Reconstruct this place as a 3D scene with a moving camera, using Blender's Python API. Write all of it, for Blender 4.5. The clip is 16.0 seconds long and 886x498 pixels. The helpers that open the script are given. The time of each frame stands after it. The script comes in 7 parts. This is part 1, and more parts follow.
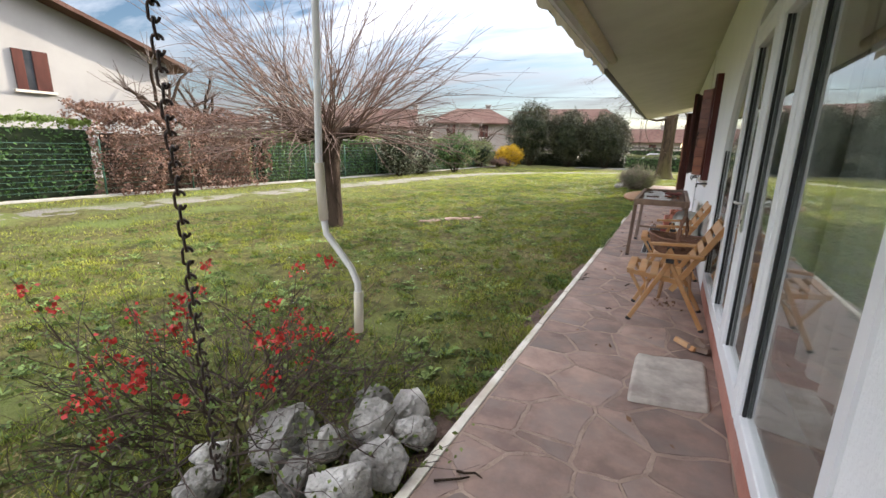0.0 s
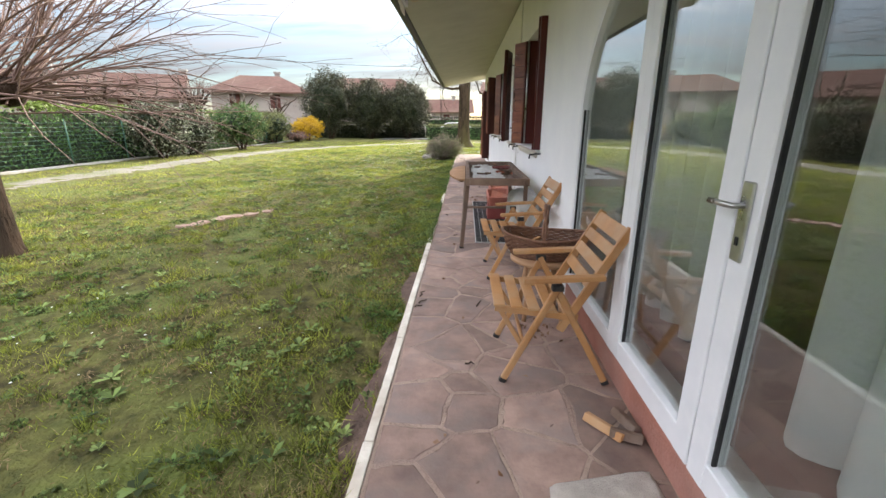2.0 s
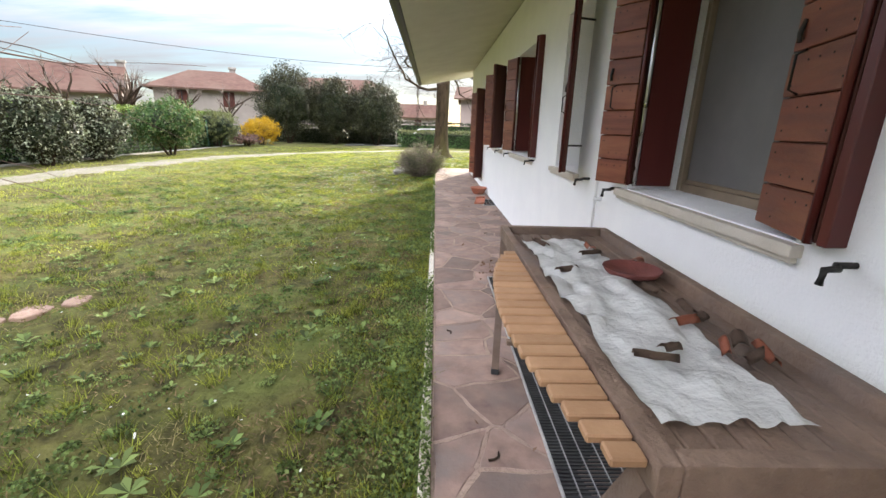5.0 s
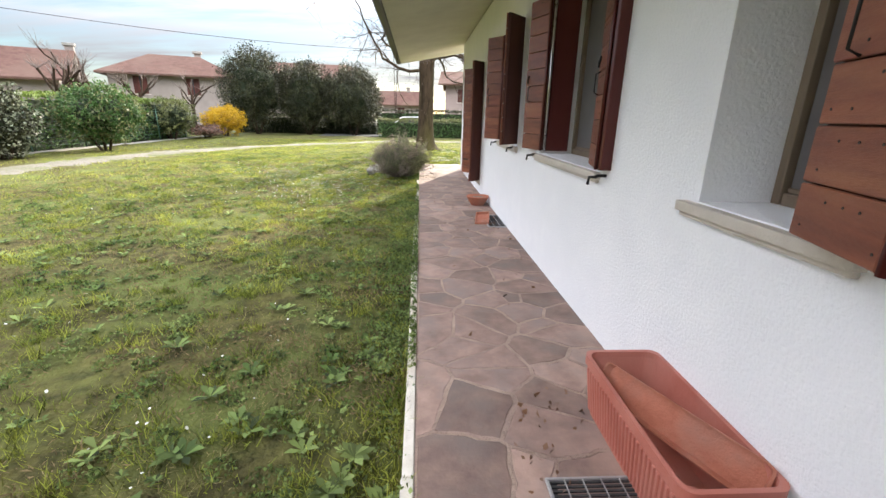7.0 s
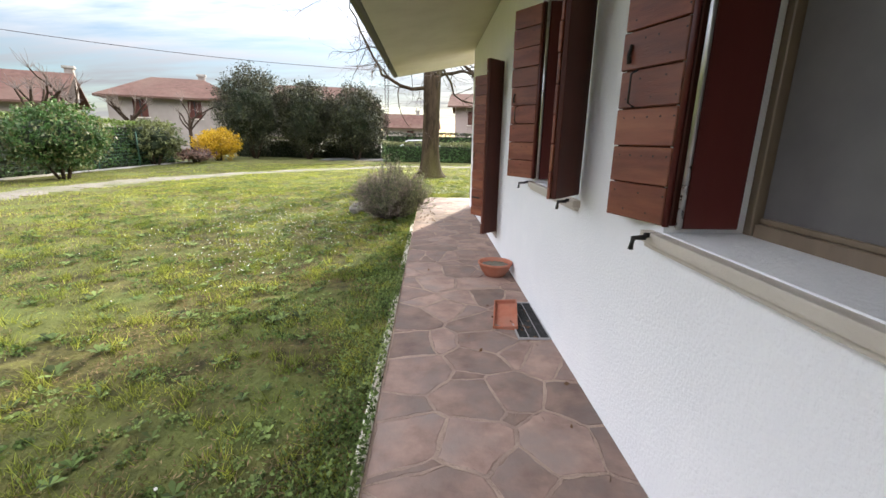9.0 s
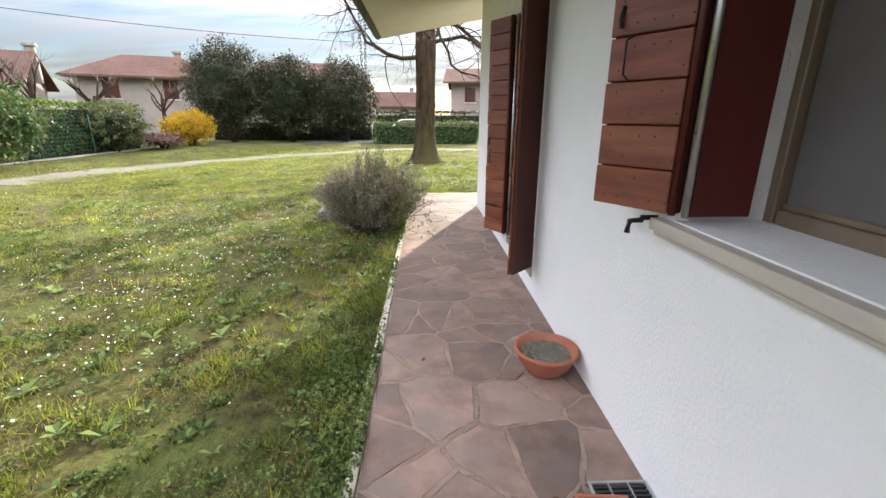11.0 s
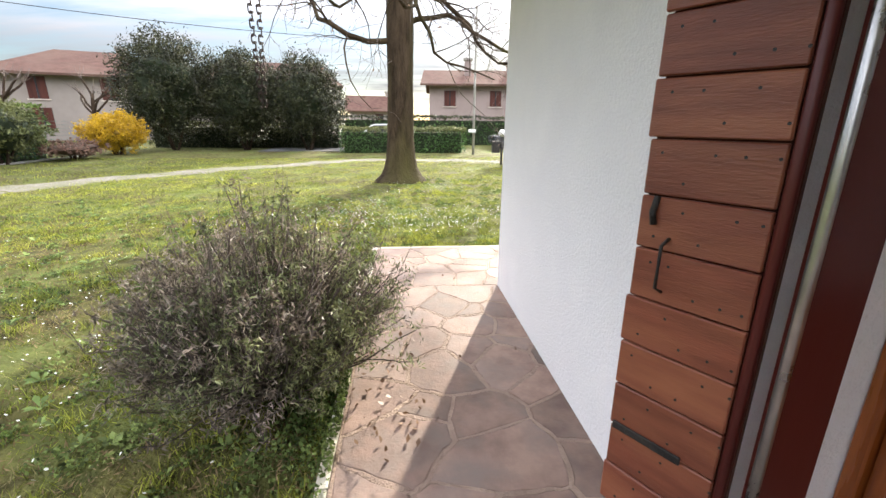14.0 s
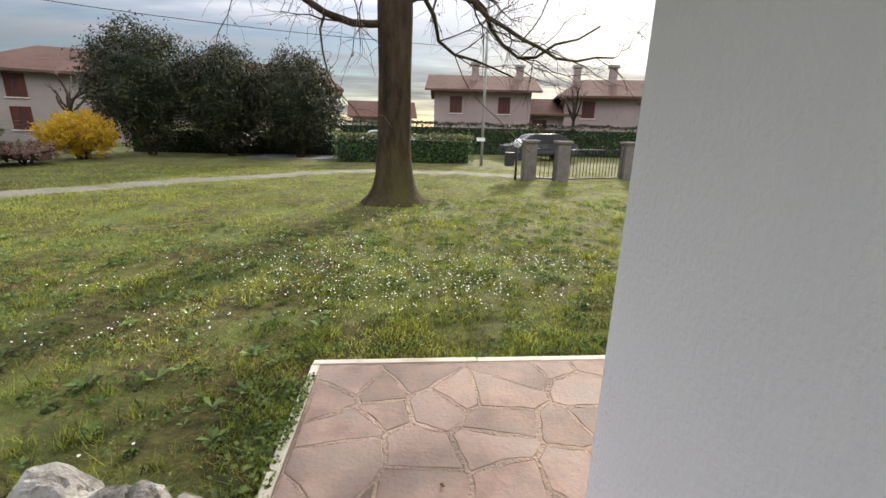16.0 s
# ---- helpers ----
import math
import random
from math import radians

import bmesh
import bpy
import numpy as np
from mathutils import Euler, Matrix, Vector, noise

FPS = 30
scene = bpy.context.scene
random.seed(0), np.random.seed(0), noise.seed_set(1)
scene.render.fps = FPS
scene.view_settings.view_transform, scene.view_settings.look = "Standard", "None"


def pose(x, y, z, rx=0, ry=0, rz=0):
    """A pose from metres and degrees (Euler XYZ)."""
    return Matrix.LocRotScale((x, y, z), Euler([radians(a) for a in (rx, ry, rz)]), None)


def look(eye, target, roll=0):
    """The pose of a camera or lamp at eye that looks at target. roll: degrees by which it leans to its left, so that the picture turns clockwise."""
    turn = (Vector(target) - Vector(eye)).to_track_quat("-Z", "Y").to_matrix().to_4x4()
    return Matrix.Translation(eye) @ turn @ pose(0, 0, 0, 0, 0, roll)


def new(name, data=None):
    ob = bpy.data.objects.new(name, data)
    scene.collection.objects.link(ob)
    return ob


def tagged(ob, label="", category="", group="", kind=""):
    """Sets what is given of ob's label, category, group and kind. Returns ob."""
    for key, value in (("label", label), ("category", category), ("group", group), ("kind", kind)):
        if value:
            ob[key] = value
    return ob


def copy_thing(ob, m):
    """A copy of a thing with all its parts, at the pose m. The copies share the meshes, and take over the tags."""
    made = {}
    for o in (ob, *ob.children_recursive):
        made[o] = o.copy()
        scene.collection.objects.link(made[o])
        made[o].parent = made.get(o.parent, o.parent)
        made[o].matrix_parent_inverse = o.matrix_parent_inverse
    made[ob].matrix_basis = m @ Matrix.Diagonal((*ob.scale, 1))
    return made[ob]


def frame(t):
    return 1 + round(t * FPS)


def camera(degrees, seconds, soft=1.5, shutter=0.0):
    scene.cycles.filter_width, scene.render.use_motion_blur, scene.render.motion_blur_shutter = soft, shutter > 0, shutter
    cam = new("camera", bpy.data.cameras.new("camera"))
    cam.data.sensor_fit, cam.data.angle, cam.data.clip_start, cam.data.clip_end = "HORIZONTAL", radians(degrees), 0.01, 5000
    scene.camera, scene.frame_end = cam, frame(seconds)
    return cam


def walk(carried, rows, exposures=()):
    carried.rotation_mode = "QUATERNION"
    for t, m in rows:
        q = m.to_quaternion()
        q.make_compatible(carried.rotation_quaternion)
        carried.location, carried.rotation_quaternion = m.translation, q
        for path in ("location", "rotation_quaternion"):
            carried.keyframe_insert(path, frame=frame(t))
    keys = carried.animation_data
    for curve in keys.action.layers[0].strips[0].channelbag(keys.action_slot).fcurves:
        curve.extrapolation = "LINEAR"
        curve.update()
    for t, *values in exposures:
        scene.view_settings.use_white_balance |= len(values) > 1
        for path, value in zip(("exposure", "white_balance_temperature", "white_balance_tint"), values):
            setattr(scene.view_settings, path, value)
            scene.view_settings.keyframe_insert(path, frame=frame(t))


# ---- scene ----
cam = camera(92.1, 16.0)
EXPOSURES = [(0.0, 1.24), (2.0, 1.46), (4.0, 1.58), (6.5, 1.58), (8.5, 1.40), (9.2, 1.38), (12.5, 1.34), (14.0, 1.40), (15.0, 0.88), (16.0, 0.50)]
PATH = [
    (0, (-0.019, 0.846, 1.439), (-0.929, 2.565, 0.975), 1.3),
    (0.5, (-0.106, 1.113, 1.406), (-0.746, 2.944, 0.918), 1.0),
    (1, (-0.236, 1.558, 1.419), (-0.639, 3.447, 0.899), 0.6),
    (1.5, (-0.316, 2.096, 1.401), (-0.54, 4.004, 0.848), 0.3),
    (2, (-0.444, 2.655, 1.384), (-0.542, 4.569, 0.812), 0.1),
    (2.5, (-0.516, 3.253, 1.363), (-0.541, 5.167, 0.784), 0.5),
    (3, (-0.624, 3.845, 1.352), (-0.623, 5.762, 0.783), 0.9),
    (3.5, (-0.689, 4.47, 1.367), (-0.677, 6.389, 0.803), 1.1),
    (4, (-0.722, 5.074, 1.386), (-0.721, 6.998, 0.839), 1.2),
    (4.2, (-0.771, 5.327, 1.389), (-0.765, 7.253, 0.85), 1.3),
    (6.3, (-0.863, 8.042, 1.395), (-0.763, 9.95, 0.802), 1.5),
    (6.5, (-0.86, 8.309, 1.377), (-0.757, 10.214, 0.776), 1.4),
    (7, (-0.813, 8.945, 1.382), (-0.704, 10.852, 0.788), 1.2),
    (7.5, (-0.76, 9.52, 1.427), (-0.651, 11.434, 0.857), 1.0),
    (8, (-0.648, 10.223, 1.408), (-0.547, 12.146, 0.869), 1.1),
    (8.5, (-0.563, 10.889, 1.416), (-0.484, 12.821, 0.907), 0.9),
    (9, (-0.557, 11.532, 1.394), (-0.496, 13.468, 0.895), 1.1),
    (9.2, (-0.551, 11.761, 1.393), (-0.492, 13.698, 0.897), 1.0),
    (11.5, (-0.54, 14.281, 1.41), (-0.467, 16.187, 0.809), 0.1),
    (12, (-0.497, 14.888, 1.416), (-0.447, 16.795, 0.817), -0.2),
    (12.5, (-0.518, 15.503, 1.383), (-0.467, 17.41, 0.784), -0.1),
    (13, (-0.486, 16.072, 1.383), (-0.409, 17.98, 0.79), 0.2),
    (13.5, (-0.53, 16.647, 1.377), (-0.406, 18.559, 0.803), 0.4),
    (14, (-0.517, 17.233, 1.368), (-0.34, 19.143, 0.803), 0.5),
    (14.5, (-0.509, 17.864, 1.368), (-0.3, 19.772, 0.807), 0.3),
    (15, (-0.442, 18.417, 1.394), (-0.215, 20.324, 0.834), 0.4),
    (15.5, (-0.33, 19.017, 1.406), (-0.13, 20.929, 0.853), 0.5),
    (16, (-0.312, 19.592, 1.371), (-0.147, 21.512, 0.835), 1.48),
]
walk(cam, [(t, look(eye, target, roll)) for t, eye, target, roll in PATH], EXPOSURES)

# ---- light ----
SUN_AZ, SUN_EL = 21.8, 18.5          # degrees from +y towards +x, and above the horizon
world = bpy.data.worlds.new("sky")
scene.world = world
world.use_nodes = True


def sky_nodes():
    nt = world.node_tree
    nt.nodes.clear()
    out = nt.nodes.new("ShaderNodeOutputWorld")
    bg = nt.nodes.new("ShaderNodeBackground")
    sky = nt.nodes.new("ShaderNodeTexSky")
    sky.sky_type, sky.sun_disc = "NISHITA", False
    sky.sun_elevation, sky.sun_rotation = radians(SUN_EL), radians(SUN_AZ)
    sky.air_density, sky.dust_density, sky.ozone_density = 1.0, 0.6, 2.5
    # thin streaks of high cloud all over the sky
    co = nt.nodes.new("ShaderNodeTexCoord")
    sep = nt.nodes.new("ShaderNodeSeparateXYZ")
    add = nt.nodes.new("ShaderNodeMath")
    add.operation, add.inputs[1].default_value = "ADD", 0.12
    nt.links.new(co.outputs["Generated"], sep.inputs[0])
    nt.links.new(sep.outputs[2], add.inputs[0])
    div = nt.nodes.new("ShaderNodeVectorMath")
    div.operation = "DIVIDE"
    comb = nt.nodes.new("ShaderNodeCombineXYZ")
    for k in range(3):
        nt.links.new(add.outputs[0], comb.inputs[k])
    nt.links.new(co.outputs["Generated"], div.inputs[0])
    nt.links.new(comb.outputs[0], div.inputs[1])
    mp = nt.nodes.new("ShaderNodeMapping")
    mp.inputs["Rotation"].default_value = (0, 0, radians(24))
    mp.inputs["Scale"].default_value = (0.55, 1.7, 1.0)
    nt.links.new(div.outputs[0], mp.inputs[0])
    no = nt.nodes.new("ShaderNodeTexNoise")
    no.inputs["Scale"].default_value, no.inputs["Detail"].default_value = 0.9, 8
    no.inputs["Roughness"].default_value = 0.58
    nt.links.new(mp.outputs[0], no.inputs[0])
    ramp = nt.nodes.new("ShaderNodeValToRGB")
    ramp.color_ramp.elements[0].position, ramp.color_ramp.elements[1].position = 0.38, 0.66
    nt.links.new(no.outputs[0], ramp.inputs[0])
    mix = nt.nodes.new("ShaderNodeMix")
    mix.data_type = "RGBA"
    # the cloud sheet is thin and dim towards the horizon, and brightened overhead, out of view, as added fill light
    overhead_fill = nt.nodes.new("ShaderNodeMapRange")
    overhead_fill.interpolation_type = "SMOOTHSTEP"
    overhead_fill.inputs[1].default_value, overhead_fill.inputs[2].default_value = 0.08, 0.62
    overhead_fill.inputs[3].default_value, overhead_fill.inputs[4].default_value = 3.1, 57.0
    nt.links.new(sep.outputs[2], overhead_fill.inputs[0])
    tint = nt.nodes.new("ShaderNodeMix")
    tint.data_type, tint.blend_type = "RGBA", "MULTIPLY"
    tint.inputs[0].default_value, tint.inputs[7].default_value = 1.0, (0.985, 0.985, 1.065, 1)
    nt.links.new(overhead_fill.outputs[0], tint.inputs[6])
    nt.links.new(tint.outputs[2], mix.inputs[7])
    nt.links.new(ramp.outputs[0], mix.inputs[0])
    nt.links.new(sky.outputs[0], mix.inputs[6])
    nt.links.new(mix.outputs[2], bg.inputs[0])
    bg.inputs[1].default_value = 0.062
    nt.links.new(bg.outputs[0], out.inputs[0])


sky_nodes()
sun = new("sun", bpy.data.lights.new("sun", "SUN"))
sun.data.energy, sun.data.angle, sun.data.color = 4.6, radians(0.8), (1.0, 0.90, 0.74)
sun_way = Vector((math.sin(radians(SUN_AZ)) * math.cos(radians(SUN_EL)), math.cos(radians(SUN_AZ)) * math.cos(radians(SUN_EL)), math.sin(radians(SUN_EL))))
sun.matrix_world = look(sun_way * 60, (0, 0, 0))

# ---- materials ----


def mat(name, c1, c2, scale=6.0, rough=0.7, bump=0.15, fine=60.0, metal=0.0, c3=None, coarse=0.8, stretch=(1, 1, 1), vary=0.0, island=0.0, spec=0.4, trans=0.0, low=0.35, high=0.65):
    """Two-scale noise material: c1 to c2 by the grain, c3 in broad stains; vary and island shift the value from object to object, or piece to piece."""
    m = bpy.data.materials.new(name)
    m.use_nodes = True
    nt = m.node_tree
    bs = nt.nodes["Principled BSDF"]
    co = nt.nodes.new("ShaderNodeTexCoord")
    mp = nt.nodes.new("ShaderNodeMapping")
    mp.inputs["Scale"].default_value = stretch
    nt.links.new(co.outputs["Object"], mp.inputs[0])
    src = mp.outputs[0]
    if vary:
        oi = nt.nodes.new("ShaderNodeObjectInfo")
        off = nt.nodes.new("ShaderNodeVectorMath")
        off.operation = "MULTIPLY_ADD"
        off.inputs[1].default_value = (37, 53, 71)
        nt.links.new(oi.outputs["Random"], off.inputs[0])
        nt.links.new(mp.outputs[0], off.inputs[2])
        src = off.outputs[0]

    def noise_at(s, detail=6, r=0.6):
        n = nt.nodes.new("ShaderNodeTexNoise")
        n.inputs["Scale"].default_value, n.inputs["Detail"].default_value, n.inputs["Roughness"].default_value = s, detail, r
        nt.links.new(src, n.inputs[0])
        return n.outputs[0]

    def ramp(f, a, b):
        r = nt.nodes.new("ShaderNodeMapRange")
        r.inputs[1].default_value, r.inputs[2].default_value = a, b
        nt.links.new(f, r.inputs[0])
        return r.outputs[0]

    def mixed(f, a, b):
        x = nt.nodes.new("ShaderNodeMix")
        x.data_type = "RGBA"
        for sock, v in ((x.inputs[0], f), (x.inputs[6], a), (x.inputs[7], b)):
            if isinstance(v, (tuple, float)):
                sock.default_value = (*v, 1) if isinstance(v, tuple) else v
            else:
                nt.links.new(v, sock)
        return x.outputs[2]
    n1 = noise_at(scale)
    colour = mixed(ramp(n1, low, high), c1, c2)
    if c3:
        colour = mixed(ramp(noise_at(coarse, 4), 0.45, 0.7), colour, c3)
    n2 = noise_at(fine, 5)
    if vary or island:
        g = nt.nodes.new("ShaderNodeNewGeometry")
        oi2 = nt.nodes.new("ShaderNodeObjectInfo")
        hs = nt.nodes.new("ShaderNodeHueSaturation")
        amount = island or vary
        r = nt.nodes.new("ShaderNodeMapRange")
        r.inputs[3].default_value, r.inputs[4].default_value = 1 - amount, 1 + amount
        nt.links.new(g.outputs["Random Per Island"] if island else oi2.outputs["Random"], r.inputs[0])
        nt.links.new(r.outputs[0], hs.inputs["Value"])
        nt.links.new(colour, hs.inputs["Color"])
        colour = hs.outputs[0]
    nt.links.new(colour, bs.inputs["Base Color"])
    rr = nt.nodes.new("ShaderNodeMapRange")
    rr.inputs[3].default_value, rr.inputs[4].default_value = max(0.03, rough - 0.12), min(1.0, rough + 0.12)
    nt.links.new(n1, rr.inputs[0])
    nt.links.new(rr.outputs[0], bs.inputs["Roughness"])
    bs.inputs["Metallic"].default_value = metal
    bs.inputs["Specular IOR Level"].default_value = spec
    if trans:
        tr = nt.nodes.new("ShaderNodeBsdfTranslucent")
        nt.links.new(colour, tr.inputs[0])
        mx = nt.nodes.new("ShaderNodeMixShader")
        mx.inputs[0].default_value = trans
        nt.links.new(bs.outputs[0], mx.inputs[1])
        nt.links.new(tr.outputs[0], mx.inputs[2])
        nt.links.new(mx.outputs[0], nt.nodes["Material Output"].inputs[0])
    if bump:
        b = nt.nodes.new("ShaderNodeBump")
        b.inputs["Strength"].default_value, b.inputs["Distance"].default_value = min(1.0, bump * 3), 0.01 * bump / 0.15 * min(1, 60 / fine)
        nt.links.new(n2, b.inputs["Height"])
        nt.links.new(b.outputs[0], bs.inputs["Normal"])
    return m


def glass_mat(name, tint, thru, facing_on=0.14):
    """A window pane: a clear sheet with a mirror's gloss at grazing angles."""
    m = bpy.data.materials.new(name)
    m.use_nodes = True
    nt = m.node_tree
    nt.nodes.remove(nt.nodes["Principled BSDF"])
    tr, gl = nt.nodes.new("ShaderNodeBsdfTransparent"), nt.nodes.new("ShaderNodeBsdfGlossy")
    tr.inputs[0].default_value = (*tint, 1)
    gl.inputs["Roughness"].default_value = 0.015
    lw = nt.nodes.new("ShaderNodeLayerWeight")
    lw.inputs[0].default_value = 0.5
    pw = nt.nodes.new("ShaderNodeMath")
    pw.operation, pw.inputs[1].default_value = "POWER", thru
    nt.links.new(lw.outputs["Facing"], pw.inputs[0])
    fr = nt.nodes.new("ShaderNodeMath")
    fr.operation, fr.inputs[1].default_value, fr.inputs[2].default_value = "MULTIPLY_ADD", 0.78, facing_on
    nt.links.new(pw.outputs[0], fr.inputs[0])
    mx = nt.nodes.new("ShaderNodeMixShader")
    nt.links.new(fr.outputs[0], mx.inputs[0])
    nt.links.new(tr.outputs[0], mx.inputs[1])
    nt.links.new(gl.outputs[0], mx.inputs[2])
    nt.links.new(mx.outputs[0], nt.nodes["Material Output"].inputs[0])
    return m


M_PLASTER = mat("white_roughcast", (0.85, 0.85, 0.86), (0.89, 0.89, 0.89), 3, 0.9, 0.19, 58, c3=(0.84, 0.845, 0.85), spec=0.2)
M_SOFFIT = mat("cream_soffit", (0.53, 0.51, 0.42), (0.59, 0.57, 0.475), 2, 0.85, 0.05, 40, spec=0.2)
M_WHITE = mat("white_frame_paint", (0.74, 0.75, 0.77), (0.82, 0.82, 0.83), 4, 0.38, 0.03, 30)
M_PLINTH = mat("red_plinth", (0.34, 0.14, 0.10), (0.44, 0.20, 0.15), 5, 0.8, 0.2, 60, c3=(0.36, 0.22, 0.18))
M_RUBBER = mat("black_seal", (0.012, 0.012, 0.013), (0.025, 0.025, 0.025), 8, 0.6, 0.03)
M_STONE = mat("flagstone", (0.185, 0.122, 0.100), (0.33, 0.225, 0.180), 5.0, 0.74, 0.14, 50, c3=(0.215, 0.17, 0.15), coarse=3.2, vary=0.27)
M_MORTAR = mat("pinkish_mortar", (0.28, 0.198, 0.155), (0.41, 0.305, 0.24), 6, 0.85, 0.3, 50, c3=(0.25, 0.185, 0.15), coarse=2.0)
M_CRACK = mat("dirt_in_the_joints", (0.17, 0.118, 0.092), (0.26, 0.185, 0.145), 9, 0.95, 0.3, 50)
M_KERB = mat("pale_kerb", (0.62, 0.57, 0.48), (0.74, 0.70, 0.61), 6, 0.85, 0.2, 60, c3=(0.45, 0.38, 0.30), coarse=2.2)
M_SOIL = mat("soil", (0.085, 0.055, 0.042), (0.165, 0.108, 0.082), 9, 0.95, 0.4, 40)
M_SHUTTER = mat("red_brown_shutter", (0.135, 0.036, 0.021), (0.22, 0.066, 0.036), 3, 0.40, 0.10, 35, c3=(0.27, 0.096, 0.048), coarse=1.4, stretch=(1, 1, 7), vary=0.16, spec=0.5)
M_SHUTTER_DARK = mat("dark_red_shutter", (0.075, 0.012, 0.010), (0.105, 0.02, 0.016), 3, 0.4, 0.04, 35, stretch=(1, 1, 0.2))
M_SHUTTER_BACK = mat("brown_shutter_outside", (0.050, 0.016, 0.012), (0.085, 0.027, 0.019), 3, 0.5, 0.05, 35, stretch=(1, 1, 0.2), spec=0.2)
M_IRON = mat("black_iron", (0.02, 0.02, 0.02), (0.05, 0.045, 0.04), 20, 0.6, 0.2, 80, metal=0.4)
M_STEEL = mat("brushed_steel", (0.45, 0.45, 0.44), (0.6, 0.6, 0.58), 12, 0.3, 0.03, metal=0.9)
M_SILL = mat("pale_stone_sill", (0.52, 0.46, 0.385), (0.63, 0.57, 0.485), 7, 0.7, 0.15, 60, c3=(0.50, 0.46, 0.40))
M_WINFRAME = mat("varnished_window_frame", (0.17, 0.125, 0.085), (0.24, 0.185, 0.13), 5, 0.4, 0.05, 40, stretch=(1, 1, 0.2))
M_STEP = mat("worn_doorstep_stone", (0.25, 0.205, 0.17), (0.37, 0.31, 0.26), 6, 0.7, 0.15, 50, c3=(0.30, 0.26, 0.22))
M_DOORWOOD = mat("orange_varnished_wood", (0.15, 0.036, 0.008), (0.34, 0.098, 0.020), 4, 0.26, 0.05, 40, stretch=(4, 4, 0.35))
M_SCREEN = mat("grey_screen", (0.13, 0.122, 0.122), (0.165, 0.155, 0.152), 3, 0.45, 0.0)
M_CHAIR = mat("honey_beech", (0.34, 0.162, 0.060), (0.46, 0.24, 0.095), 5, 0.5, 0.06, 45, c3=(0.42, 0.28, 0.16), coarse=3, stretch=(1, 1, 1), vary=0.06)
M_OLDWOOD = mat("weathered_wood", (0.13, 0.085, 0.06), (0.24, 0.165, 0.12), 5, 0.8, 0.25, 40, c3=(0.17, 0.13, 0.11), coarse=3)
M_SLATWOOD = mat("worn_teak", (0.34, 0.19, 0.10), (0.45, 0.27, 0.15), 5, 0.65, 0.12, 40, vary=0.1)
M_WICKER = mat("brown_wicker", (0.12, 0.058, 0.036), (0.22, 0.11, 0.065), 30, 0.6, 0.15, 90, vary=0.05)
M_TERRA = mat("terracotta_plastic", (0.40, 0.125, 0.088), (0.47, 0.165, 0.12), 4, 0.5, 0.08, 60, c3=(0.44, 0.18, 0.135), coarse=2)
M_TERRA_OLD = mat("terracotta_clay", (0.38, 0.13, 0.075), (0.48, 0.18, 0.11), 9, 0.75, 0.2, 60, c3=(0.36, 0.17, 0.12), coarse=4)
M_MATTING = mat("dirty_beige_rug", (0.50, 0.45, 0.39), (0.64, 0.58, 0.51), 14, 0.95, 0.6, 130, c3=(0.36, 0.30, 0.26), coarse=4.5)
M_PLASTIC = mat("clear_polythene", (0.70, 0.71, 0.69), (0.82, 0.83, 0.81), 7, 0.22, 0.3, 18, trans=0.3)
M_PIPE = mat("white_pipe_paint", (0.72, 0.72, 0.72), (0.80, 0.80, 0.79), 6, 0.45, 0.03)
M_PIPE_OLD = mat("cream_grip_plastic", (0.62, 0.56, 0.45), (0.70, 0.65, 0.54), 6, 0.5, 0.03)
M_CHAIN = mat("dark_rusty_chain", (0.028, 0.024, 0.022), (0.07, 0.045, 0.035), 20, 0.6, 0.2, 90, metal=0.5)
M_LACE = mat("white_lace", (0.82, 0.83, 0.83), (0.88, 0.88, 0.88), 6, 0.9, 0.3, 90, trans=0.06)
M_CURTAIN = mat("sheer_white_curtain", (0.84, 0.86, 0.85), (0.89, 0.90, 0.89), 5, 0.9, 0.1, 200, trans=0.10)
M_TILE = mat("dark_red_tile", (0.10, 0.045, 0.035), (0.15, 0.065, 0.05), 5, 0.35, 0.03)
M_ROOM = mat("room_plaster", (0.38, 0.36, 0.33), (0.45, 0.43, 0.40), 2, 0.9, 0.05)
M_GUTTER = mat("dark_gutter_metal", (0.045, 0.045, 0.042), (0.075, 0.072, 0.065), 6, 0.5, 0.05, metal=0.3)
M_AWNING = mat("cream_awning_cloth", (0.60, 0.53, 0.38), (0.68, 0.61, 0.46), 8, 0.9, 0.1, 90, trans=0.3)
M_ROCK = mat("white_limestone", (0.28, 0.262, 0.235), (0.62, 0.60, 0.56), 6, 0.88, 1.0, 20, c3=(0.19, 0.18, 0.16), coarse=3.5, vary=0.3)
M_BARK = mat("grey_brown_bark", (0.022, 0.015, 0.010), (0.062, 0.042, 0.030), 9, 0.95, 1.0, 24, c3=(0.05, 0.038, 0.026), stretch=(1, 1, 0.25), spec=0.08)
M_BARK_MOSS = mat("mossy_bark", (0.024, 0.017, 0.011), (0.068, 0.049, 0.032), 7, 0.95, 1.0, 20, c3=(0.060, 0.056, 0.020), stretch=(1, 1, 0.3), spec=0.06)
M_TWIG = mat("pale_red_brown_twig", (0.095, 0.056, 0.042), (0.165, 0.105, 0.08), 3, 0.7, 0.0)
M_TWIG_GREY = mat("grey_twig", (0.075, 0.058, 0.05), (0.14, 0.11, 0.095), 3, 0.8, 0.0)
M_FARROOF = mat("red_clay_roof", (0.085, 0.048, 0.038), (0.13, 0.075, 0.060), 2, 0.9, 0.3, 12, c3=(0.13, 0.085, 0.066), coarse=0.3, spec=0.08)
M_FARWALL = mat("pale_house_render", (0.23, 0.20, 0.178), (0.30, 0.262, 0.235), 0.5, 0.9, 0.05, 20)
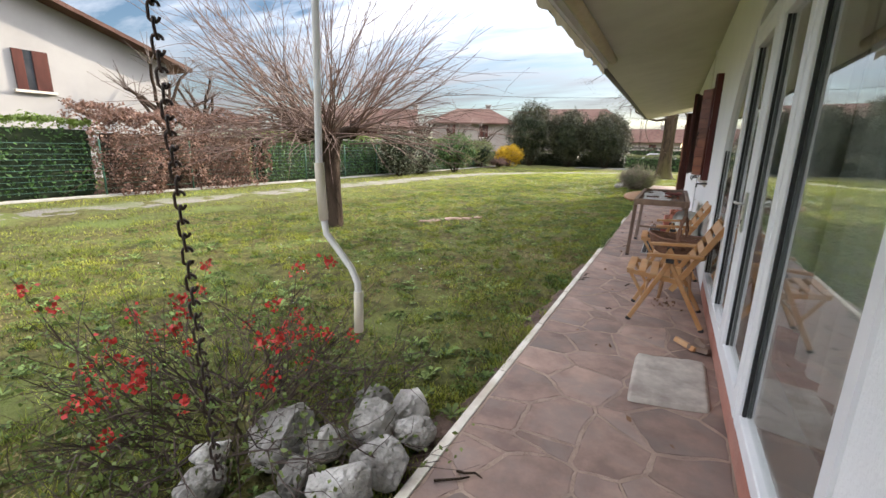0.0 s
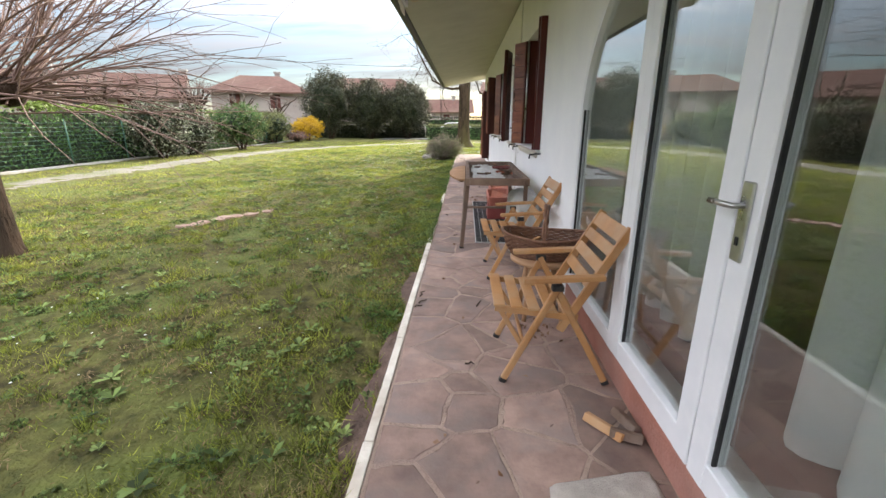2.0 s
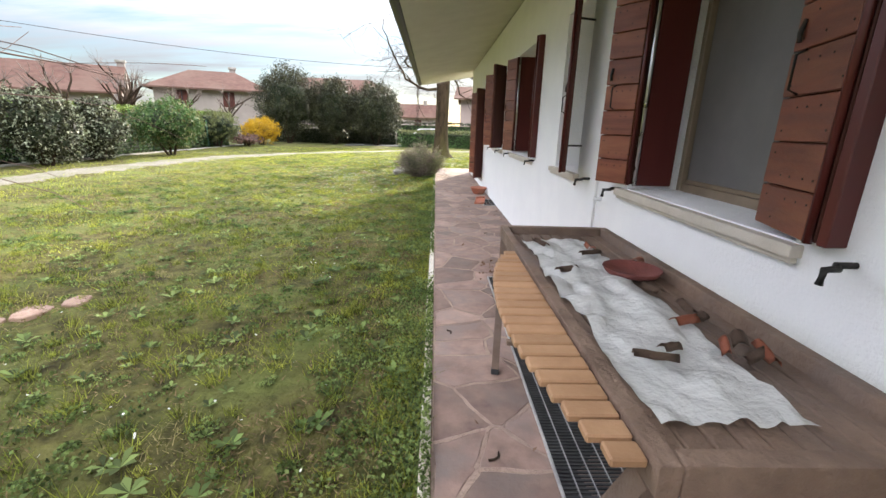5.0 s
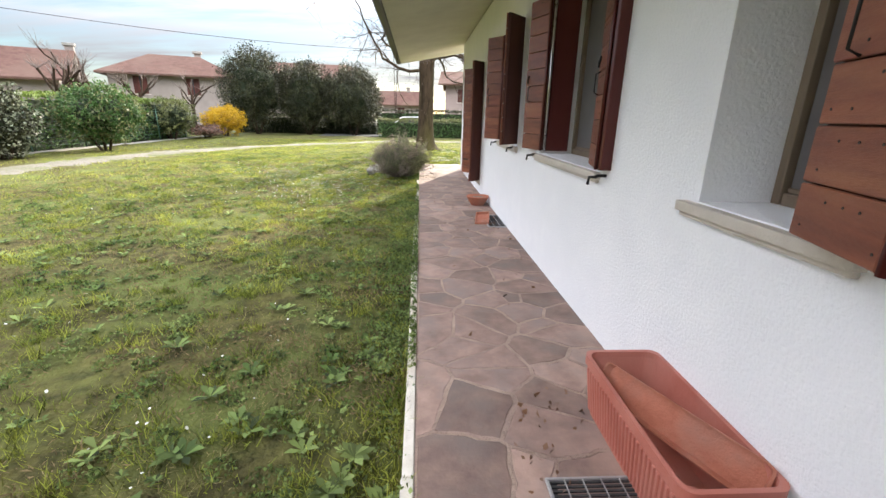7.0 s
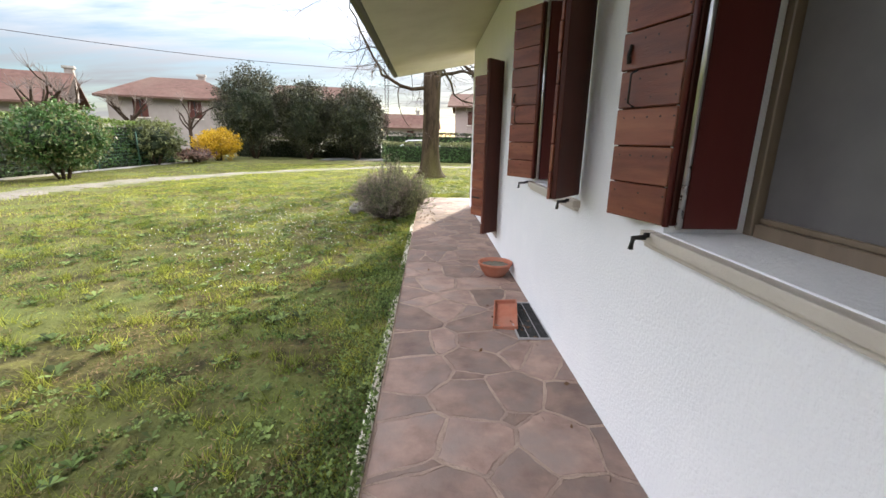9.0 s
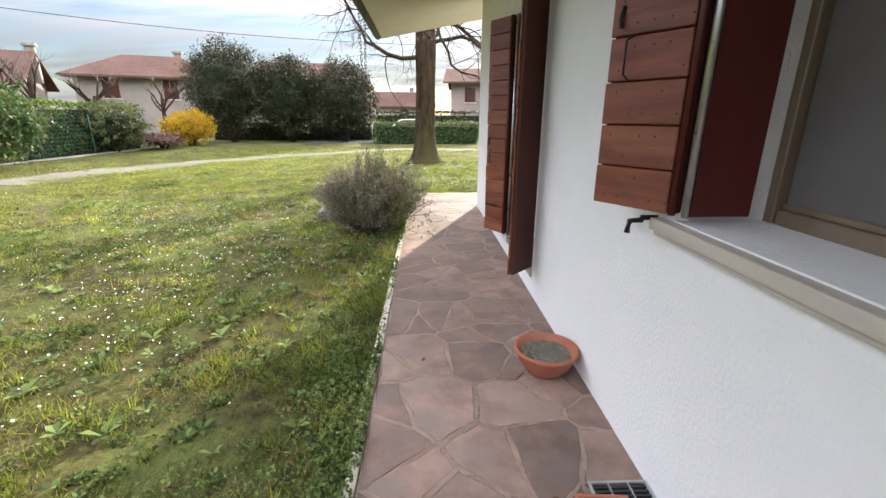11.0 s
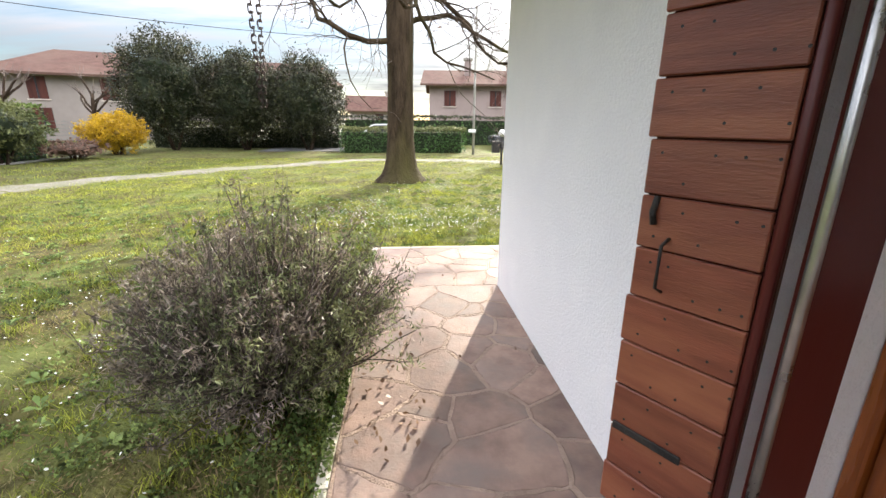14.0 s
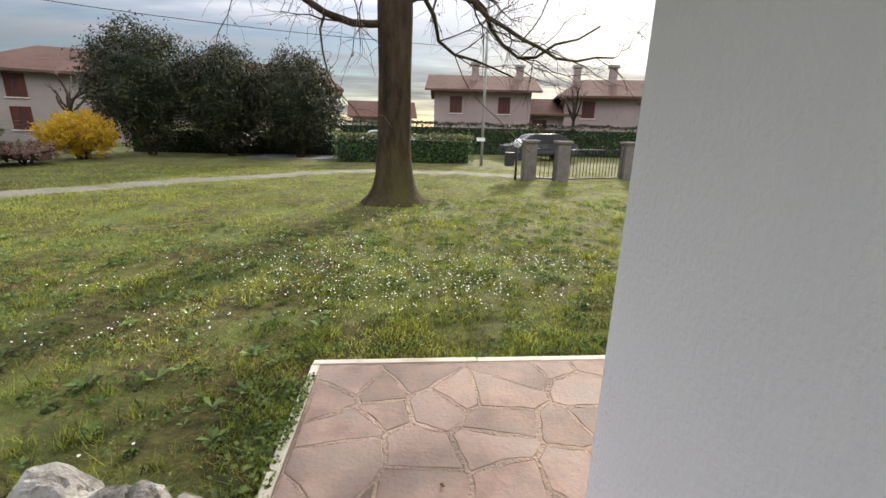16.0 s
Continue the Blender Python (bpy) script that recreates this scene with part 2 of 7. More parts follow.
M_WHITEWALL = mat("white_house_render", (0.29, 0.275, 0.265), (0.35, 0.335, 0.32), 0.5, 0.9, 0.05, 20, c3=(0.32, 0.305, 0.29), coarse=0.3)
M_DARKGLASS = mat("dark_window_glass", (0.03, 0.032, 0.035), (0.05, 0.05, 0.055), 2, 0.12, 0.0)
M_CONCRETE = mat("old_concrete", (0.30, 0.285, 0.26), (0.40, 0.38, 0.35), 4, 0.9, 0.3, 40, c3=(0.22, 0.22, 0.18))
M_TRACK = mat("pale_gravel", (0.135, 0.122, 0.10), (0.225, 0.205, 0.17), 14, 0.95, 0.5, 50, c3=(0.11, 0.12, 0.05), coarse=0.7)
# the pillars' shaded side is put into this darker render colour
M_GATEPOST = mat("shaded_gatepost_render", (0.11, 0.10, 0.085), (0.17, 0.15, 0.13), 5, 0.9, 0.2, 40)
M_GREEN_WIRE = mat("green_wire_fence", (0.03, 0.085, 0.055), (0.05, 0.12, 0.08), 6, 0.6, 0.0)
M_CARPAINT = mat("white_car_paint", (0.62, 0.63, 0.63), (0.68, 0.69, 0.69), 2, 0.25, 0.0)


def leaf_mat(name, c1, c2, island=0.35, trans=0.25, rough=0.5, spec=0.3):
    return mat(name, c1, c2, 1.3, rough, 0.0, island=island, trans=trans, spec=spec)


L_LAUREL = leaf_mat("laurel_leaves", (0.040, 0.090, 0.022), (0.075, 0.145, 0.036))
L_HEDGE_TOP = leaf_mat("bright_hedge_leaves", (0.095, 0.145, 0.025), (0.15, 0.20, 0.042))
L_BEECH = leaf_mat("dry_copper_leaves", (0.13, 0.072, 0.052), (0.22, 0.132, 0.098))
L_PALE = leaf_mat("silvery_variegated_leaves", (0.13, 0.155, 0.095), (0.25, 0.27, 0.19))
L_DARK = leaf_mat("dark_evergreen_leaves", (0.014, 0.018, 0.007), (0.050, 0.052, 0.020), 0.7, 0.10)
L_OLIVE = leaf_mat("olive_leaves", (0.085, 0.10, 0.035), (0.15, 0.16, 0.06))
L_YELLOW = leaf_mat("yellow_blossom", (0.42, 0.26, 0.010), (0.58, 0.38, 0.02), 0.2)
L_LAVENDER = leaf_mat("grey_lavender_stems", (0.15, 0.122, 0.098), (0.34, 0.285, 0.235), 0.7)
L_LAVGREEN = leaf_mat("grey_green_lavender_leaves", (0.10, 0.12, 0.055), (0.25, 0.27, 0.13), 0.65)
L_RED = leaf_mat("red_quince_blossom", (0.36, 0.024, 0.02), (0.52, 0.05, 0.04), 0.25)
L_SHRUB = leaf_mat("small_green_shrub_leaves", (0.075, 0.12, 0.022), (0.15, 0.19, 0.05), 0.35)
L_GRASS = leaf_mat("grass_blades", (0.112, 0.150, 0.027), (0.300, 0.318, 0.060), 0.85, 0.55, 0.75, 0.08)
L_STRAW = leaf_mat("dry_grass_blades", (0.24, 0.20, 0.085), (0.33, 0.28, 0.13), 0.3, 0.3)
L_THATCH = leaf_mat("brown_thatch", (0.16, 0.115, 0.062), (0.28, 0.21, 0.12), 0.35, 0.2, 0.8, 0.1)
L_WEED = leaf_mat("broad_weed_leaves", (0.060, 0.106, 0.026), (0.20, 0.255, 0.082), 0.75, 0.30, 0.65, 0.2)
L_DAISY = leaf_mat("white_daisy_petals", (0.72, 0.72, 0.68), (0.82, 0.82, 0.78), 0.1, 0.2)
L_DEAD = leaf_mat("dead_brown_leaves", (0.14, 0.075, 0.04), (0.24, 0.14, 0.08), 0.3, 0.1)
# core colours darkened to stand for the shade deep among the leaves
M_HEDGECORE = mat("hedge_inner_shade", (0.012, 0.02, 0.008), (0.022, 0.032, 0.012), 6, 1.0, 0.0)
M_HEDGECORE_BROWN = mat("dry_hedge_inner_shade", (0.045, 0.025, 0.016), (0.07, 0.04, 0.025), 6, 1.0, 0.0)


def ground_mat():
    """Turf seen from far: green with straw, moss and bare patches at several sizes."""
    m = mat("lawn_turf", (0.042, 0.037, 0.015), (0.150, 0.142, 0.046), 8.0, 0.95, 0.9, 30, c3=(0.132, 0.162, 0.044), coarse=0.9, spec=0.12)
    return m


M_LAWN = ground_mat()


def sheer(m, clear):
    """Lets a share of the light straight through a thin cloth."""
    nt = m.node_tree
    out = nt.nodes["Material Output"]
    cloth = out.inputs[0].links[0].from_socket
    tr, mx = nt.nodes.new("ShaderNodeBsdfTransparent"), nt.nodes.new("ShaderNodeMixShader")
    mx.inputs[0].default_value = clear
    nt.links.new(cloth, mx.inputs[1])
    nt.links.new(tr.outputs[0], mx.inputs[2])
    nt.links.new(mx.outputs[0], out.inputs[0])


sheer(M_CURTAIN, 0.08)
G_PANE = glass_mat("window_pane", (0.95, 0.98, 0.96), 2.6)
G_CLEAR = glass_mat("clear_pane", (0.98, 0.98, 0.98), 3.5, 0.04)

# ---- mesh helpers ----


def part(name, bm, material, parent=None, label=""):
    """Links a bmesh as one mesh object under a thing or a part."""
    me = bpy.data.meshes.new(name)
    bm.to_mesh(me)
    bm.free()
    me.materials.append(material)
    ob = new(name, me)
    if parent:
        ob.parent = parent
    if label:
        ob["label"] = label
    return ob


def thing(name, label, category, m=None, group=""):
    ob = new(name)
    ob.empty_display_size = 0.1
    if m is not None:
        ob.matrix_basis = m
    return tagged(ob, label, category, group)


def box(x0, x1, y0, y1, z0, z1, bevel=0.0, bm=None):
    own = bm is None
    b = bmesh.new()
    bmesh.ops.create_cube(b, size=1)
    for v in b.verts:
        v.co = Vector((x0 if v.co.x < 0 else x1, y0 if v.co.y < 0 else y1, z0 if v.co.z < 0 else z1))
    if bevel:
        bmesh.ops.bevel(b, geom=b.edges[:], offset=bevel, segments=1 if bevel < 0.006 else 2, affect="EDGES", profile=0.7)
    if own:
        return b
    join(bm, b)
    return bm


def join(bm, b):
    me = bpy.data.meshes.new("tmp")
    b.to_mesh(me)
    b.free()
    bm.from_mesh(me)
    bpy.data.meshes.remove(me)


def bar(p, q, w, h, bevel=0.004, up=(0, 0, 1)):
    """A bevelled batten from p to q, w across and h along up."""
    p, q = Vector(p), Vector(q)
    d = q - p
    z = d.normalized()
    x = z.cross(Vector(up))
    x = x.normalized() if x.length > 1e-4 else Vector((1, 0, 0))
    y = z.cross(x)
    b = box(-w / 2, w / 2, -h / 2, h / 2, 0, d.length, bevel)
    m = Matrix((x, y, z)).transposed().to_4x4()
    m.translation = p
    bmesh.ops.transform(b, matrix=m, verts=b.verts)
    return b


def tube(points, radii, sides=8, bm=None, caps=True):
    """A round bar along points."""
    b = bm or bmesh.new()
    pts = [Vector(p) for p in points]
    rings = []
    ref = Vector((0.31, 0.22, 0.92)).normalized()
    for i, p in enumerate(pts):
        d = (pts[min(i + 1, len(pts) - 1)] - pts[max(i - 1, 0)]).normalized()
        u = d.cross(ref)
        u = u.normalized() if u.length > 0.05 else d.cross(Vector((1, 0, 0))).normalized()
        v = d.cross(u)
        r = radii[i] if hasattr(radii, "__len__") else radii
        rings.append([b.verts.new(p + (u * math.cos(a) + v * math.sin(a)) * r) for a in (2 * math.pi * k / sides for k in range(sides))])
    for r0, r1 in zip(rings, rings[1:]):
        for k in range(sides):
            f = b.faces.new((r0[k], r0[(k + 1) % sides], r1[(k + 1) % sides], r1[k]))
            f.smooth = True
    if caps:
        b.faces.new(rings[0][::-1])
        b.faces.new(rings[-1])
    return b


def prism(poly, a0, a1, axis="x", bm=None):
    """A polygon in the plane across axis, drawn out from a0 to a1."""
    b = bm or bmesh.new()
    def at(p, a):
        return (a, p[0], p[1]) if axis == "x" else (p[0], a, p[1]) if axis == "y" else (p[0], p[1], a)
    lo, hi = [b.verts.new(at(p, a0)) for p in poly], [b.verts.new(at(p, a1)) for p in poly]
    n = len(poly)
    b.faces.new(lo)
    b.faces.new(hi[::-1])
    for k in range(n):
        b.faces.new((lo[k], hi[k], hi[(k + 1) % n], lo[(k + 1) % n]))
    bmesh.ops.recalc_face_normals(b, faces=b.faces[:])
    return b


def lathe(profile, sides=24):
    """A turned shape from (radius, height) pairs."""
    b = bmesh.new()
    rings = [[b.verts.new((r * math.cos(2 * math.pi * k / sides), r * math.sin(2 * math.pi * k / sides), z)) for k in range(sides)] for r, z in profile]
    for r0, r1 in zip(rings, rings[1:]):
        for k in range(sides):
            b.faces.new((r0[k], r0[(k + 1) % sides], r1[(k + 1) % sides], r1[k])).smooth = True
    b.faces.new(rings[0][::-1])
    return b


def mesh_of(name, verts, faces, material, parent=None, smooth=False):
    """One mesh object from arrays of equal-sided faces."""
    verts, faces = np.asarray(verts, dtype=np.float32), np.asarray(faces, dtype=np.int32)
    me = bpy.data.meshes.new(name)
    n, k = faces.shape
    me.vertices.add(len(verts))
    me.vertices.foreach_set("co", verts.ravel())
    me.loops.add(n * k)
    me.loops.foreach_set("vertex_index", faces.ravel())
    me.polygons.add(n)
    me.polygons.foreach_set("loop_start", np.arange(0, n * k, k, dtype=np.int32))
    me.update(calc_edges=True)
    if smooth:
        me.polygons.foreach_set("use_smooth", np.ones(n, dtype=bool))
    me.materials.append(material)
    ob = new(name, me)
    if parent:
        ob.parent = parent
    return ob


rng = np.random.default_rng(7)


def unit(n, r=rng):
    v = r.normal(size=(n, 3))
    return v / np.linalg.norm(v, axis=1, keepdims=True)


def leaves(name, centres, size, material, parent=None, aspect=0.55, up=0.0, seed=1):
    """Many small leaves, each a bent pair of triangles round its own centre."""
    r = np.random.default_rng(seed)
    n = len(centres)
    a = unit(n, r)
    a[:, 2] += up
    a /= np.linalg.norm(a, axis=1, keepdims=True)
    b = np.cross(a, unit(n, r))
    b /= np.maximum(np.linalg.norm(b, axis=1, keepdims=True), 1e-5)
    c = np.cross(a, b)
    s = (size * r.uniform(0.6, 1.35, (n, 1)))
    v = np.stack([centres - a * s / 2, centres + b * s * aspect / 2 + c * s * 0.1, centres + a * s / 2, centres - b * s * aspect / 2 + c * s * 0.1], 1)
    f = np.arange(n * 4).reshape(n, 4)
    return mesh_of(name, v.reshape(-1, 3), f, material, parent)


def grow(tips, branch, verts, faces, sides=4):
    """Appends a tapered branch through the points of branch (p, r)."""
    base = len(verts)
    for i, (p, r) in enumerate(branch):
        d = (branch[min(i + 1, len(branch) - 1)][0] - branch[max(i - 1, 0)][0])
        d = d / max(np.linalg.norm(d), 1e-6)
        u = np.cross(d, (0.3, 0.5, 0.8))
        u /= max(np.linalg.norm(u), 1e-6)
        w = np.cross(d, u)
        for k in range(sides):
            a = 2 * math.pi * k / sides
            verts.append(p + (u * math.cos(a) + w * math.sin(a)) * r)
    for i in range(len(branch) - 1):
        for k in range(sides):
            a, b = base + i * sides + k, base + i * sides + (k + 1) % sides
            faces.append((a, b, b + sides, a + sides))


def limb(start, way, length, r0, r1, steps, bend, droop, r):
    """The points of a crooked limb."""
    p, d = np.array(start, float), np.array(way, float)
    d /= np.linalg.norm(d)
    out = [(p.copy(), r0)]
    for i in range(steps):
        d = d + r.normal(size=3) * bend + np.array((0, 0, -droop))
        d /= np.linalg.norm(d)
        p = p + d * length / steps
        out.append((p.copy(), r0 + (r1 - r0) * (i + 1) / steps))
    return out

# ---- ground ----
KERB_X = -0.88


def lawn_z(x, y):
    """The lawn falls gently away from the paving."""
    d = np.clip((KERB_X - x) / 4.0, 0, 1)
    off = np.clip(np.maximum(KERB_X - x, y - 22.0) / 0.3, 0, 1)
    tussock = 0.013 * np.sin(5.1 * x + 1.3 * np.sin(2.3 * y)) * np.sin(4.7 * y + 1.1 * np.sin(3.1 * x)) + 0.009 * np.sin(11.3 * x + 2.0 * np.sin(5.2 * y)) * np.sin(12.1 * y + 1.7 * np.sin(6.3 * x))
    return -0.045 - 0.07 * d + tussock * off + 0.018 * np.sin(x * 1.3 + 0.7 * y) * np.cos(0.9 * y - 0.4 * x) * np.clip((KERB_X - x) / 1.0, 0, 1)


def build_ground():
    xs = np.concatenate([[-900, -300, -120, -60], np.arange(-40, -10, 2.0), np.arange(-10, -5, 0.25), np.arange(-5, KERB_X - 0.02, 0.075), [KERB_X + 0.01, KERB_X + 0.03], np.arange(-0.7, 4, 0.15), np.arange(4, 40, 4.0), [60, 120, 300, 900]])
    ys = np.concatenate([[-900, -300, -100, -40, -15], np.arange(-6, 0, 0.25), np.arange(0, 27, 0.1), np.arange(27, 40, 0.4), np.arange(40, 60, 3.0), [70, 110, 200, 400, 900]])
    gx, gy = np.meshgrid(xs, ys, indexing="ij")
    gz = np.where((np.abs(gx) < 60) & (np.abs(gy) < 70), lawn_z(gx, gy), -0.12)
    inside = (gx > KERB_X + 0.02) & (gy < 21.6)
    gz = np.where(inside, -0.12, gz)
    n, m = gx.shape
    idx = np.arange(n * m).reshape(n, m)
    f = np.stack([idx[:-1, :-1], idx[1:, :-1], idx[1:, 1:], idx[:-1, 1:]], -1).reshape(-1, 4)
    ob = mesh_of("ground", np.stack([gx, gy, gz], -1).reshape(-1, 3), f, M_LAWN, smooth=True)
    tagged(ob, "patchy green spring lawn with moss and straw", "lawn", kind="structure")


build_ground()

TRACK = [(4.5, 33.2), (1.0, 34.4), (-2.7, 34.4), (-5.2, 32.6), (-8.0, 29.6), (-10.0, 26.0), (-10.9, 21.5), (-11.2, 16.0), (-11.4, 10.0), (-11.7, 4.0), (-12.2, -4.0), (-13.0, -14.0)]

TRACK_LINE = []


def build_track():
    """A worn gravel drive across the lawn."""
    pts = [Vector((*p, 0)) for p in TRACK]
    fine = []
    for i in range(len(pts) - 1):
        p0, p1, p2, p3 = pts[max(i - 1, 0)], pts[i], pts[i + 1], pts[min(i + 2, len(pts) - 1)]
        for k in range(14):
            t = k / 14
            fine.append(0.5 * ((2 * p1) + (p2 - p0) * t + (2 * p0 - 5 * p1 + 4 * p2 - p3) * t * t + (3 * p1 - p0 - 3 * p2 + p3) * t ** 3))
    TRACK_LINE.extend((p.x, p.y) for p in fine)
    for side in (0.0,):
        bm = bmesh.new()
        prev = None
        for i, p in enumerate(fine[:-1]):
            d = (fine[i + 1] - p).normalized()
            nrm = Vector((-d.y, d.x, 0))
            row = []
            for w in (-1, -0.5, 0, 0.5, 1):
                q = p + nrm * (side + w * (0.76 + 0.26 * noise.noise((i * 0.45, w * 3, side))))
                row.append(bm.verts.new((q.x, q.y, float(lawn_z(q.x, q.y)) + (0.012 if abs(w) < 0.6 else -0.012))))
            if prev:
                for k in range(4):
                    bm.faces.new((prev[k], prev[k + 1], row[k + 1], row[k]))
            prev = row
        bmesh.ops.recalc_face_normals(bm, faces=bm.faces[:])
        tagged(part("drive_track", bm, M_TRACK), "pale worn gravel drive curving across the lawn", "drive", kind="structure")


build_track()

# ---- house ----
HOUSE = Matrix.Translation((0.40, 4, 0)) @ pose(0, 0, 0, 0, 0, 0.37) @ Matrix.Translation((0, -4, 0))   # x = 0 is the wall's face, x > 0 inside
WALL_T, WALL_TOP, CORNER_Y = 0.36, 3.12, 20.72
ARCH_C, ARCH_W, ARCH_SPRING, ARCH_RISE = 3.99, 1.94, 1.42, 1.12
EAVE_X, EAVE_Z, SLOPE, ROOF_END = -1.66, 2.84, 0.185, 22.75
# openings: near jamb, far jamb, bottom, top
OPENINGS = [(7.72, 9.02, 1.06, 2.42), (9.98, 10.66, 1.06, 2.42), (11.70, 13.12, 1.06, 2.42), (14.08, 15.14, 1.06, 2.42), (16.98, 18.08, 0.14, 2.30)]


def arch_z(y):
    return ARCH_SPRING + ARCH_RISE * math.sqrt(max(0.0, 1 - ((y - ARCH_C) / ARCH_W) ** 2))


def build_walls():
    bm = bmesh.new()
    y = -3.0
    spans = [(ARCH_C - ARCH_W, ARCH_C + ARCH_W, None, None)] + OPENINGS
    for y0, y1, z0, z1 in spans:
        box(0, WALL_T, y, y0, -0.2, WALL_TOP, bm=bm)
        if z0 is None:
            box(0, WALL_T, y0, y1, -0.2, 0.0, bm=bm)
            n = 28
            for k in range(n):
                a, b = math.pi * (1 - k / n), math.pi * (1 - (k + 1) / n)
                ya, yb = ARCH_C + ARCH_W * math.cos(a), ARCH_C + ARCH_W * math.cos(b)
                za, zb = ARCH_SPRING + ARCH_RISE * math.sin(a), ARCH_SPRING + ARCH_RISE * math.sin(b)
                prism([(ya, za), (yb, zb), (yb, WALL_TOP), (ya, WALL_TOP)], 0, WALL_T, "x", bm)
        else:
            box(0, WALL_T, y0, y1, -0.2, z0, bm=bm)
            box(0, WALL_T, y0, y1, z1, WALL_TOP, bm=bm)
        y = y1
    box(0, WALL_T, y, CORNER_Y, -0.2, WALL_TOP, bm=bm)
    tagged(part("wall_west", bm, M_PLASTER), "white roughcast house wall with an arched glazed bay", "wall", kind="structure").matrix_basis = HOUSE
    bm = bmesh.new()
    prism([(WALL_T, -0.2), (9.0, -0.2), (9.0, WALL_TOP), (4.6, WALL_TOP + 0.85), (WALL_T, WALL_TOP)], CORNER_Y - WALL_T, CORNER_Y, "y", bm)
    tagged(part("wall_north", bm, M_PLASTER), "white roughcast gable wall of the house", "wall", kind="structure").matrix_basis = HOUSE
    bm = box(8.7, 9.0, -3, CORNER_Y - WALL_T, -0.2, WALL_TOP)
    tagged(part("wall_east", bm, M_PLASTER), "white roughcast far wall of the house", "wall", kind="structure").matrix_basis = HOUSE
    bm = box(WALL_T, 8.7, -3, -2.7, -0.2, WALL_TOP)
    tagged(part("wall_south", bm, M_PLASTER), "white roughcast end wall of the house", "wall", kind="structure").matrix_basis = HOUSE
    bm = box(-0.006, 0.05, ARCH_C - ARCH_W, ARCH_C + ARCH_W, 0.002, 0.155, 0.004)
    tagged(part("plinth", bm, M_PLINTH), "worn brick-red painted plinth under the glazing", "plinth", kind="structure").matrix_basis = HOUSE


def soffit_z(x):
    return EAVE_Z + SLOPE * (x - EAVE_X)


def build_roof():
    bm = bmesh.new()
    e, r = EAVE_X, 4.6
    prism([(e, EAVE_Z), (r, soffit_z(r)), (9.0 - e, EAVE_Z), (9.0 - e, EAVE_Z + 0.03), (r, soffit_z(r) + 0.03), (e, EAVE_Z + 0.03)], -4, ROOF_END, "y", bm)
    tagged(part("ceiling_soffit", bm, M_SOFFIT), "cream painted soffit under the eaves", "soffit", kind="structure").matrix_basis = HOUSE
    bm = bmesh.new()
    prism([(e - 0.04, EAVE_Z + 0.034), (r, soffit_z(r) + 0.04), (9.04 - e, EAVE_Z + 0.034), (9.04 - e, EAVE_Z + 0.16), (r, soffit_z(r) + 0.20), (e - 0.04, EAVE_Z + 0.16)], -4.02, ROOF_END + 0.02, "y", bm)
    tagged(part("roof", bm, M_FARROOF), "low clay-tiled house roof", "roof", kind="structure").matrix_basis = HOUSE
    # half-round gutter along the eave
    bm = bmesh.new()
    gx, gz, gr = e - 0.075, EAVE_Z + 0.055, 0.075
    prev = None
    for y in (-4.0, 5.0, 14.0, ROOF_END):
        row = [bm.verts.new((gx + math.cos(a) * rr, y, gz + math.sin(a) * rr)) for rr in (gr, gr - 0.008) for a in ([math.pi + math.pi * k / 8 for k in range(9)] if rr == gr else [2 * math.pi - math.pi * k / 8 for k in range(9)])]
        if prev:
            for k in range(len(row)):
                bm.faces.new((prev[k], prev[(k + 1) % len(row)], row[(k + 1) % len(row)], row[k]))
        else:
            bm.faces.new(row)
        prev = row
    bm.faces.new(prev[::-1])
    bmesh.ops.recalc_face_normals(bm, faces=bm.faces[:])
    tagged(part("gutter", bm, M_GUTTER), "dark half-round metal gutter along the eave", "gutter", kind="structure").matrix_basis = HOUSE


def build_inside():
    """The dim room behind the glazing, and a dark space behind the other windows."""
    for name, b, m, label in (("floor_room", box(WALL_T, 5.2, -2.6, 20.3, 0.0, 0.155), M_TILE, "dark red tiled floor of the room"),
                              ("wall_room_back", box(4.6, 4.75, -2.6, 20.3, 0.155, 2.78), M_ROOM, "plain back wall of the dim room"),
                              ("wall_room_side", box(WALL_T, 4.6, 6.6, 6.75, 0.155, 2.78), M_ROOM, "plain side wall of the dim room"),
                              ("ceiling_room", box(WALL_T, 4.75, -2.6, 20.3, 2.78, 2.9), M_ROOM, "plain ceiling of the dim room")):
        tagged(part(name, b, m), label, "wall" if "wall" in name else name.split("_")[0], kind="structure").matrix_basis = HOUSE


build_walls()
build_roof()
build_inside()


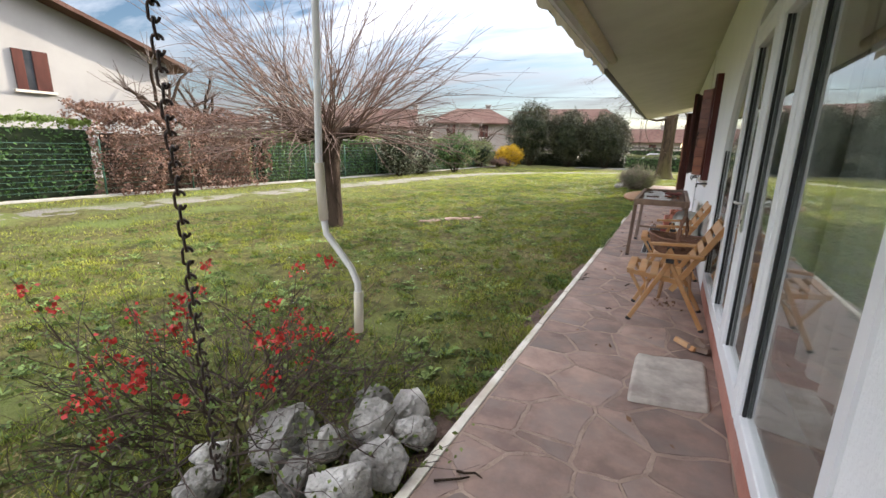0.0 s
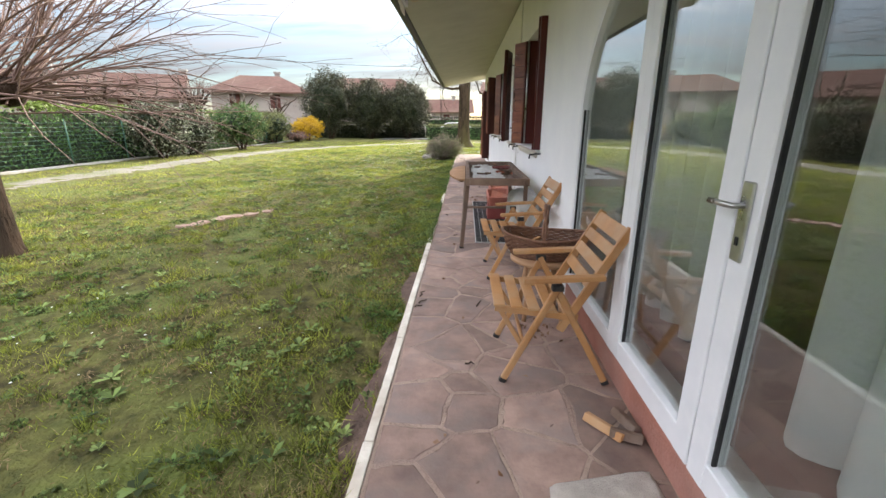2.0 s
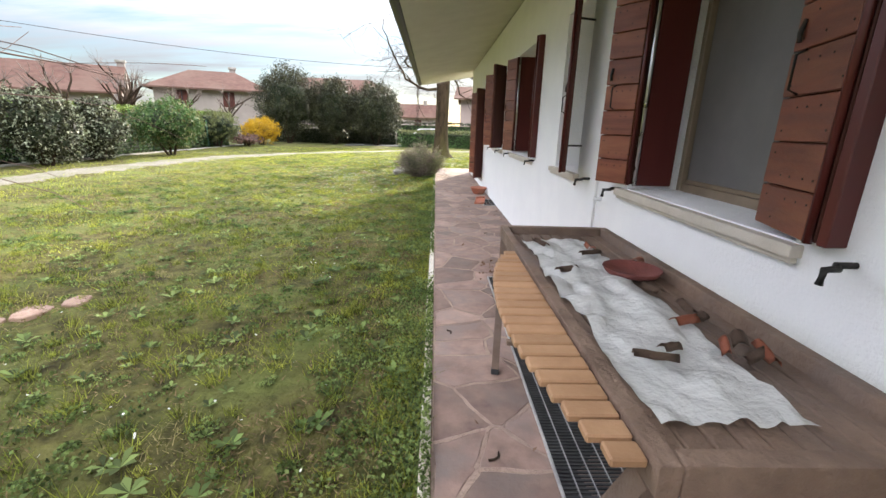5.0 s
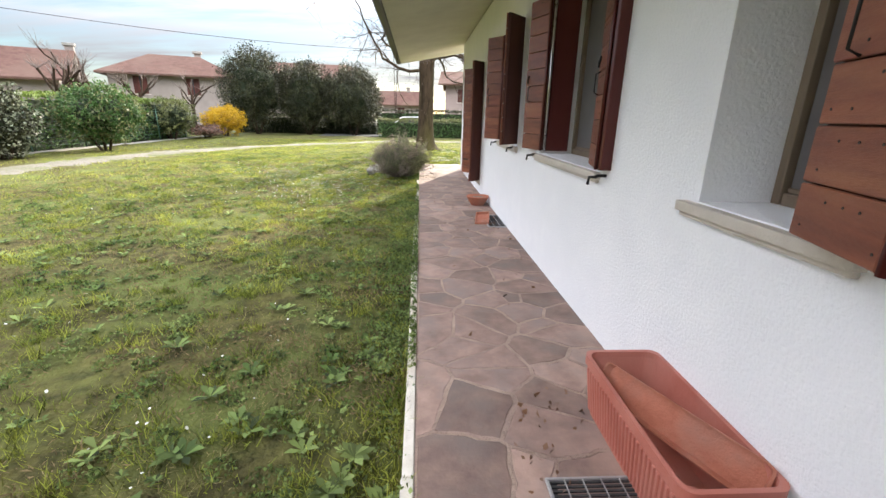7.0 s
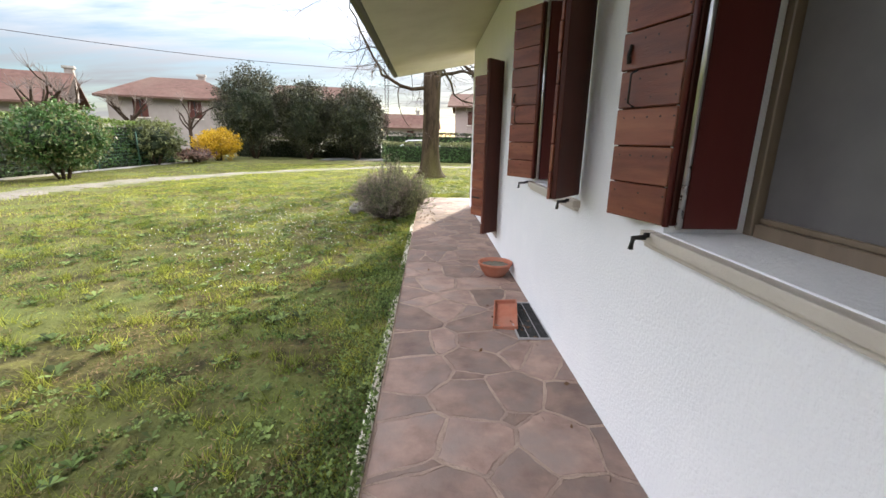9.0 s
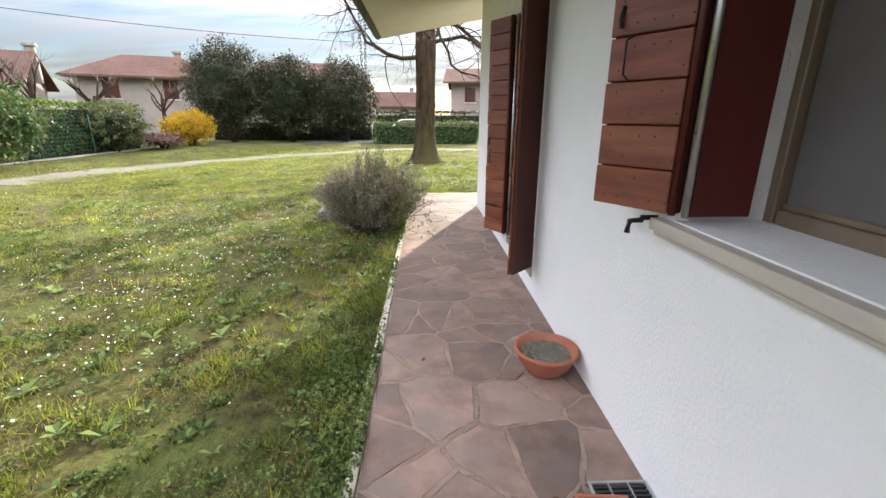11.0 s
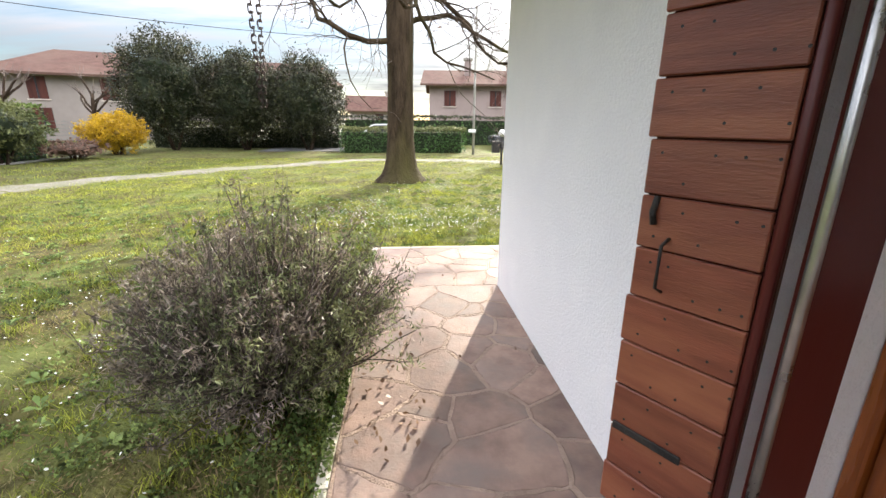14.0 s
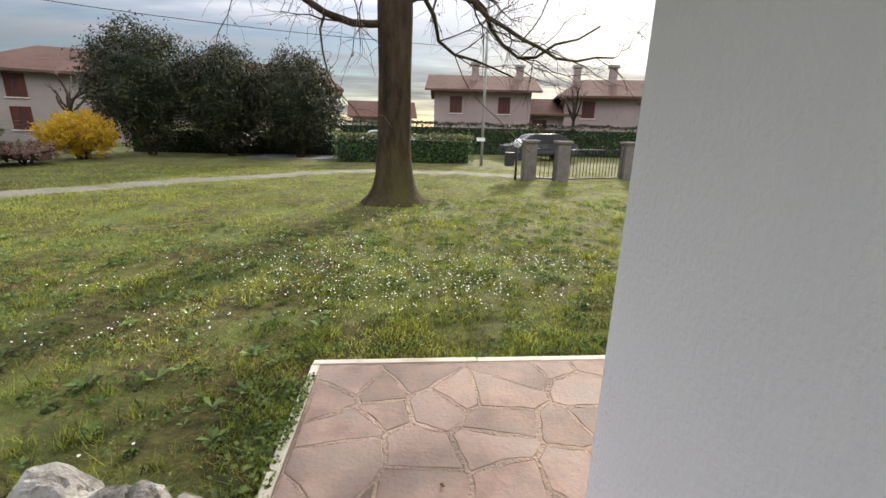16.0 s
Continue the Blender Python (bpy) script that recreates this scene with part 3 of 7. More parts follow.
def build_glazing():
    """White framed arch: two fixed lights and a pair of glazed doors."""
    base = thing("window_1", "white framed arched glazing with a pair of glass doors", "window", HOUSE)
    base["kind"] = "structure"
    x0, x1, z0 = -0.012, 0.06, 0.157
    n = 40
    bm = bmesh.new()
    ring = []
    for k in range(n + 1):
        a = math.pi * (1 - k / n)
        ring.append((math.cos(a), math.sin(a)))
    outer = [(ARCH_C - ARCH_W, z0)] + [(ARCH_C + ARCH_W * c, ARCH_SPRING + ARCH_RISE * s) for c, s in ring] + [(ARCH_C + ARCH_W, z0)]
    inner = [(ARCH_C - ARCH_W + 0.06, z0)] + [(ARCH_C + (ARCH_W - 0.06) * c, ARCH_SPRING + (ARCH_RISE - 0.06) * s) for c, s in ring] + [(ARCH_C + ARCH_W - 0.06, z0)]
    for k in range(len(outer) - 1):
        prism([outer[k], outer[k + 1], inner[k + 1], inner[k]], x0, x1, "x", bm)
    part("window_frame", bm, M_WHITE, base)
    # uprights: near fixed light | post | door | door | post | far fixed light
    for name, a, b in (("post", 3.085, 3.165), ("post", 4.815, 4.895)):
        part(name, box(x0 - 0.002, x1, a, b, z0, min(arch_z(a), arch_z(b)) - 0.05, 0.004), M_WHITE, base)
    for a, b in ((ARCH_C - ARCH_W + 0.06, 3.085), (4.895, ARCH_C + ARCH_W - 0.06)):
        part("bottom_rail", box(x0, x1, a, b, z0, z0 + 0.085, 0.004), M_WHITE, base)
    part("transom", box(x0 - 0.002, x1, 3.165, 4.815, 2.26, 2.32, 0.004), M_WHITE, base)
    for i, (a, b) in enumerate(((3.17, 3.975), (3.985, 4.81))):
        door = part("glass_door", box(x0 - 0.006, x1 - 0.01, a, a + (0.085 if i == 0 else 0.10), z0 + 0.01, 2.255, 0.004), M_WHITE, base, "white framed glass door, shut")
        part("stile", box(x0 - 0.006, x1 - 0.01, b - (0.10 if i == 0 else 0.085), b, z0 + 0.01, 2.255, 0.004), M_WHITE, door)
        part("rail", box(x0 - 0.004, x1 - 0.012, a + 0.08, b - 0.08, z0 + 0.01, z0 + 0.115, 0.004), M_WHITE, door)
        part("rail", box(x0 - 0.004, x1 - 0.012, a + 0.08, b - 0.08, 2.16, 2.255, 0.004), M_WHITE, door)
        pane = part("pane", box(0.018, 0.024, a + 0.085, b - 0.085, z0 + 0.115, 2.16), G_PANE, door)
        pane.visible_shadow = False
        for yy in (a + (0.087 if i == 0 else 0.102), b - (0.102 if i == 0 else 0.087)):
            part("seal", box(0.0, 0.016, yy - 0.006, yy + 0.006, z0 + 0.115, 2.16), M_RUBBER, door, "black rubber seal")
    plate = part("door_plate", box(-0.03, -0.018, 3.905, 3.955, 0.98, 1.22, 0.004), M_STEEL, base, "brushed metal lock plate")
    hb = tube([(-0.03, 3.93, 1.15), (-0.065, 3.93, 1.15), (-0.07, 3.95, 1.15), (-0.07, 4.04, 1.148)], 0.009, 8)
    part("door_handle", hb, M_STEEL, plate, "brushed metal lever handle")
    part("keyhole", box(-0.034, -0.03, 3.924, 3.936, 1.03, 1.055), M_RUBBER, plate)
    for a, b in ((ARCH_C - ARCH_W + 0.05, 3.085), (4.895, ARCH_C + ARCH_W - 0.05)):
        bm = bmesh.new()
        poly = [(a, z0 + 0.085), (b, z0 + 0.085)]
        ys = np.linspace(b, a, 14)
        poly += [(float(y), arch_z(float(y)) - 0.04) for y in ys]
        prism(poly, 0.018, 0.024, "x", bm)
        pane = part("pane", bm, G_PANE, base)
        pane.visible_shadow = False
        for yy in (a + 0.014, b - 0.006):
            part("seal", box(0.0, 0.016, yy - 0.007, yy + 0.007, z0 + 0.085, min(arch_z(yy - 0.02), arch_z(yy + 0.02)) - 0.07), M_RUBBER, base, "black rubber seal")


def curtain(y0, y1, x, z0, z1, folds, seed, deep=1.0, cloth=M_CURTAIN):
    """A hanging sheer curtain in soft folds."""
    bm = bmesh.new()
    cols, rows = folds * 8, 14
    grid = []
    for i in range(cols + 1):
        u = i / cols
        line = []
        for j in range(rows + 1):
            v = j / rows
            amp = (0.05 + 0.035 * (1 - v)) * deep
            ph = u * folds * 2 * math.pi + 0.7 * noise.noise((u * 4, v * 1.5, seed))
            line.append(bm.verts.new((x + amp * math.sin(ph) + 0.02 * noise.noise((u * 9, v * 2, seed + 4)), y0 + (y1 - y0) * (u + 0.015 * math.cos(ph)), z0 + (z1 - z0) * v)))
        grid.append(line)
    for i in range(cols):
        for j in range(rows):
            bm.faces.new((grid[i][j], grid[i + 1][j], grid[i + 1][j + 1], grid[i][j + 1])).smooth = True
    ob = tagged(part("curtain", bm, cloth), "sheer white curtain hanging in folds behind the glass", "curtain", group="curtains behind the glazing")
    ob.matrix_basis = HOUSE
    return ob


build_glazing()
curtain(1.75, 4.12, 0.48, 0.20, 2.70, 10, 3)
curtain(4.52, 6.15, 0.48, 0.20, 2.70, 7, 8)


NAIL = {}


def shutter_leaf(parent, p0, p1, z0, z1, planks, side, name="shutter_leaf"):
    """A shutter leaf from its hinge line p0 to its free edge p1; horizontal planks on the side given (1: to the left of that way)."""
    d = Vector((p1[0] - p0[0], p1[1] - p0[1], 0))
    w = d.length
    m = Matrix.Translation((*p0, 0)) @ pose(0, 0, 0, 0, 0, math.degrees(math.atan2(d.y, d.x)))
    t = 0.015
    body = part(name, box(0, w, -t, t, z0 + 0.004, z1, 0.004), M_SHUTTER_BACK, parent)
    body.matrix_basis = m
    h = (z1 - z0) / planks
    r = random.Random(int(p0[1] * 100))
    if not NAIL:
        bm = bmesh.new()
        bmesh.ops.create_cone(bm, segments=6, radius1=0.004, radius2=0.003, depth=0.003, cap_ends=True, matrix=pose(0, 0, 0, 90))
        NAIL["mesh"] = bpy.data.meshes.new("nail")
        bm.to_mesh(NAIL["mesh"])
        bm.free()
        NAIL["mesh"].materials.append(M_IRON)
    for k in range(planks):
        dw = r.uniform(-0.004, 0.006)
        y0, y1 = (t + 0.002, t + 0.019) if side > 0 else (-t - 0.019, -t - 0.002)
        plank = part("plank", box(0.028, w + 0.006 + dw, y0, y1, z0 + k * h + 0.002, z0 + (k + 1) * h - 0.003, 0.0035), M_SHUTTER, body)
        if side > 0:
            for q in range(5):
                nl = new("nail", NAIL["mesh"])
                nl.parent = plank
                nl.location = (w * (0.12 + 0.19 * q) + r.uniform(-0.008, 0.008), t + 0.0195, z0 + k * h + r.choice((0.25, 0.75)) * h)
    if side > 0:
        part("frame_edge", tube([(0.012, t + 0.012, z0), (0.012, t + 0.012, z1)], 0.013, 6), M_SHUTTER_DARK, body)
    return body, w, t


def shutter_iron(body, w, t, z, low=None):
    """A handle and a bolt hook on a leaf."""
    y = t + 0.02
    part("handle", tube([(w * 0.74, y, z + 0.07), (w * 0.74 + 0.004, y + 0.027, z + 0.055), (w * 0.74 + 0.004, y + 0.027, z - 0.055), (w * 0.74, y, z - 0.07)], 0.0045, 6), M_IRON, body, "black iron pull handle")
    part("latch", tube([(w * 0.88, y, z + 0.17), (w * 0.89, y + 0.01, z + 0.13), (w * 0.87, y + 0.01, z + 0.10)], 0.008, 6), M_IRON, body, "black iron latch")
    if low:
        part("bolt", box(w * 0.35, w * 0.98, y, y + 0.008, low - 0.012, low + 0.012, 0.002), M_IRON, body, "black iron bolt")


def wall_hook(y, z, name="shutter_hook"):
    """A cranked iron shutter stay fixed in the wall."""
    ob = tagged(part(name, tube([(0.02, y, z), (-0.06, y, z), (-0.07, y - 0.02, z - 0.005), (-0.12, y - 0.03, z - 0.005), (-0.125, y - 0.03, z - 0.05)], 0.011, 6), M_IRON), "black iron shutter stay on the wall", "shutter stay", group="shutter stays")
    ob.matrix_basis = HOUSE


def build_window(i, leaves_at, hooks, inner=True):
    """A recessed window with stone sill and folding plank shutters. leaves_at: (hinge, free edge, plank side)."""
    y0, y1, z0, z1 = OPENINGS[i]
    base = thing("window_%d" % (i + 2), "recessed window with pale stone sill and varnished frame", "window", HOUSE)
    base["kind"] = "structure"
    part("window_sill", box(-0.045, 0.30, y0 - 0.04, y1 + 0.09, z0 - 0.05, z0 - 0.006, 0.008), M_SILL, base, "pale stone sill")
    part("sill_moulding", box(-0.028, -0.002, y0 - 0.03, y1 + 0.08, z0 - 0.072, z0 - 0.052, 0.008), M_SILL, base)
    fx = 0.31
    for a, b in ((y0, y0 + 0.045), (y1 - 0.045, y1)):
        part("jamb", box(fx, fx + 0.06, a + 0.002, b - 0.002, z0 - 0.004, z1, 0.004), M_WINFRAME, base)
    part("rail", box(fx, fx + 0.06, y0 + 0.055, y1 - 0.055, z0 - 0.004, z0 + 0.05, 0.004), M_WINFRAME, base)
    part("rail", box(fx, fx + 0.06, y0 + 0.055, y1 - 0.055, z1 - 0.05, z1, 0.004), M_WINFRAME, base)
    part("screen", box(fx + 0.03, fx + 0.036, y0 + 0.055, y1 - 0.055, z0 + 0.05, z1 - 0.05), M_SCREEN, base, "dull grey insect screen over the glass")
    part("screen_rail", box(fx + 0.018, fx + 0.03, y0 + 0.055, y1 - 0.055, z0 + 0.05, z0 + 0.072, 0.003), M_WINFRAME, base)
    low, top = z0 + 0.024, z1
    for p0, p1, side in leaves_at:
        th = thing("shutter", "open red-brown plank shutter folded out from the window", "shutter", HOUSE, "window shutters")
        body, w, t = shutter_leaf(th, p0, p1, low, top, 9, side)
        if side > 0:
            shutter_iron(body, w, t, low + 0.52)
        if p0[1] > (y0 + y1) / 2 and inner:
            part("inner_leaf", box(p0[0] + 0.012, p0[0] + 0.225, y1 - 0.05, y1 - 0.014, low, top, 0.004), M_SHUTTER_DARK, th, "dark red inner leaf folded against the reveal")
            part("hinge_strip", tube([(p0[0] - 0.004, y1 - 0.052, low), (p0[0] - 0.004, y1 - 0.052, top)], 0.012, 6), M_STEEL, th, "grey metal hinge strip")
        elif side > 0 and inner:
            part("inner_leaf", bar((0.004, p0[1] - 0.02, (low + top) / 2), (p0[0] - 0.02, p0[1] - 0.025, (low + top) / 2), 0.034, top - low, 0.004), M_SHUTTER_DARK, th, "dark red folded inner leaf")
        elif side > 0:
            for z in (low + 0.2, top - 0.2):
                part("hinge_strap", bar((0.01, y0 - 0.03, z), (p0[0] + 0.06, p0[1] + 0.20, z), 0.012, 0.014, 0.002), M_IRON, th, "black iron hinge strap on the wall")
    for y in hooks:
        wall_hook(y, z0 - 0.015)


build_window(0, [((0.02, 9.01), (-0.11, 9.21), 1), ((-0.05, 7.58), (0.05, 7.93), 1)], (9.12, 7.50))
build_window(1, [((-0.205, 9.70), (-0.10, 10.05), 1)], (9.68,), False)
build_window(2, [((0.03, 13.11), (-0.07, 13.43), 1), ((-0.05, 11.56), (0.05, 11.92), 1)], (13.14, 11.58))
build_window(3, [((0.0, 15.13), (-0.17, 15.40), 1), ((-0.02, 14.06), (-0.23, 13.83), -1)], (15.26, 14.12))


def build_back_door():
    """A varnished wooden door in a deep reveal, with tall plank shutters."""
    y0, y1, z0, z1 = OPENINGS[4]
    part_m = HOUSE
    st = tagged(part("door_step", box(-0.012, 0.36, y0 + 0.002, y1 - 0.002, 0.142, 0.186, 0.008), M_STEP), "worn pale stone doorstep", "step", kind="structure")
    st.matrix_basis = part_m
    d = thing("door_1", "orange varnished wooden door with a glazed upper half", "door", HOUSE)
    d["kind"] = "structure"
    fx = 0.365
    zb, zp, zt = 0.19, 0.92, z1 - 0.02
    for a, b in ((y0 + 0.004, y0 + 0.05), (y1 - 0.05, y1 - 0.004)):
        part("door_frame", box(fx - 0.02, fx + 0.05, a, b, zb, zt, 0.005), M_DOORWOOD, d)
    for a, b in ((y0 + 0.055, y0 + 0.16), (y1 - 0.16, y1 - 0.055)):
        part("stile", box(fx, fx + 0.045, a, b, zb + 0.005, zt - 0.06, 0.006), M_DOORWOOD, d)
    for a, b in ((zb + 0.005, zb + 0.13), (zp - 0.09, zp), (zt - 0.16, zt - 0.06)):
        part("rail", box(fx + 0.001, fx + 0.044, y0 + 0.16, y1 - 0.16, a, b, 0.006), M_DOORWOOD, d)
    part("door_panel", box(fx + 0.026, fx + 0.036, y0 + 0.16, y1 - 0.16, zb + 0.13, zp - 0.09), M_DOORWOOD, d)
    part("raised_panel", box(fx + 0.002, fx + 0.03, y0 + 0.205, y1 - 0.205, zb + 0.175, zp - 0.135, 0.016), M_DOORWOOD, d)
    pane = part("pane", box(fx + 0.02, fx + 0.025, y0 + 0.16, y1 - 0.16, zp, zt - 0.16), G_CLEAR, d)
    pane.visible_shadow = False
    plate = part("door_plate", box(fx - 0.008, fx, y0 + 0.105, y0 + 0.15, 0.90, 1.16, 0.004), M_STEEL, d, "worn bronze lock plate")
    part("door_handle", tube([(fx - 0.008, y0 + 0.128, 1.08), (fx - 0.05, y0 + 0.128, 1.08), (fx - 0.055, y0 + 0.15, 1.082), (fx - 0.055, y0 + 0.24, 1.095)], 0.009, 8), M_STEEL, plate, "metal lever handle")
    c = curtain(y0 + 0.16, y1 - 0.15, fx + 0.075, zp - 0.05, zt - 0.1, 6, 12, 0.35, M_LACE)
    c["label"] = "gathered white lace curtain behind the door's glass"
    low, top, ys = 0.24, z1, y1 - 0.06
    for p0, p1, side in (((-0.03, ys), (-0.19, ys + 0.26), 1), ((-0.02, y0 - 0.01), (-0.215, y0 - 0.20), -1)):
        th = thing("door_shutter", "tall open red-brown plank shutter beside the door", "shutter", HOUSE, "door shutters")
        body, w, t = shutter_leaf(th, p0, p1, low, top, 15, side)
        if side > 0:
            shutter_iron(body, w, t, 1.03, 0.52)
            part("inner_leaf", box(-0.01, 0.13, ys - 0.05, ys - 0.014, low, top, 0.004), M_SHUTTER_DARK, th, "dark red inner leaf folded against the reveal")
            part("hinge_strip", tube([(-0.02, ys - 0.052, low), (-0.02, ys - 0.052, top)], 0.012, 6), M_STEEL, th, "grey metal hinge strip")


build_back_door()

# ---- paving ----
pave = new("pavement")
tagged(pave, "pinkish-brown crazy paving walk with pale joints along the house", "paving", kind="structure")


def build_paving_bed():
    bm = box(KERB_X + 0.048, 0.42, -3.5, 21.92, -0.16, -0.003)
    box(0.42, 6.0, 20.7, 21.92, -0.16, -0.003, bm=bm)
    part("mortar_bed", bm, M_CRACK, pave, "dark dirt in the cracks between the flags")
    y, r = -3.5, random.Random(3)
    while y < 21.9:
        L = min(r.uniform(0.9, 1.1), 21.95 - y)
        o = part("kerb_strip", box(KERB_X - r.uniform(0, 0.006), KERB_X + 0.046, y + 0.004, y + L - 0.004, -0.14, 0.002 + r.uniform(-0.006, 0.004), 0.006), M_KERB, pave, "pale worn concrete edging strip")
        y += L
    x = KERB_X
    while x < 6:
        part("kerb_strip", box(x + 0.003, x + 0.997, 21.925, 21.972, -0.14, 0.002 + r.uniform(-0.004, 0.003), 0.006), M_KERB, pave, "pale worn concrete edging strip")
        x += 1.0


build_paving_bed()


def put(ob, x, y, z=0.0, rz=0.0):
    ob.matrix_basis = pose(x, y, z, 0, 0, rz)
    return ob


# ---- things on the walk ----


def folding_chair(m):
    """A slatted wooden folding armchair that faces -x."""
    ch = thing("folding_chair", "slatted honey-coloured wooden folding armchair beside the house wall", "chair", m, "folding chairs on the walk")
    W = 0.255
    for s in (-1, 1):
        y = s * W
        for p, q, n in (((-0.24, y, 0.0), (0.035, y, 0.575), "front_leg"), ((0.33, y + 0.0, 0.0), (0.015, y - s * 0.024, 0.575), "rear_leg")):
            leg = part(n, bar(p, q, 0.024, 0.036, 0.005), M_CHAIR, ch)
            d = (Vector(q) - Vector(p)).normalized()
            part("foot_cap", bar(Vector(p) - d * 0.0, Vector(p) + d * 0.03, 0.028, 0.04, 0.005), M_RUBBER, leg, "dark rubber foot cap")
        part("armrest", bar((-0.15, y, 0.60), (0.26, y, 0.625), 0.055, 0.026, 0.009), M_CHAIR, ch)
        part("back_post", bar((0.06, s * (W - 0.028), 0.31), (0.375, s * (W - 0.028), 0.875), 0.024, 0.044, 0.006, up=(1, 0, 0)), M_CHAIR, ch)
        part("seat_rail", bar((-0.29, s * (W - 0.026), 0.435), (0.15, s * (W - 0.026), 0.385), 0.022, 0.036, 0.006), M_CHAIR, ch)
        part("brace", bar((-0.265, s * (W - 0.03), 0.43), (-0.135, s * (W - 0.03), 0.21), 0.016, 0.026, 0.004), M_CHAIR, ch)
        part("bracket", box(-0.005, 0.055, y - 0.03, y + 0.012, 0.552, 0.582, 0.004), M_IRON, ch, "black metal pivot bracket")
    for k in range(5):
        x = -0.265 + k * 0.092
        z = 0.455 - (x + 0.29) * 0.114
        part("seat_slat", bar((x, -W + 0.012, z), (x, W - 0.012, z), 0.062, 0.014, 0.004), M_CHAIR, ch)
    d = Vector((0.31, 0, 0.555)).normalized()
    nrm = Vector((-d.z, 0, d.x))
    for k in range(4):
        t = 0.30 + 0.098 * k
        p = Vector((0.06, 0, 0.31)) + d * t + nrm * 0.012
        part("back_slat", bar(p + Vector((0, -W + 0.03, 0)), p + Vector((0, W - 0.03, 0)), 0.013, 0.064 if k < 3 else 0.085, 0.004, up=d), M_CHAIR, ch)
    part("stretcher", tube([(-0.13, -W, 0.23), (-0.13, W, 0.23)], 0.011, 8), M_CHAIR, ch)
    part("stretcher", tube([(0.20, -W, 0.23), (0.20, W, 0.23)], 0.011, 8), M_CHAIR, ch)
    return ch


chair = folding_chair(pose(0.015, 4.99, 0.0))
copy_thing(chair, pose(0.015, 6.60, 0.0, 0, 0, 1.5))


def stool_and_basket():
    st = thing("stool", "low round-topped wooden stool carrying a wicker basket", "stool", pose(0.13, 5.63, 0))
    part("top", lathe([(0.05, 0.425), (0.22, 0.425), (0.235, 0.432), (0.235, 0.448), (0.225, 0.456), (0.0001, 0.456)], 28), M_SLATWOOD, st)
    for k in range(4):
        a = math.pi / 4 + k * math.pi / 2
        part("leg", tube([(0.13 * math.cos(a), 0.13 * math.sin(a), 0.426), (0.19 * math.cos(a), 0.19 * math.sin(a), 0)], [0.022, 0.016], 8), M_SLATWOOD, st)
    bk = thing("wicker_basket", "oval brown wicker basket with a hoop handle holding firewood scraps", "basket", pose(0.13, 5.63, 0.457, 0, 0, -12))
    A, B, H = 0.30, 0.19, 0.15
    # woven wall: stakes with weavers that pass in front and behind
    n = 44
    for lv in range(13):
        z = 0.012 + lv * H / 12.5
        g = 0.72 + 0.28 * (z / H) ** 0.8
        pts = [(math.cos(2 * math.pi * k / n) * (A * g + (0.007 if (k + lv) % 2 else -0.007)), math.sin(2 * math.pi * k / n) * (B * g + (0.007 if (k + lv) % 2 else -0.007)), z + (0.03 * (math.cos(2 * math.pi * k / n)) ** 2) * z / H) for k in range(n + 1)]
        part("weaver", tube(pts, 0.0068, 5, caps=False), M_WICKER, bk)
    bm = bmesh.new()
    for k in range(n):
        a = 2 * math.pi * k / n
        tube([(math.cos(a) * A * 0.72, math.sin(a) * B * 0.72, 0.0), (math.cos(a) * A * 0.9, math.sin(a) * B * 0.9, H * 0.5), (math.cos(a) * A, math.sin(a) * B, H + 0.03 * math.cos(a) ** 2)], 0.004, 4, bm)
    part("stakes", bm, M_WICKER, bk)
    part("rim", tube([(math.cos(2 * math.pi * k / 40) * A * 1.01, math.sin(2 * math.pi * k / 40) * B * 1.01, H + 0.03 * math.cos(2 * math.pi * k / 40) ** 2 + 0.004 * (k % 2)) for k in range(41)], 0.011, 6, caps=False), M_WICKER, bk)
    bm = bmesh.new()
    bm_pts = [(A * 0.72 * math.cos(2 * math.pi * k / 32), B * 0.72 * math.sin(2 * math.pi * k / 32)) for k in range(32)]
    prism(bm_pts, 0.0, 0.012, "z", bm)
    part("base", bm, M_WICKER, bk)
    for o in (-0.007, 0.007):
        pts = [(0.0 + o + 0.006 * math.sin(k * 1.9 + (0 if o < 0 else math.pi)), -math.cos(math.pi * k / 18) * B * 1.0, H - 0.02 + math.sin(math.pi * k / 18) * 0.235) for k in range(19)]
        part("hoop_handle", tube(pts, 0.0105, 6), M_WICKER, bk)
    r = random.Random(5)
    for k in range(9):
        a, q = r.uniform(0, 6.28), r.uniform(0.0, 0.6)
        x, y = A * 0.75 * q * math.cos(a), B * 0.6 * q * math.sin(a)
        sc = thing("wood_scrap", "small split scrap of firewood in the basket", "firewood", pose(0.13 + x, 5.63 + y, 0.475 + 0.012 * k, r.uniform(-12, 12), r.uniform(-12, 12), r.uniform(0, 180)), "firewood scraps")
        part("splinter", bar((-r.uniform(0.03, 0.06), 0, 0), (r.uniform(0.03, 0.06), 0.005, 0.004), r.uniform(0.02, 0.04), 0.014, 0.003), M_CHAIR if k % 4 == 0 else M_OLDWOOD, sc)


stool_and_basket()


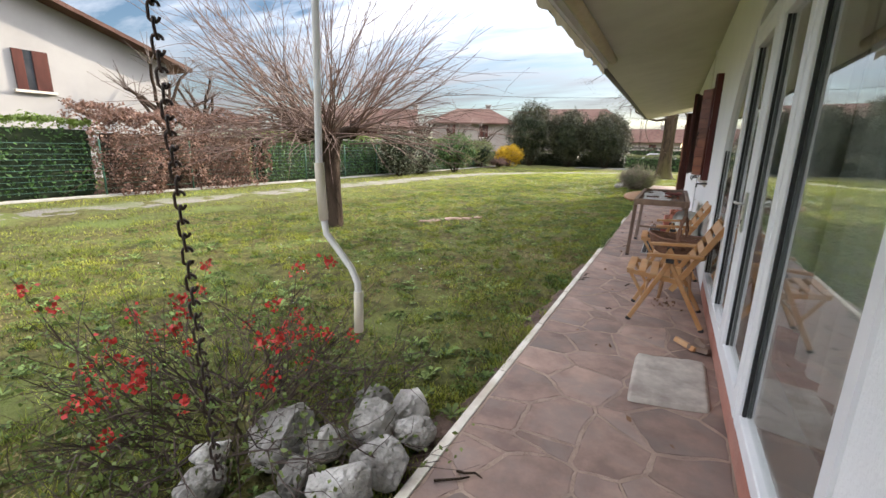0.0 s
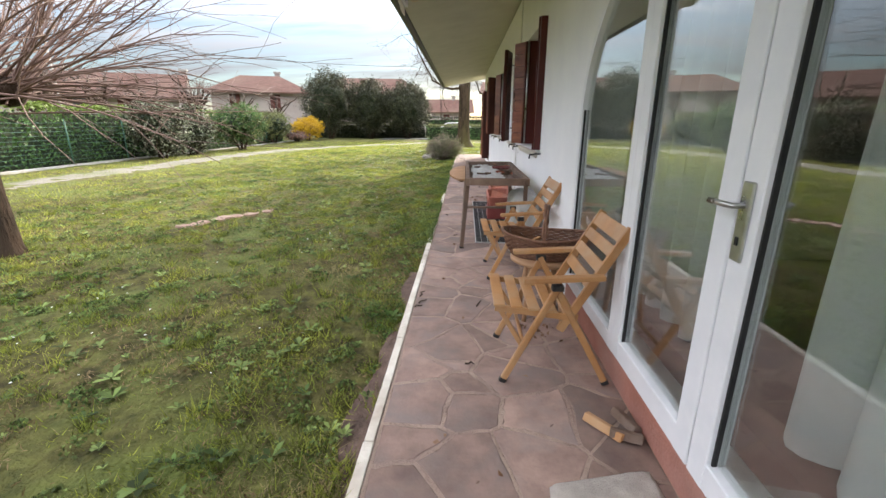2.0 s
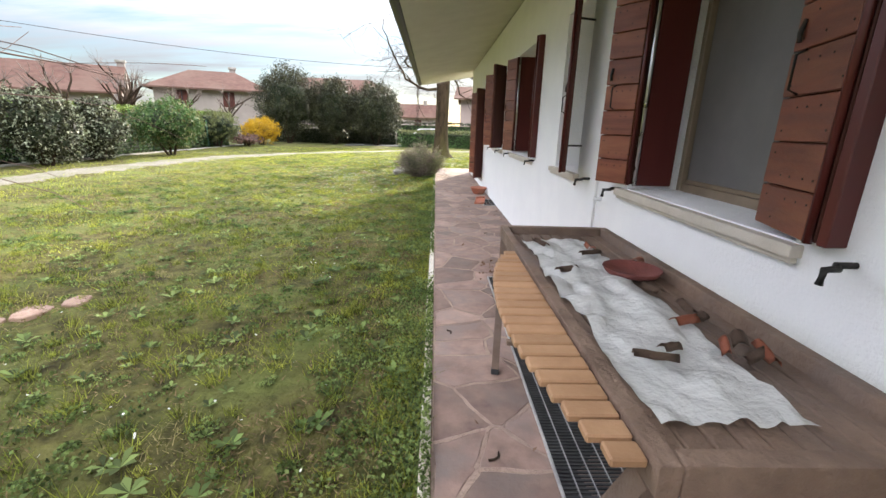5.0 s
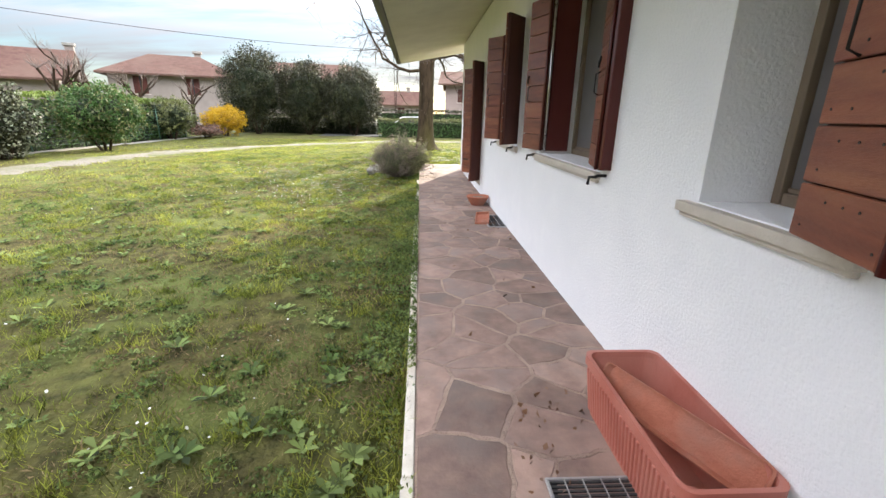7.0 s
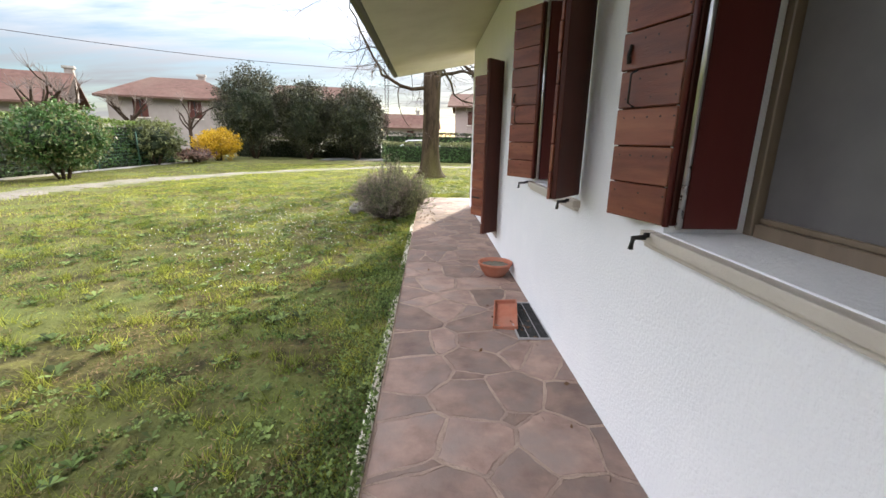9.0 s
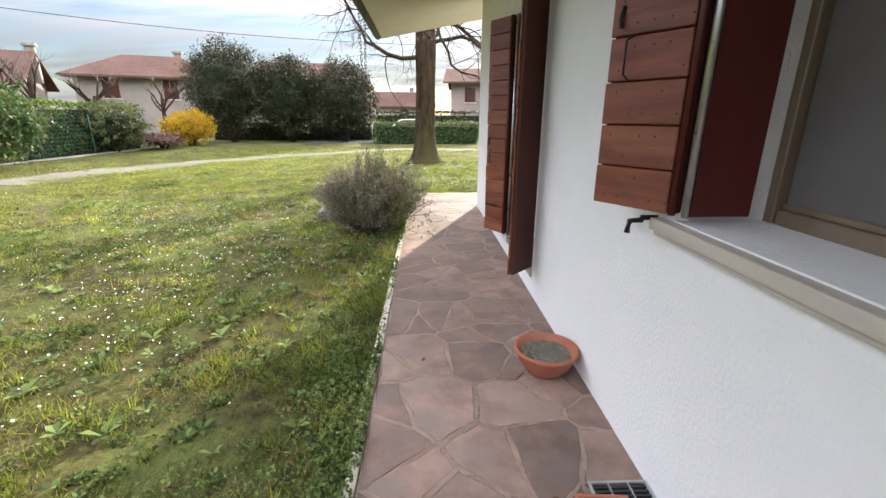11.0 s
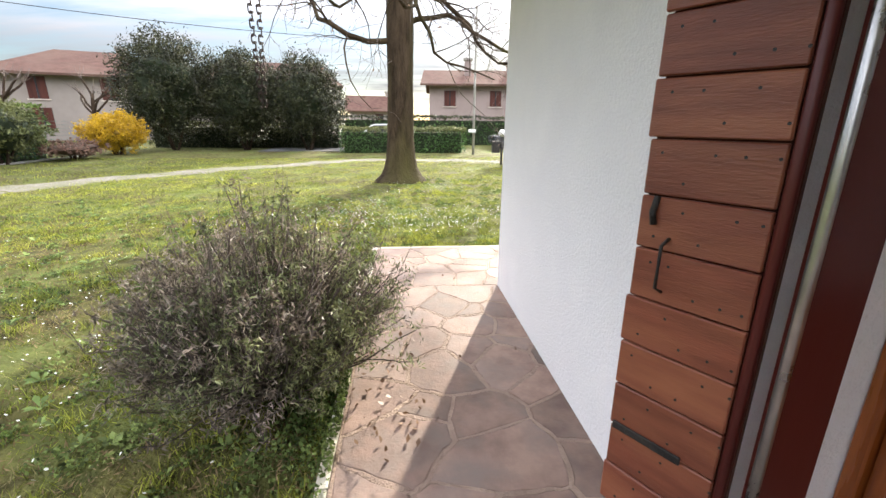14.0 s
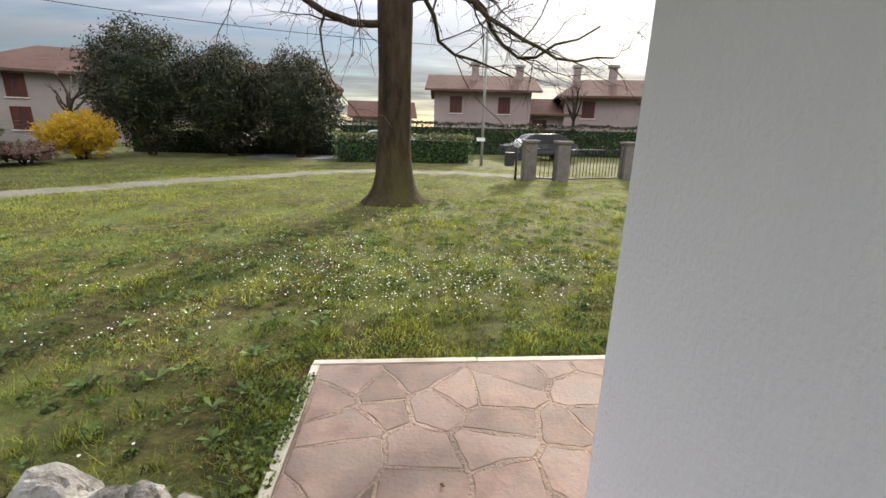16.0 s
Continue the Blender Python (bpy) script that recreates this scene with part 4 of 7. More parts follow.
def garden_table():
    """A weathered garden table whose rimmed top lost its slats, with a half-round slatted leaf on the walk's side."""
    tb = thing("garden_table", "weathered wooden garden table with rimmed top and half-round slatted leaf", "table")
    x0, x1, y0, y1, z = -0.44, 0.20, 6.95, 8.86, 0.84
    for a, b in (((x0 + 0.0225, y0, z - 0.035), (x0 + 0.0225, y1, z - 0.035)), ((x1 - 0.0225, y0, z - 0.035), (x1 - 0.0225, y1, z - 0.035))):
        part("side_rail", bar(a, b, 0.045, 0.07, 0.006), M_OLDWOOD, tb)
    for yy in (y0 + 0.0225, y1 - 0.0225):
        part("end_rail", bar((x0 + 0.047, yy, z - 0.034), (x1 - 0.047, yy, z - 0.034), 0.045, 0.072, 0.006), M_OLDWOOD, tb)
    k, n = 0, 9
    for k in range(n):
        a = x0 + 0.05 + k * (x1 - x0 - 0.1) / n
        part("top_board", box(a, a + (x1 - x0 - 0.1) / n - 0.006, y0 + 0.05, y1 - 0.05, z - 0.055, z - 0.04, 0.003), M_OLDWOOD, tb)
    # half-round leaf: short slats of changing length on two cleats
    m = 22
    for k in range(m):
        u = (k + 0.5) / m
        w = 0.17 * math.sin(math.pi * min(1, u * 0.94 + 0.04)) ** 0.6
        yy = y0 + 0.02 + u * 1.36
        part("leaf_slat", box(x0 - w - 0.012, x0 - 0.006, yy - 0.026, yy + 0.026, z - 0.028, z - 0.008, 0.004), M_SLATWOOD, tb)
    part("leaf_cleat", box(x0 - 0.06, x0 - 0.02, y0 + 0.1, y0 + 1.3, z - 0.05, z - 0.029, 0.003), M_OLDWOOD, tb)
    for p, q in (((x0 + 0.02, y0 + 0.06, z - 0.07), (-0.475, 7.36, 0.0)), ((x0 + 0.02, y1 - 0.05, z - 0.07), (-0.46, 8.58, 0.0)), ((x1 - 0.03, y0 + 0.06, z - 0.07), (x1 + 0.02, 7.36, 0)), ((x1 - 0.03, y1 - 0.05, z - 0.07), (x1 + 0.02, 8.58, 0))):
        leg = part("leg", bar(p, q, 0.042, 0.055, 0.006), M_OLDWOOD, tb)
        d = (Vector(p) - Vector(q)).normalized()
        part("foot_cap", bar(Vector(q), Vector(q) + d * 0.035, 0.047, 0.06, 0.005), M_RUBBER, leg, "dark foot cap")
    part("stretcher", bar((x0 + 0.02, 8.5, 0.25), (x1, 8.5, 0.25), 0.03, 0.03, 0.004), M_OLDWOOD, tb)
    return tb


garden_table()


def rumpled(name, x0, x1, y0, y1, z, amp, material, label, category, seed, nx=26, ny=34, freq=6.0, ragged=0.03):
    """A crumpled sheet lying at z."""
    bm = bmesh.new()
    g = []
    for i in range(nx + 1):
        row = []
        for j in range(ny + 1):
            u, v = i / nx, j / ny
            x, y = x0 + (x1 - x0) * u, y0 + (y1 - y0) * v
            x += ragged * noise.noise((v * 5, seed, 0.3))
            y += ragged * noise.noise((u * 5, seed, 7.3))
            h = abs(noise.noise((x * freq, y * freq, seed))) + 0.5 * abs(noise.noise((x * freq * 2.3, y * freq * 2.3, seed)))
            row.append(bm.verts.new((x, y, z + amp * h)))
        g.append(row)
    for i in range(nx):
        for j in range(ny):
            bm.faces.new((g[i][j], g[i + 1][j], g[i + 1][j + 1], g[i][j + 1])).smooth = True
    return tagged(part(name, bm, material), label, category)


rumpled("plastic_sheet", -0.36, -0.02, 7.10, 8.62, 0.802, 0.05, M_PLASTIC, "crumpled clear plastic sheet spread on the garden table", "plastic sheet", 2.0)


def table_clutter():
    r = random.Random(11)
    for k in range(16):
        a = r.uniform(0, 180)
        x, y = r.uniform(-0.30, 0.12), r.uniform(7.25, 8.5)
        ob = thing("bark_piece", "curled dark piece of bark on the garden table", "bark", pose(x, y, 0.835, r.uniform(-8, 8), r.uniform(-8, 8), a), "bark pieces on the table")
        L, w = r.uniform(0.05, 0.13), r.uniform(0.02, 0.045)
        bm = bmesh.new()
        g = [[bm.verts.new((L * (i / 4 - 0.5), w * (j / 4 - 0.5), 0.018 * (1 - (j / 2 - 1) ** 2) + 0.004 * r.random())) for j in range(5)] for i in range(5)]
        for i in range(4):
            for j in range(4):
                bm.faces.new((g[i][j], g[i + 1][j], g[i + 1][j + 1], g[i][j + 1])).smooth = True
        bmesh.ops.solidify(bm, geom=bm.faces[:], thickness=0.004)
        part("curl", bm, M_OLDWOOD if k % 3 else M_TERRA_OLD, ob)
    sc = thing("red_saucer", "shallow dark red saucer on the garden table", "saucer", pose(0.0, 8.05, 0.815))
    part("dish", lathe([(0.06, 0), (0.105, 0.012), (0.12, 0.034), (0.113, 0.034), (0.10, 0.018), (0.0001, 0.01)], 26), mat("dark_red_clay", (0.11, 0.03, 0.025), (0.18, 0.055, 0.045), 9, 0.6, 0.2), sc)


table_clutter()


def under_table():
    bag = bmesh.new()
    bmesh.ops.create_icosphere(bag, subdivisions=4, radius=1)
    for v in bag.verts:
        p = v.co.copy()
        q = Vector((math.copysign(abs(p.x) ** 0.55, p.x), math.copysign(abs(p.y) ** 0.55, p.y), math.copysign(abs(p.z) ** 0.6, p.z)))
        w = 1 + 0.10 * noise.noise(p * 4) + 0.05 * noise.noise(p * 11)
        v.co = Vector((0.19 + q.x * 0.17 * w, 7.32 + q.y * 0.30 * w, 0.345 + q.z * 0.335 * (1 + 0.05 * noise.noise(p * 6))))
    for f in bag.faces:
        f.smooth = True
    tagged(part("plastic_sack", bag, M_PLASTIC), "large whitish translucent plastic sack under the garden table", "sack")
    cr = thing("red_crate", "red plastic crate under the garden table", "crate", pose(0.02, 8.98, 0.013))
    for a in ((-0.13, 0.13, -0.16, -0.148), (-0.13, 0.13, 0.148, 0.16), (-0.13, -0.118, -0.148, 0.148), (0.118, 0.13, -0.148, 0.148)):
        part("side", box(a[0], a[1], a[2], a[3], 0.01, 0.17, 0.003), M_REDPLASTIC, cr)
    part("bottom", box(-0.125, 0.125, -0.155, 0.155, 0.0, 0.012, 0.003), M_REDPLASTIC, cr)
    # a caster of the trolley frame beside the sack
    cs = thing("caster_wheel", "small grey caster wheel under the plastic sack", "caster", pose(0.06, 7.18, 0.032))
    bmw = bmesh.new()
    bmesh.ops.create_cone(bmw, segments=18, radius1=0.032, radius2=0.032, depth=0.022, cap_ends=True, matrix=pose(0, 0, 0, 0, 90, 0))
    part("wheel", bmw, M_CONCRETE, cs)
    part("fork", box(-0.02, 0.02, -0.012, 0.012, 0.03, 0.06, 0.003), M_IRON, cs)


M_REDPLASTIC = mat("red_crate_plastic", (0.24, 0.05, 0.045), (0.32, 0.08, 0.07), 5, 0.45, 0.05)
under_table()


def planter(x0, x1, y0, y1, h, label):
    """A long ribbed trough planter."""
    pl = thing("planter", label, "planter", pose((x0 + x1) / 2, (y0 + y1) / 2, 0), "trough planters by the wall")
    w, l = (x1 - x0) / 2, (y1 - y0) / 2
    def outline(sx, sy, rad, n=6):
        pts = []
        for cx, cy, a0 in ((sx - rad, sy - rad, 0), (-sx + rad, sy - rad, 90), (-sx + rad, -sy + rad, 180), (sx - rad, -sy + rad, 270)):
            for k in range(n + 1):
                a = radians(a0 + 90 * k / n)
                pts.append((cx + rad * math.cos(a), cy + rad * math.sin(a)))
        return pts
    rings = [(0.80, 0.88, 0.0), (0.94, 0.965, h - 0.045), (1.0, 1.0, h - 0.043), (1.0, 1.0, h), (0.90, 0.955, h), (0.90, 0.955, h - 0.03), (0.72, 0.83, 0.02)]
    bm = bmesh.new()
    rs = [[bm.verts.new((px, py, z)) for px, py in outline(w * a, l * b, 0.05)] for a, b, z in rings]
    for r0, r1 in zip(rs, rs[1:]):
        for k in range(len(r0)):
            bm.faces.new((r0[k], r0[(k + 1) % len(r0)], r1[(k + 1) % len(r0)], r1[k]))
    bm.faces.new(rs[0][::-1])
    bm.faces.new(rs[-1])
    bmesh.ops.recalc_face_normals(bm, faces=bm.faces[:])
    part("trough", bm, M_TERRA, pl)
    nr = 26
    for s in (-1, 1):
        for k in range(nr):
            y = -l * 0.86 + 2 * l * 0.86 * k / (nr - 1)
            part("rib", bar((s * (w * 0.82), y * 0.93, 0.02), (s * (w * 0.945), y, h - 0.06), 0.016, 0.01, 0.003, up=(1, 0, 0)), M_TERRA, pl)
    tr = thing("planter_saucer", "long terracotta plastic saucer standing on edge inside the trough planter", "saucer", pose((x0 + x1) / 2 + 0.03, (y0 + y1) / 2 - 0.03, h - 0.062, 0, -72, 24), "saucers in the planters")
    bm = bmesh.new()
    rs = [[bm.verts.new((px, py, z)) for px, py in outline(w * a * 0.62, l * b * 0.98, 0.025)] for a, b, z in ((0.62, 0.82, 0.0), (0.70, 0.86, 0.035), (0.66, 0.84, 0.035), (0.60, 0.80, 0.008))]
    for r0, r1 in zip(rs, rs[1:]):
        for k in range(len(r0)):
            bm.faces.new((r0[k], r0[(k + 1) % len(r0)], r1[(k + 1) % len(r0)], r1[k]))
    bm.faces.new(rs[0][::-1])
    bm.faces.new(rs[-1])
    bmesh.ops.recalc_face_normals(bm, faces=bm.faces[:])
    part("dish", bm, M_TERRA_OLD, tr)


planter(-0.01, 0.355, 9.92, 10.76, 0.30, "long terracotta-coloured trough planter against the wall")
planter(-0.09, 0.29, 9.02, 9.84, 0.30, "long ribbed terracotta-coloured trough planter beside the downpipe")


def grate(x0, x1, y0, y1, label):
    """A galvanised light-well grating flush with the paving."""
    g = thing("floor_grate", label, "grate")
    # no pit is cut: a thin black sheet stands for the well's shade
    part("well", box(x0 + 0.01, x1 - 0.01, y0 + 0.01, y1 - 0.01, -0.004, 0.0005), M_RUBBER, g, "thin black sheet for the shade of the light well below the bars")
    for a in ((x0, x1, y0, y0 + 0.012), (x0, x1, y1 - 0.012, y1), (x0, x0 + 0.012, y0 + 0.012, y1 - 0.012), (x1 - 0.012, x1, y0 + 0.012, y1 - 0.012)):
        part("frame", box(a[0], a[1], a[2], a[3], -0.004, 0.013, 0.002), M_ZINC, g)
    n = int((x1 - x0) / 0.068)
    for k in range(1, n):
        x = x0 + (x1 - x0) * k / n
        part("bar", box(x - 0.0025, x + 0.0025, y0 + 0.012, y1 - 0.012, 0.001, 0.012), M_ZINC, g)
    bm = bmesh.new()
    y = y0 + 0.03
    while y < y1 - 0.02:
        b0 = [bm.verts.new(c) for c in ((x0 + 0.012, y - 0.0045, 0.0095), (x1 - 0.012, y - 0.0045, 0.0095), (x1 - 0.012, y + 0.0045, 0.0095), (x0 + 0.012, y + 0.0045, 0.0095), (x0 + 0.012, y - 0.0045, 0.003), (x1 - 0.012, y - 0.0045, 0.003), (x1 - 0.012, y + 0.0045, 0.003), (x0 + 0.012, y + 0.0045, 0.003))]
        for q in ((0, 1, 2, 3), (0, 4, 5, 1), (2, 6, 7, 3)):
            bm.faces.new([b0[i] for i in q])
        y += 0.021
    tagged(part("lattice", bm, M_DARKZINC, g), kind="stuff")


M_ZINC = mat("galvanised_steel", (0.33, 0.33, 0.33), (0.46, 0.46, 0.45), 9, 0.5, 0.1, metal=0.5)
M_DARKZINC = mat("dirty_steel", (0.035, 0.036, 0.038), (0.07, 0.07, 0.07), 9, 0.6, 0.1, metal=0.3)
grate(-0.31, 0.36, 7.56, 10.28, "long grey steel light-well grating set in the paving")
grate(0.09, 0.33, 14.34, 15.05, "small steel grating by the wall, strewn with leaves")


def small_pots():
    b = thing("clay_bowl", "round terracotta bowl of dry grey soil by the wall", "bowl", pose(0.135, 15.86, 0))
    part("bowl", lathe([(0.085, 0), (0.10, 0.0), (0.145, 0.06), (0.172, 0.125), (0.180, 0.128), (0.182, 0.148), (0.168, 0.150), (0.162, 0.125), (0.135, 0.105)], 36), M_TERRA_OLD, b)
    bm = bmesh.new()
    bmesh.ops.create_circle(bm, cap_ends=True, radius=0.158, segments=32)
    bmesh.ops.subdivide_edges(bm, edges=bm.edges[:], cuts=1)
    bmesh.ops.poke(bm, faces=bm.faces[:])
    for v in bm.verts:
        v.co.z = 0.112 + 0.01 * noise.noise(v.co * 30)
    part("soil", bm, M_DRYSOIL, b, "dry grey cracked soil")
    t = thing("clay_tray", "rectangular terracotta tray tipped on the paving", "tray", pose(0.06, 14.72, 0.012, 8, -6, -10))
    part("floor", box(-0.085, 0.085, -0.20, 0.20, 0, 0.012, 0.004), M_TERRA_OLD, t)
    for a in ((-0.095, 0.095, -0.212, -0.2), (-0.095, 0.095, 0.2, 0.212), (-0.095, -0.083, -0.2, 0.2), (0.083, 0.095, -0.2, 0.2)):
        part("rim", box(a[0], a[1], a[2], a[3], 0.0, 0.045, 0.004), M_TERRA_OLD, t)


M_DRYSOIL = mat("dry_grey_soil", (0.17, 0.16, 0.13), (0.28, 0.26, 0.22), 18, 0.95, 0.8, 40, c3=(0.14, 0.15, 0.08), coarse=8)
small_pots()


def door_mat():
    bm = bmesh.new()
    nx, ny = 26, 36
    x0, x1, y0, y1 = -0.10, 0.34, 3.40, 4.08
    g = []
    for i in range(nx + 1):
        row = []
        for j in range(ny + 1):
            u, v = i / nx, j / ny
            cx, cy = 2 * u - 1, 2 * v - 1
            k = 1 - 0.035 * (abs(cx) ** 6) * (abs(cy) ** 6)
            x = (x0 + x1) / 2 + cx * (x1 - x0) / 2 * k
            y = (y0 + y1) / 2 + cy * (y1 - y0) / 2 * k + 0.10 * (u - 0.5)
            edge = max(abs(cx), abs(cy)) > 0.99
            row.append(bm.verts.new((x, y, 0.004 if edge else 0.02 + 0.014 * abs(noise.noise((x * 7, y * 7, 2))) + 0.004 * noise.noise((x * 40, y * 40, 1)))))
        g.append(row)
    for i in range(nx):
        for j in range(ny):
            bm.faces.new((g[i][j], g[i + 1][j], g[i + 1][j + 1], g[i][j + 1])).smooth = True
    tagged(part("rug", bm, M_MATTING), "dirty beige fleece rug lying on the paving by the glass door", "rug")
    r = random.Random(4)
    for k, (x, y, a, L, mt) in enumerate(((0.22, 4.36, 40, 0.20, M_CHAIR), (0.30, 4.30, 70, 0.14, M_OLDWOOD), (0.33, 4.40, 20, 0.16, M_OLDWOOD))):
        s = thing("firewood_piece", "split piece of firewood lying beside the rug", "firewood", pose(x, y, 0.012 + 0.004 * k, 0, 3, a), "firewood by the door")
        bm = bmesh.new()
        prism([(-0.03, 0), (0.035, 0.0), (0.02, 0.03), (-0.012, 0.036)], -L / 2, L / 2, "y", bm)
        bmesh.ops.bevel(bm, geom=bm.edges[:], offset=0.004, segments=1, affect="EDGES")
        part("split_log", bm, mt, s)


door_mat()


def downpipe():
    y = 9.43
    d = thing("downpipe", "thin white downpipe fixed to the wall with clamps", "downpipe", HOUSE)
    part("pipe", tube([(-0.035, y, 0.0), (-0.035, y, 1.55), (-0.035, y, 3.05)], 0.011, 12), M_PIPE, d)
    for z in (0.66, 0.93, 2.3):
        part("clamp", tube([(-0.035, y, z - 0.016), (-0.035, y, z + 0.012)], 0.015, 12), M_PIPE, d, "white pipe clamp")
        part("clamp_screw", box(-0.045, 0.0, y - 0.04, y - 0.018, z - 0.01, z + 0.01, 0.002), M_PIPE, d)


downpipe()


def awning_and_crank():
    a = thing("awning", "rolled cream awning with a scalloped valance under the eave", "awning", HOUSE)
    part("roller", tube([(-1.46, -1.5, 2.815), (-1.46, 8.40, 2.815)], 0.062, 14), M_AWNING, a)
    part("front_bar", box(-1.575, -1.535, -1.5, 8.40, 2.70, 2.79, 0.006), M_PIPE, a)
    bm = bmesh.new()
    prev = None
    n = 480
    for i in range(n + 1):
        y = -1.5 + 9.9 * i / n
        zl = 2.635 - 0.04 * abs(math.sin(y * math.pi / 0.55)) + 0.01 * noise.noise((y * 3, 0, 0))
        xo = -1.58 + 0.018 * math.sin(y * 9) + 0.01 * noise.noise((y * 5, 2, 0))
        row = [bm.verts.new((-1.577, y, 2.70)), bm.verts.new(((xo - 1.577) / 2, y, 2.67)), bm.verts.new((xo, y, zl))]
        if prev:
            for k in range(2):
                bm.faces.new((prev[k], row[k], row[k + 1], prev[k + 1])).smooth = True
        prev = row
    part("valance", bm, M_AWNING, a, "cream scalloped valance")
    c = thing("awning_crank", "white cranked awning rod hanging over the lawn's edge", "awning crank")
    part("rod", tube([(-0.665, 1.55, 2.98), (-0.68, 1.55, 2.1), (-0.70, 1.55, 1.40), (-0.695, 1.552, 1.30)], 0.0075, 10), M_PIPE, c)
    part("sleeve", tube([(-0.70, 1.55, 1.40), (-0.695, 1.552, 1.275)], 0.0105, 10), M_PIPE_OLD, c, "cream plastic grip")
    part("crank_arm", tube([(-0.695, 1.552, 1.28), (-0.69, 1.553, 1.245), (-0.66, 1.553, 1.215), (-0.62, 1.552, 1.175), (-0.602, 1.55, 1.145), (-0.60, 1.55, 1.10)], 0.0075, 10), M_PIPE, c)
    part("handle_grip", tube([(-0.60, 1.55, 1.125), (-0.602, 1.55, 1.03)], 0.0105, 12), M_PIPE_OLD, c, "cream plastic grip")


awning_and_crank()


def chain(top, bottom, label, link=0.055):
    """A hanging chain of steel links, each turned a quarter from the last."""
    c = thing("rain_chain", label, "chain", group="rain chains under the gutter")
    top, bottom = Vector(top), Vector(bottom)
    n = int((top - bottom).length / (link * 0.78))
    me = None
    d = (bottom - top).normalized()
    for k in range(n):
        p = top.lerp(bottom, (k + 0.5) / n)
        if me is None:
            pts = []
            for q in range(17):
                a = 2 * math.pi * q / 16
                pts.append((math.cos(a) * link * 0.26, 0, math.sin(a) * link * 0.26 + math.copysign(link * 0.24, math.sin(a))))
            o = part("link", tube(pts, link * 0.085, 5, caps=False), M_CHAIN, c)
            me = o.data
        else:
            o = new("link", me)
            o.parent = c
        o.matrix_basis = Matrix.Translation(p) @ pose(0, 0, 0, 4 * math.sin(k), 3 * math.cos(k * 2), 45 + 90 * (k % 2))
    return c


chain((-1.36, 1.60, 2.75), (-1.28, 1.60, 0.30), "dark iron rain chain hanging from the gutter into a shrub")
chain((-1.46, 20.28, 2.84), (-1.44, 20.30, 1.46), "dark iron rain chain hanging from the gutter")
chain((-1.38, 20.32, 2.84), (-1.42, 20.31, 1.46), "dark iron rain chain hanging from the gutter")

# ---- planting ----


def twig_bush(name, label, cx, cy, n, height, spread, thick, bark, seed, upward=1.0, sub=3, base_r=0.15, bend=0.16):
    """Many thin crooked stems from one foot. Returns the thing and points along the stems."""
    r = np.random.default_rng(seed)
    th = thing(name, label, "shrub", pose(cx, cy, float(lawn_z(cx, cy)) - 0.01))
    verts, faces, spots = [], [], []
    for k in range(n):
        a, q = r.uniform(0, 2 * math.pi), math.sqrt(r.uniform(0, 1))
        lean = spread * q
        d = np.array((math.cos(a) * lean, math.sin(a) * lean, upward * (1.0 - 0.35 * q)))
        L = height * r.uniform(0.65, 1.1)
        b = limb((math.cos(a) * base_r * q, math.sin(a) * base_r * q, 0), d, L, thick, thick * 0.35, 6, bend, 0.015, r)
        grow(None, b, verts, faces, 3)
        spots += [p for p, _ in b[2:]]
        for s in range(sub):
            i = r.integers(2, 6)
            p, rr = b[i]
            d2 = np.array((math.cos(a), math.sin(a), 0.8)) + r.normal(size=3) * 0.7
            b2 = limb(p, d2, L * r.uniform(0.2, 0.4), rr * 0.8, rr * 0.3, 4, 0.2, 0.0, r)
            grow(None, b2, verts, faces, 3)
            spots += [p for p, _ in b2[1:]]
    mesh_of("branchwork", verts, faces, bark, th)
    return th, np.array(spots)


M_QUINCE = mat("dark_quince_twig", (0.045, 0.030, 0.024), (0.10, 0.070, 0.055), 4, 0.8, 0.0)


def quince():
    r = np.random.default_rng(21)
    th, sp = twig_bush("quince_bush", "straggly flowering quince with red blossom among white stones", -2.02, 2.18, 115, 0.92, 1.2, 0.0062, M_QUINCE, 21, 0.58, 8, 0.42, 0.30)
    pick = sp[r.integers(0, len(sp), 3600)] + r.normal(size=(3600, 3)) * 0.035
    leaves("foliage", pick, 0.028, L_SHRUB, th, 0.6, seed=2)
    # blossom in small clusters
    hot = sp[(sp[:, 2] > 0.36) & (np.hypot(sp[:, 0], sp[:, 1]) < 0.75)]
    c = hot[r.integers(0, len(hot), 48)]
    pts = np.repeat(c, 20, axis=0) + r.normal(size=(48 * 20, 3)) * 0.022
    leaves("blossom", pts, 0.025, L_RED, th, 0.9, seed=3)


quince()


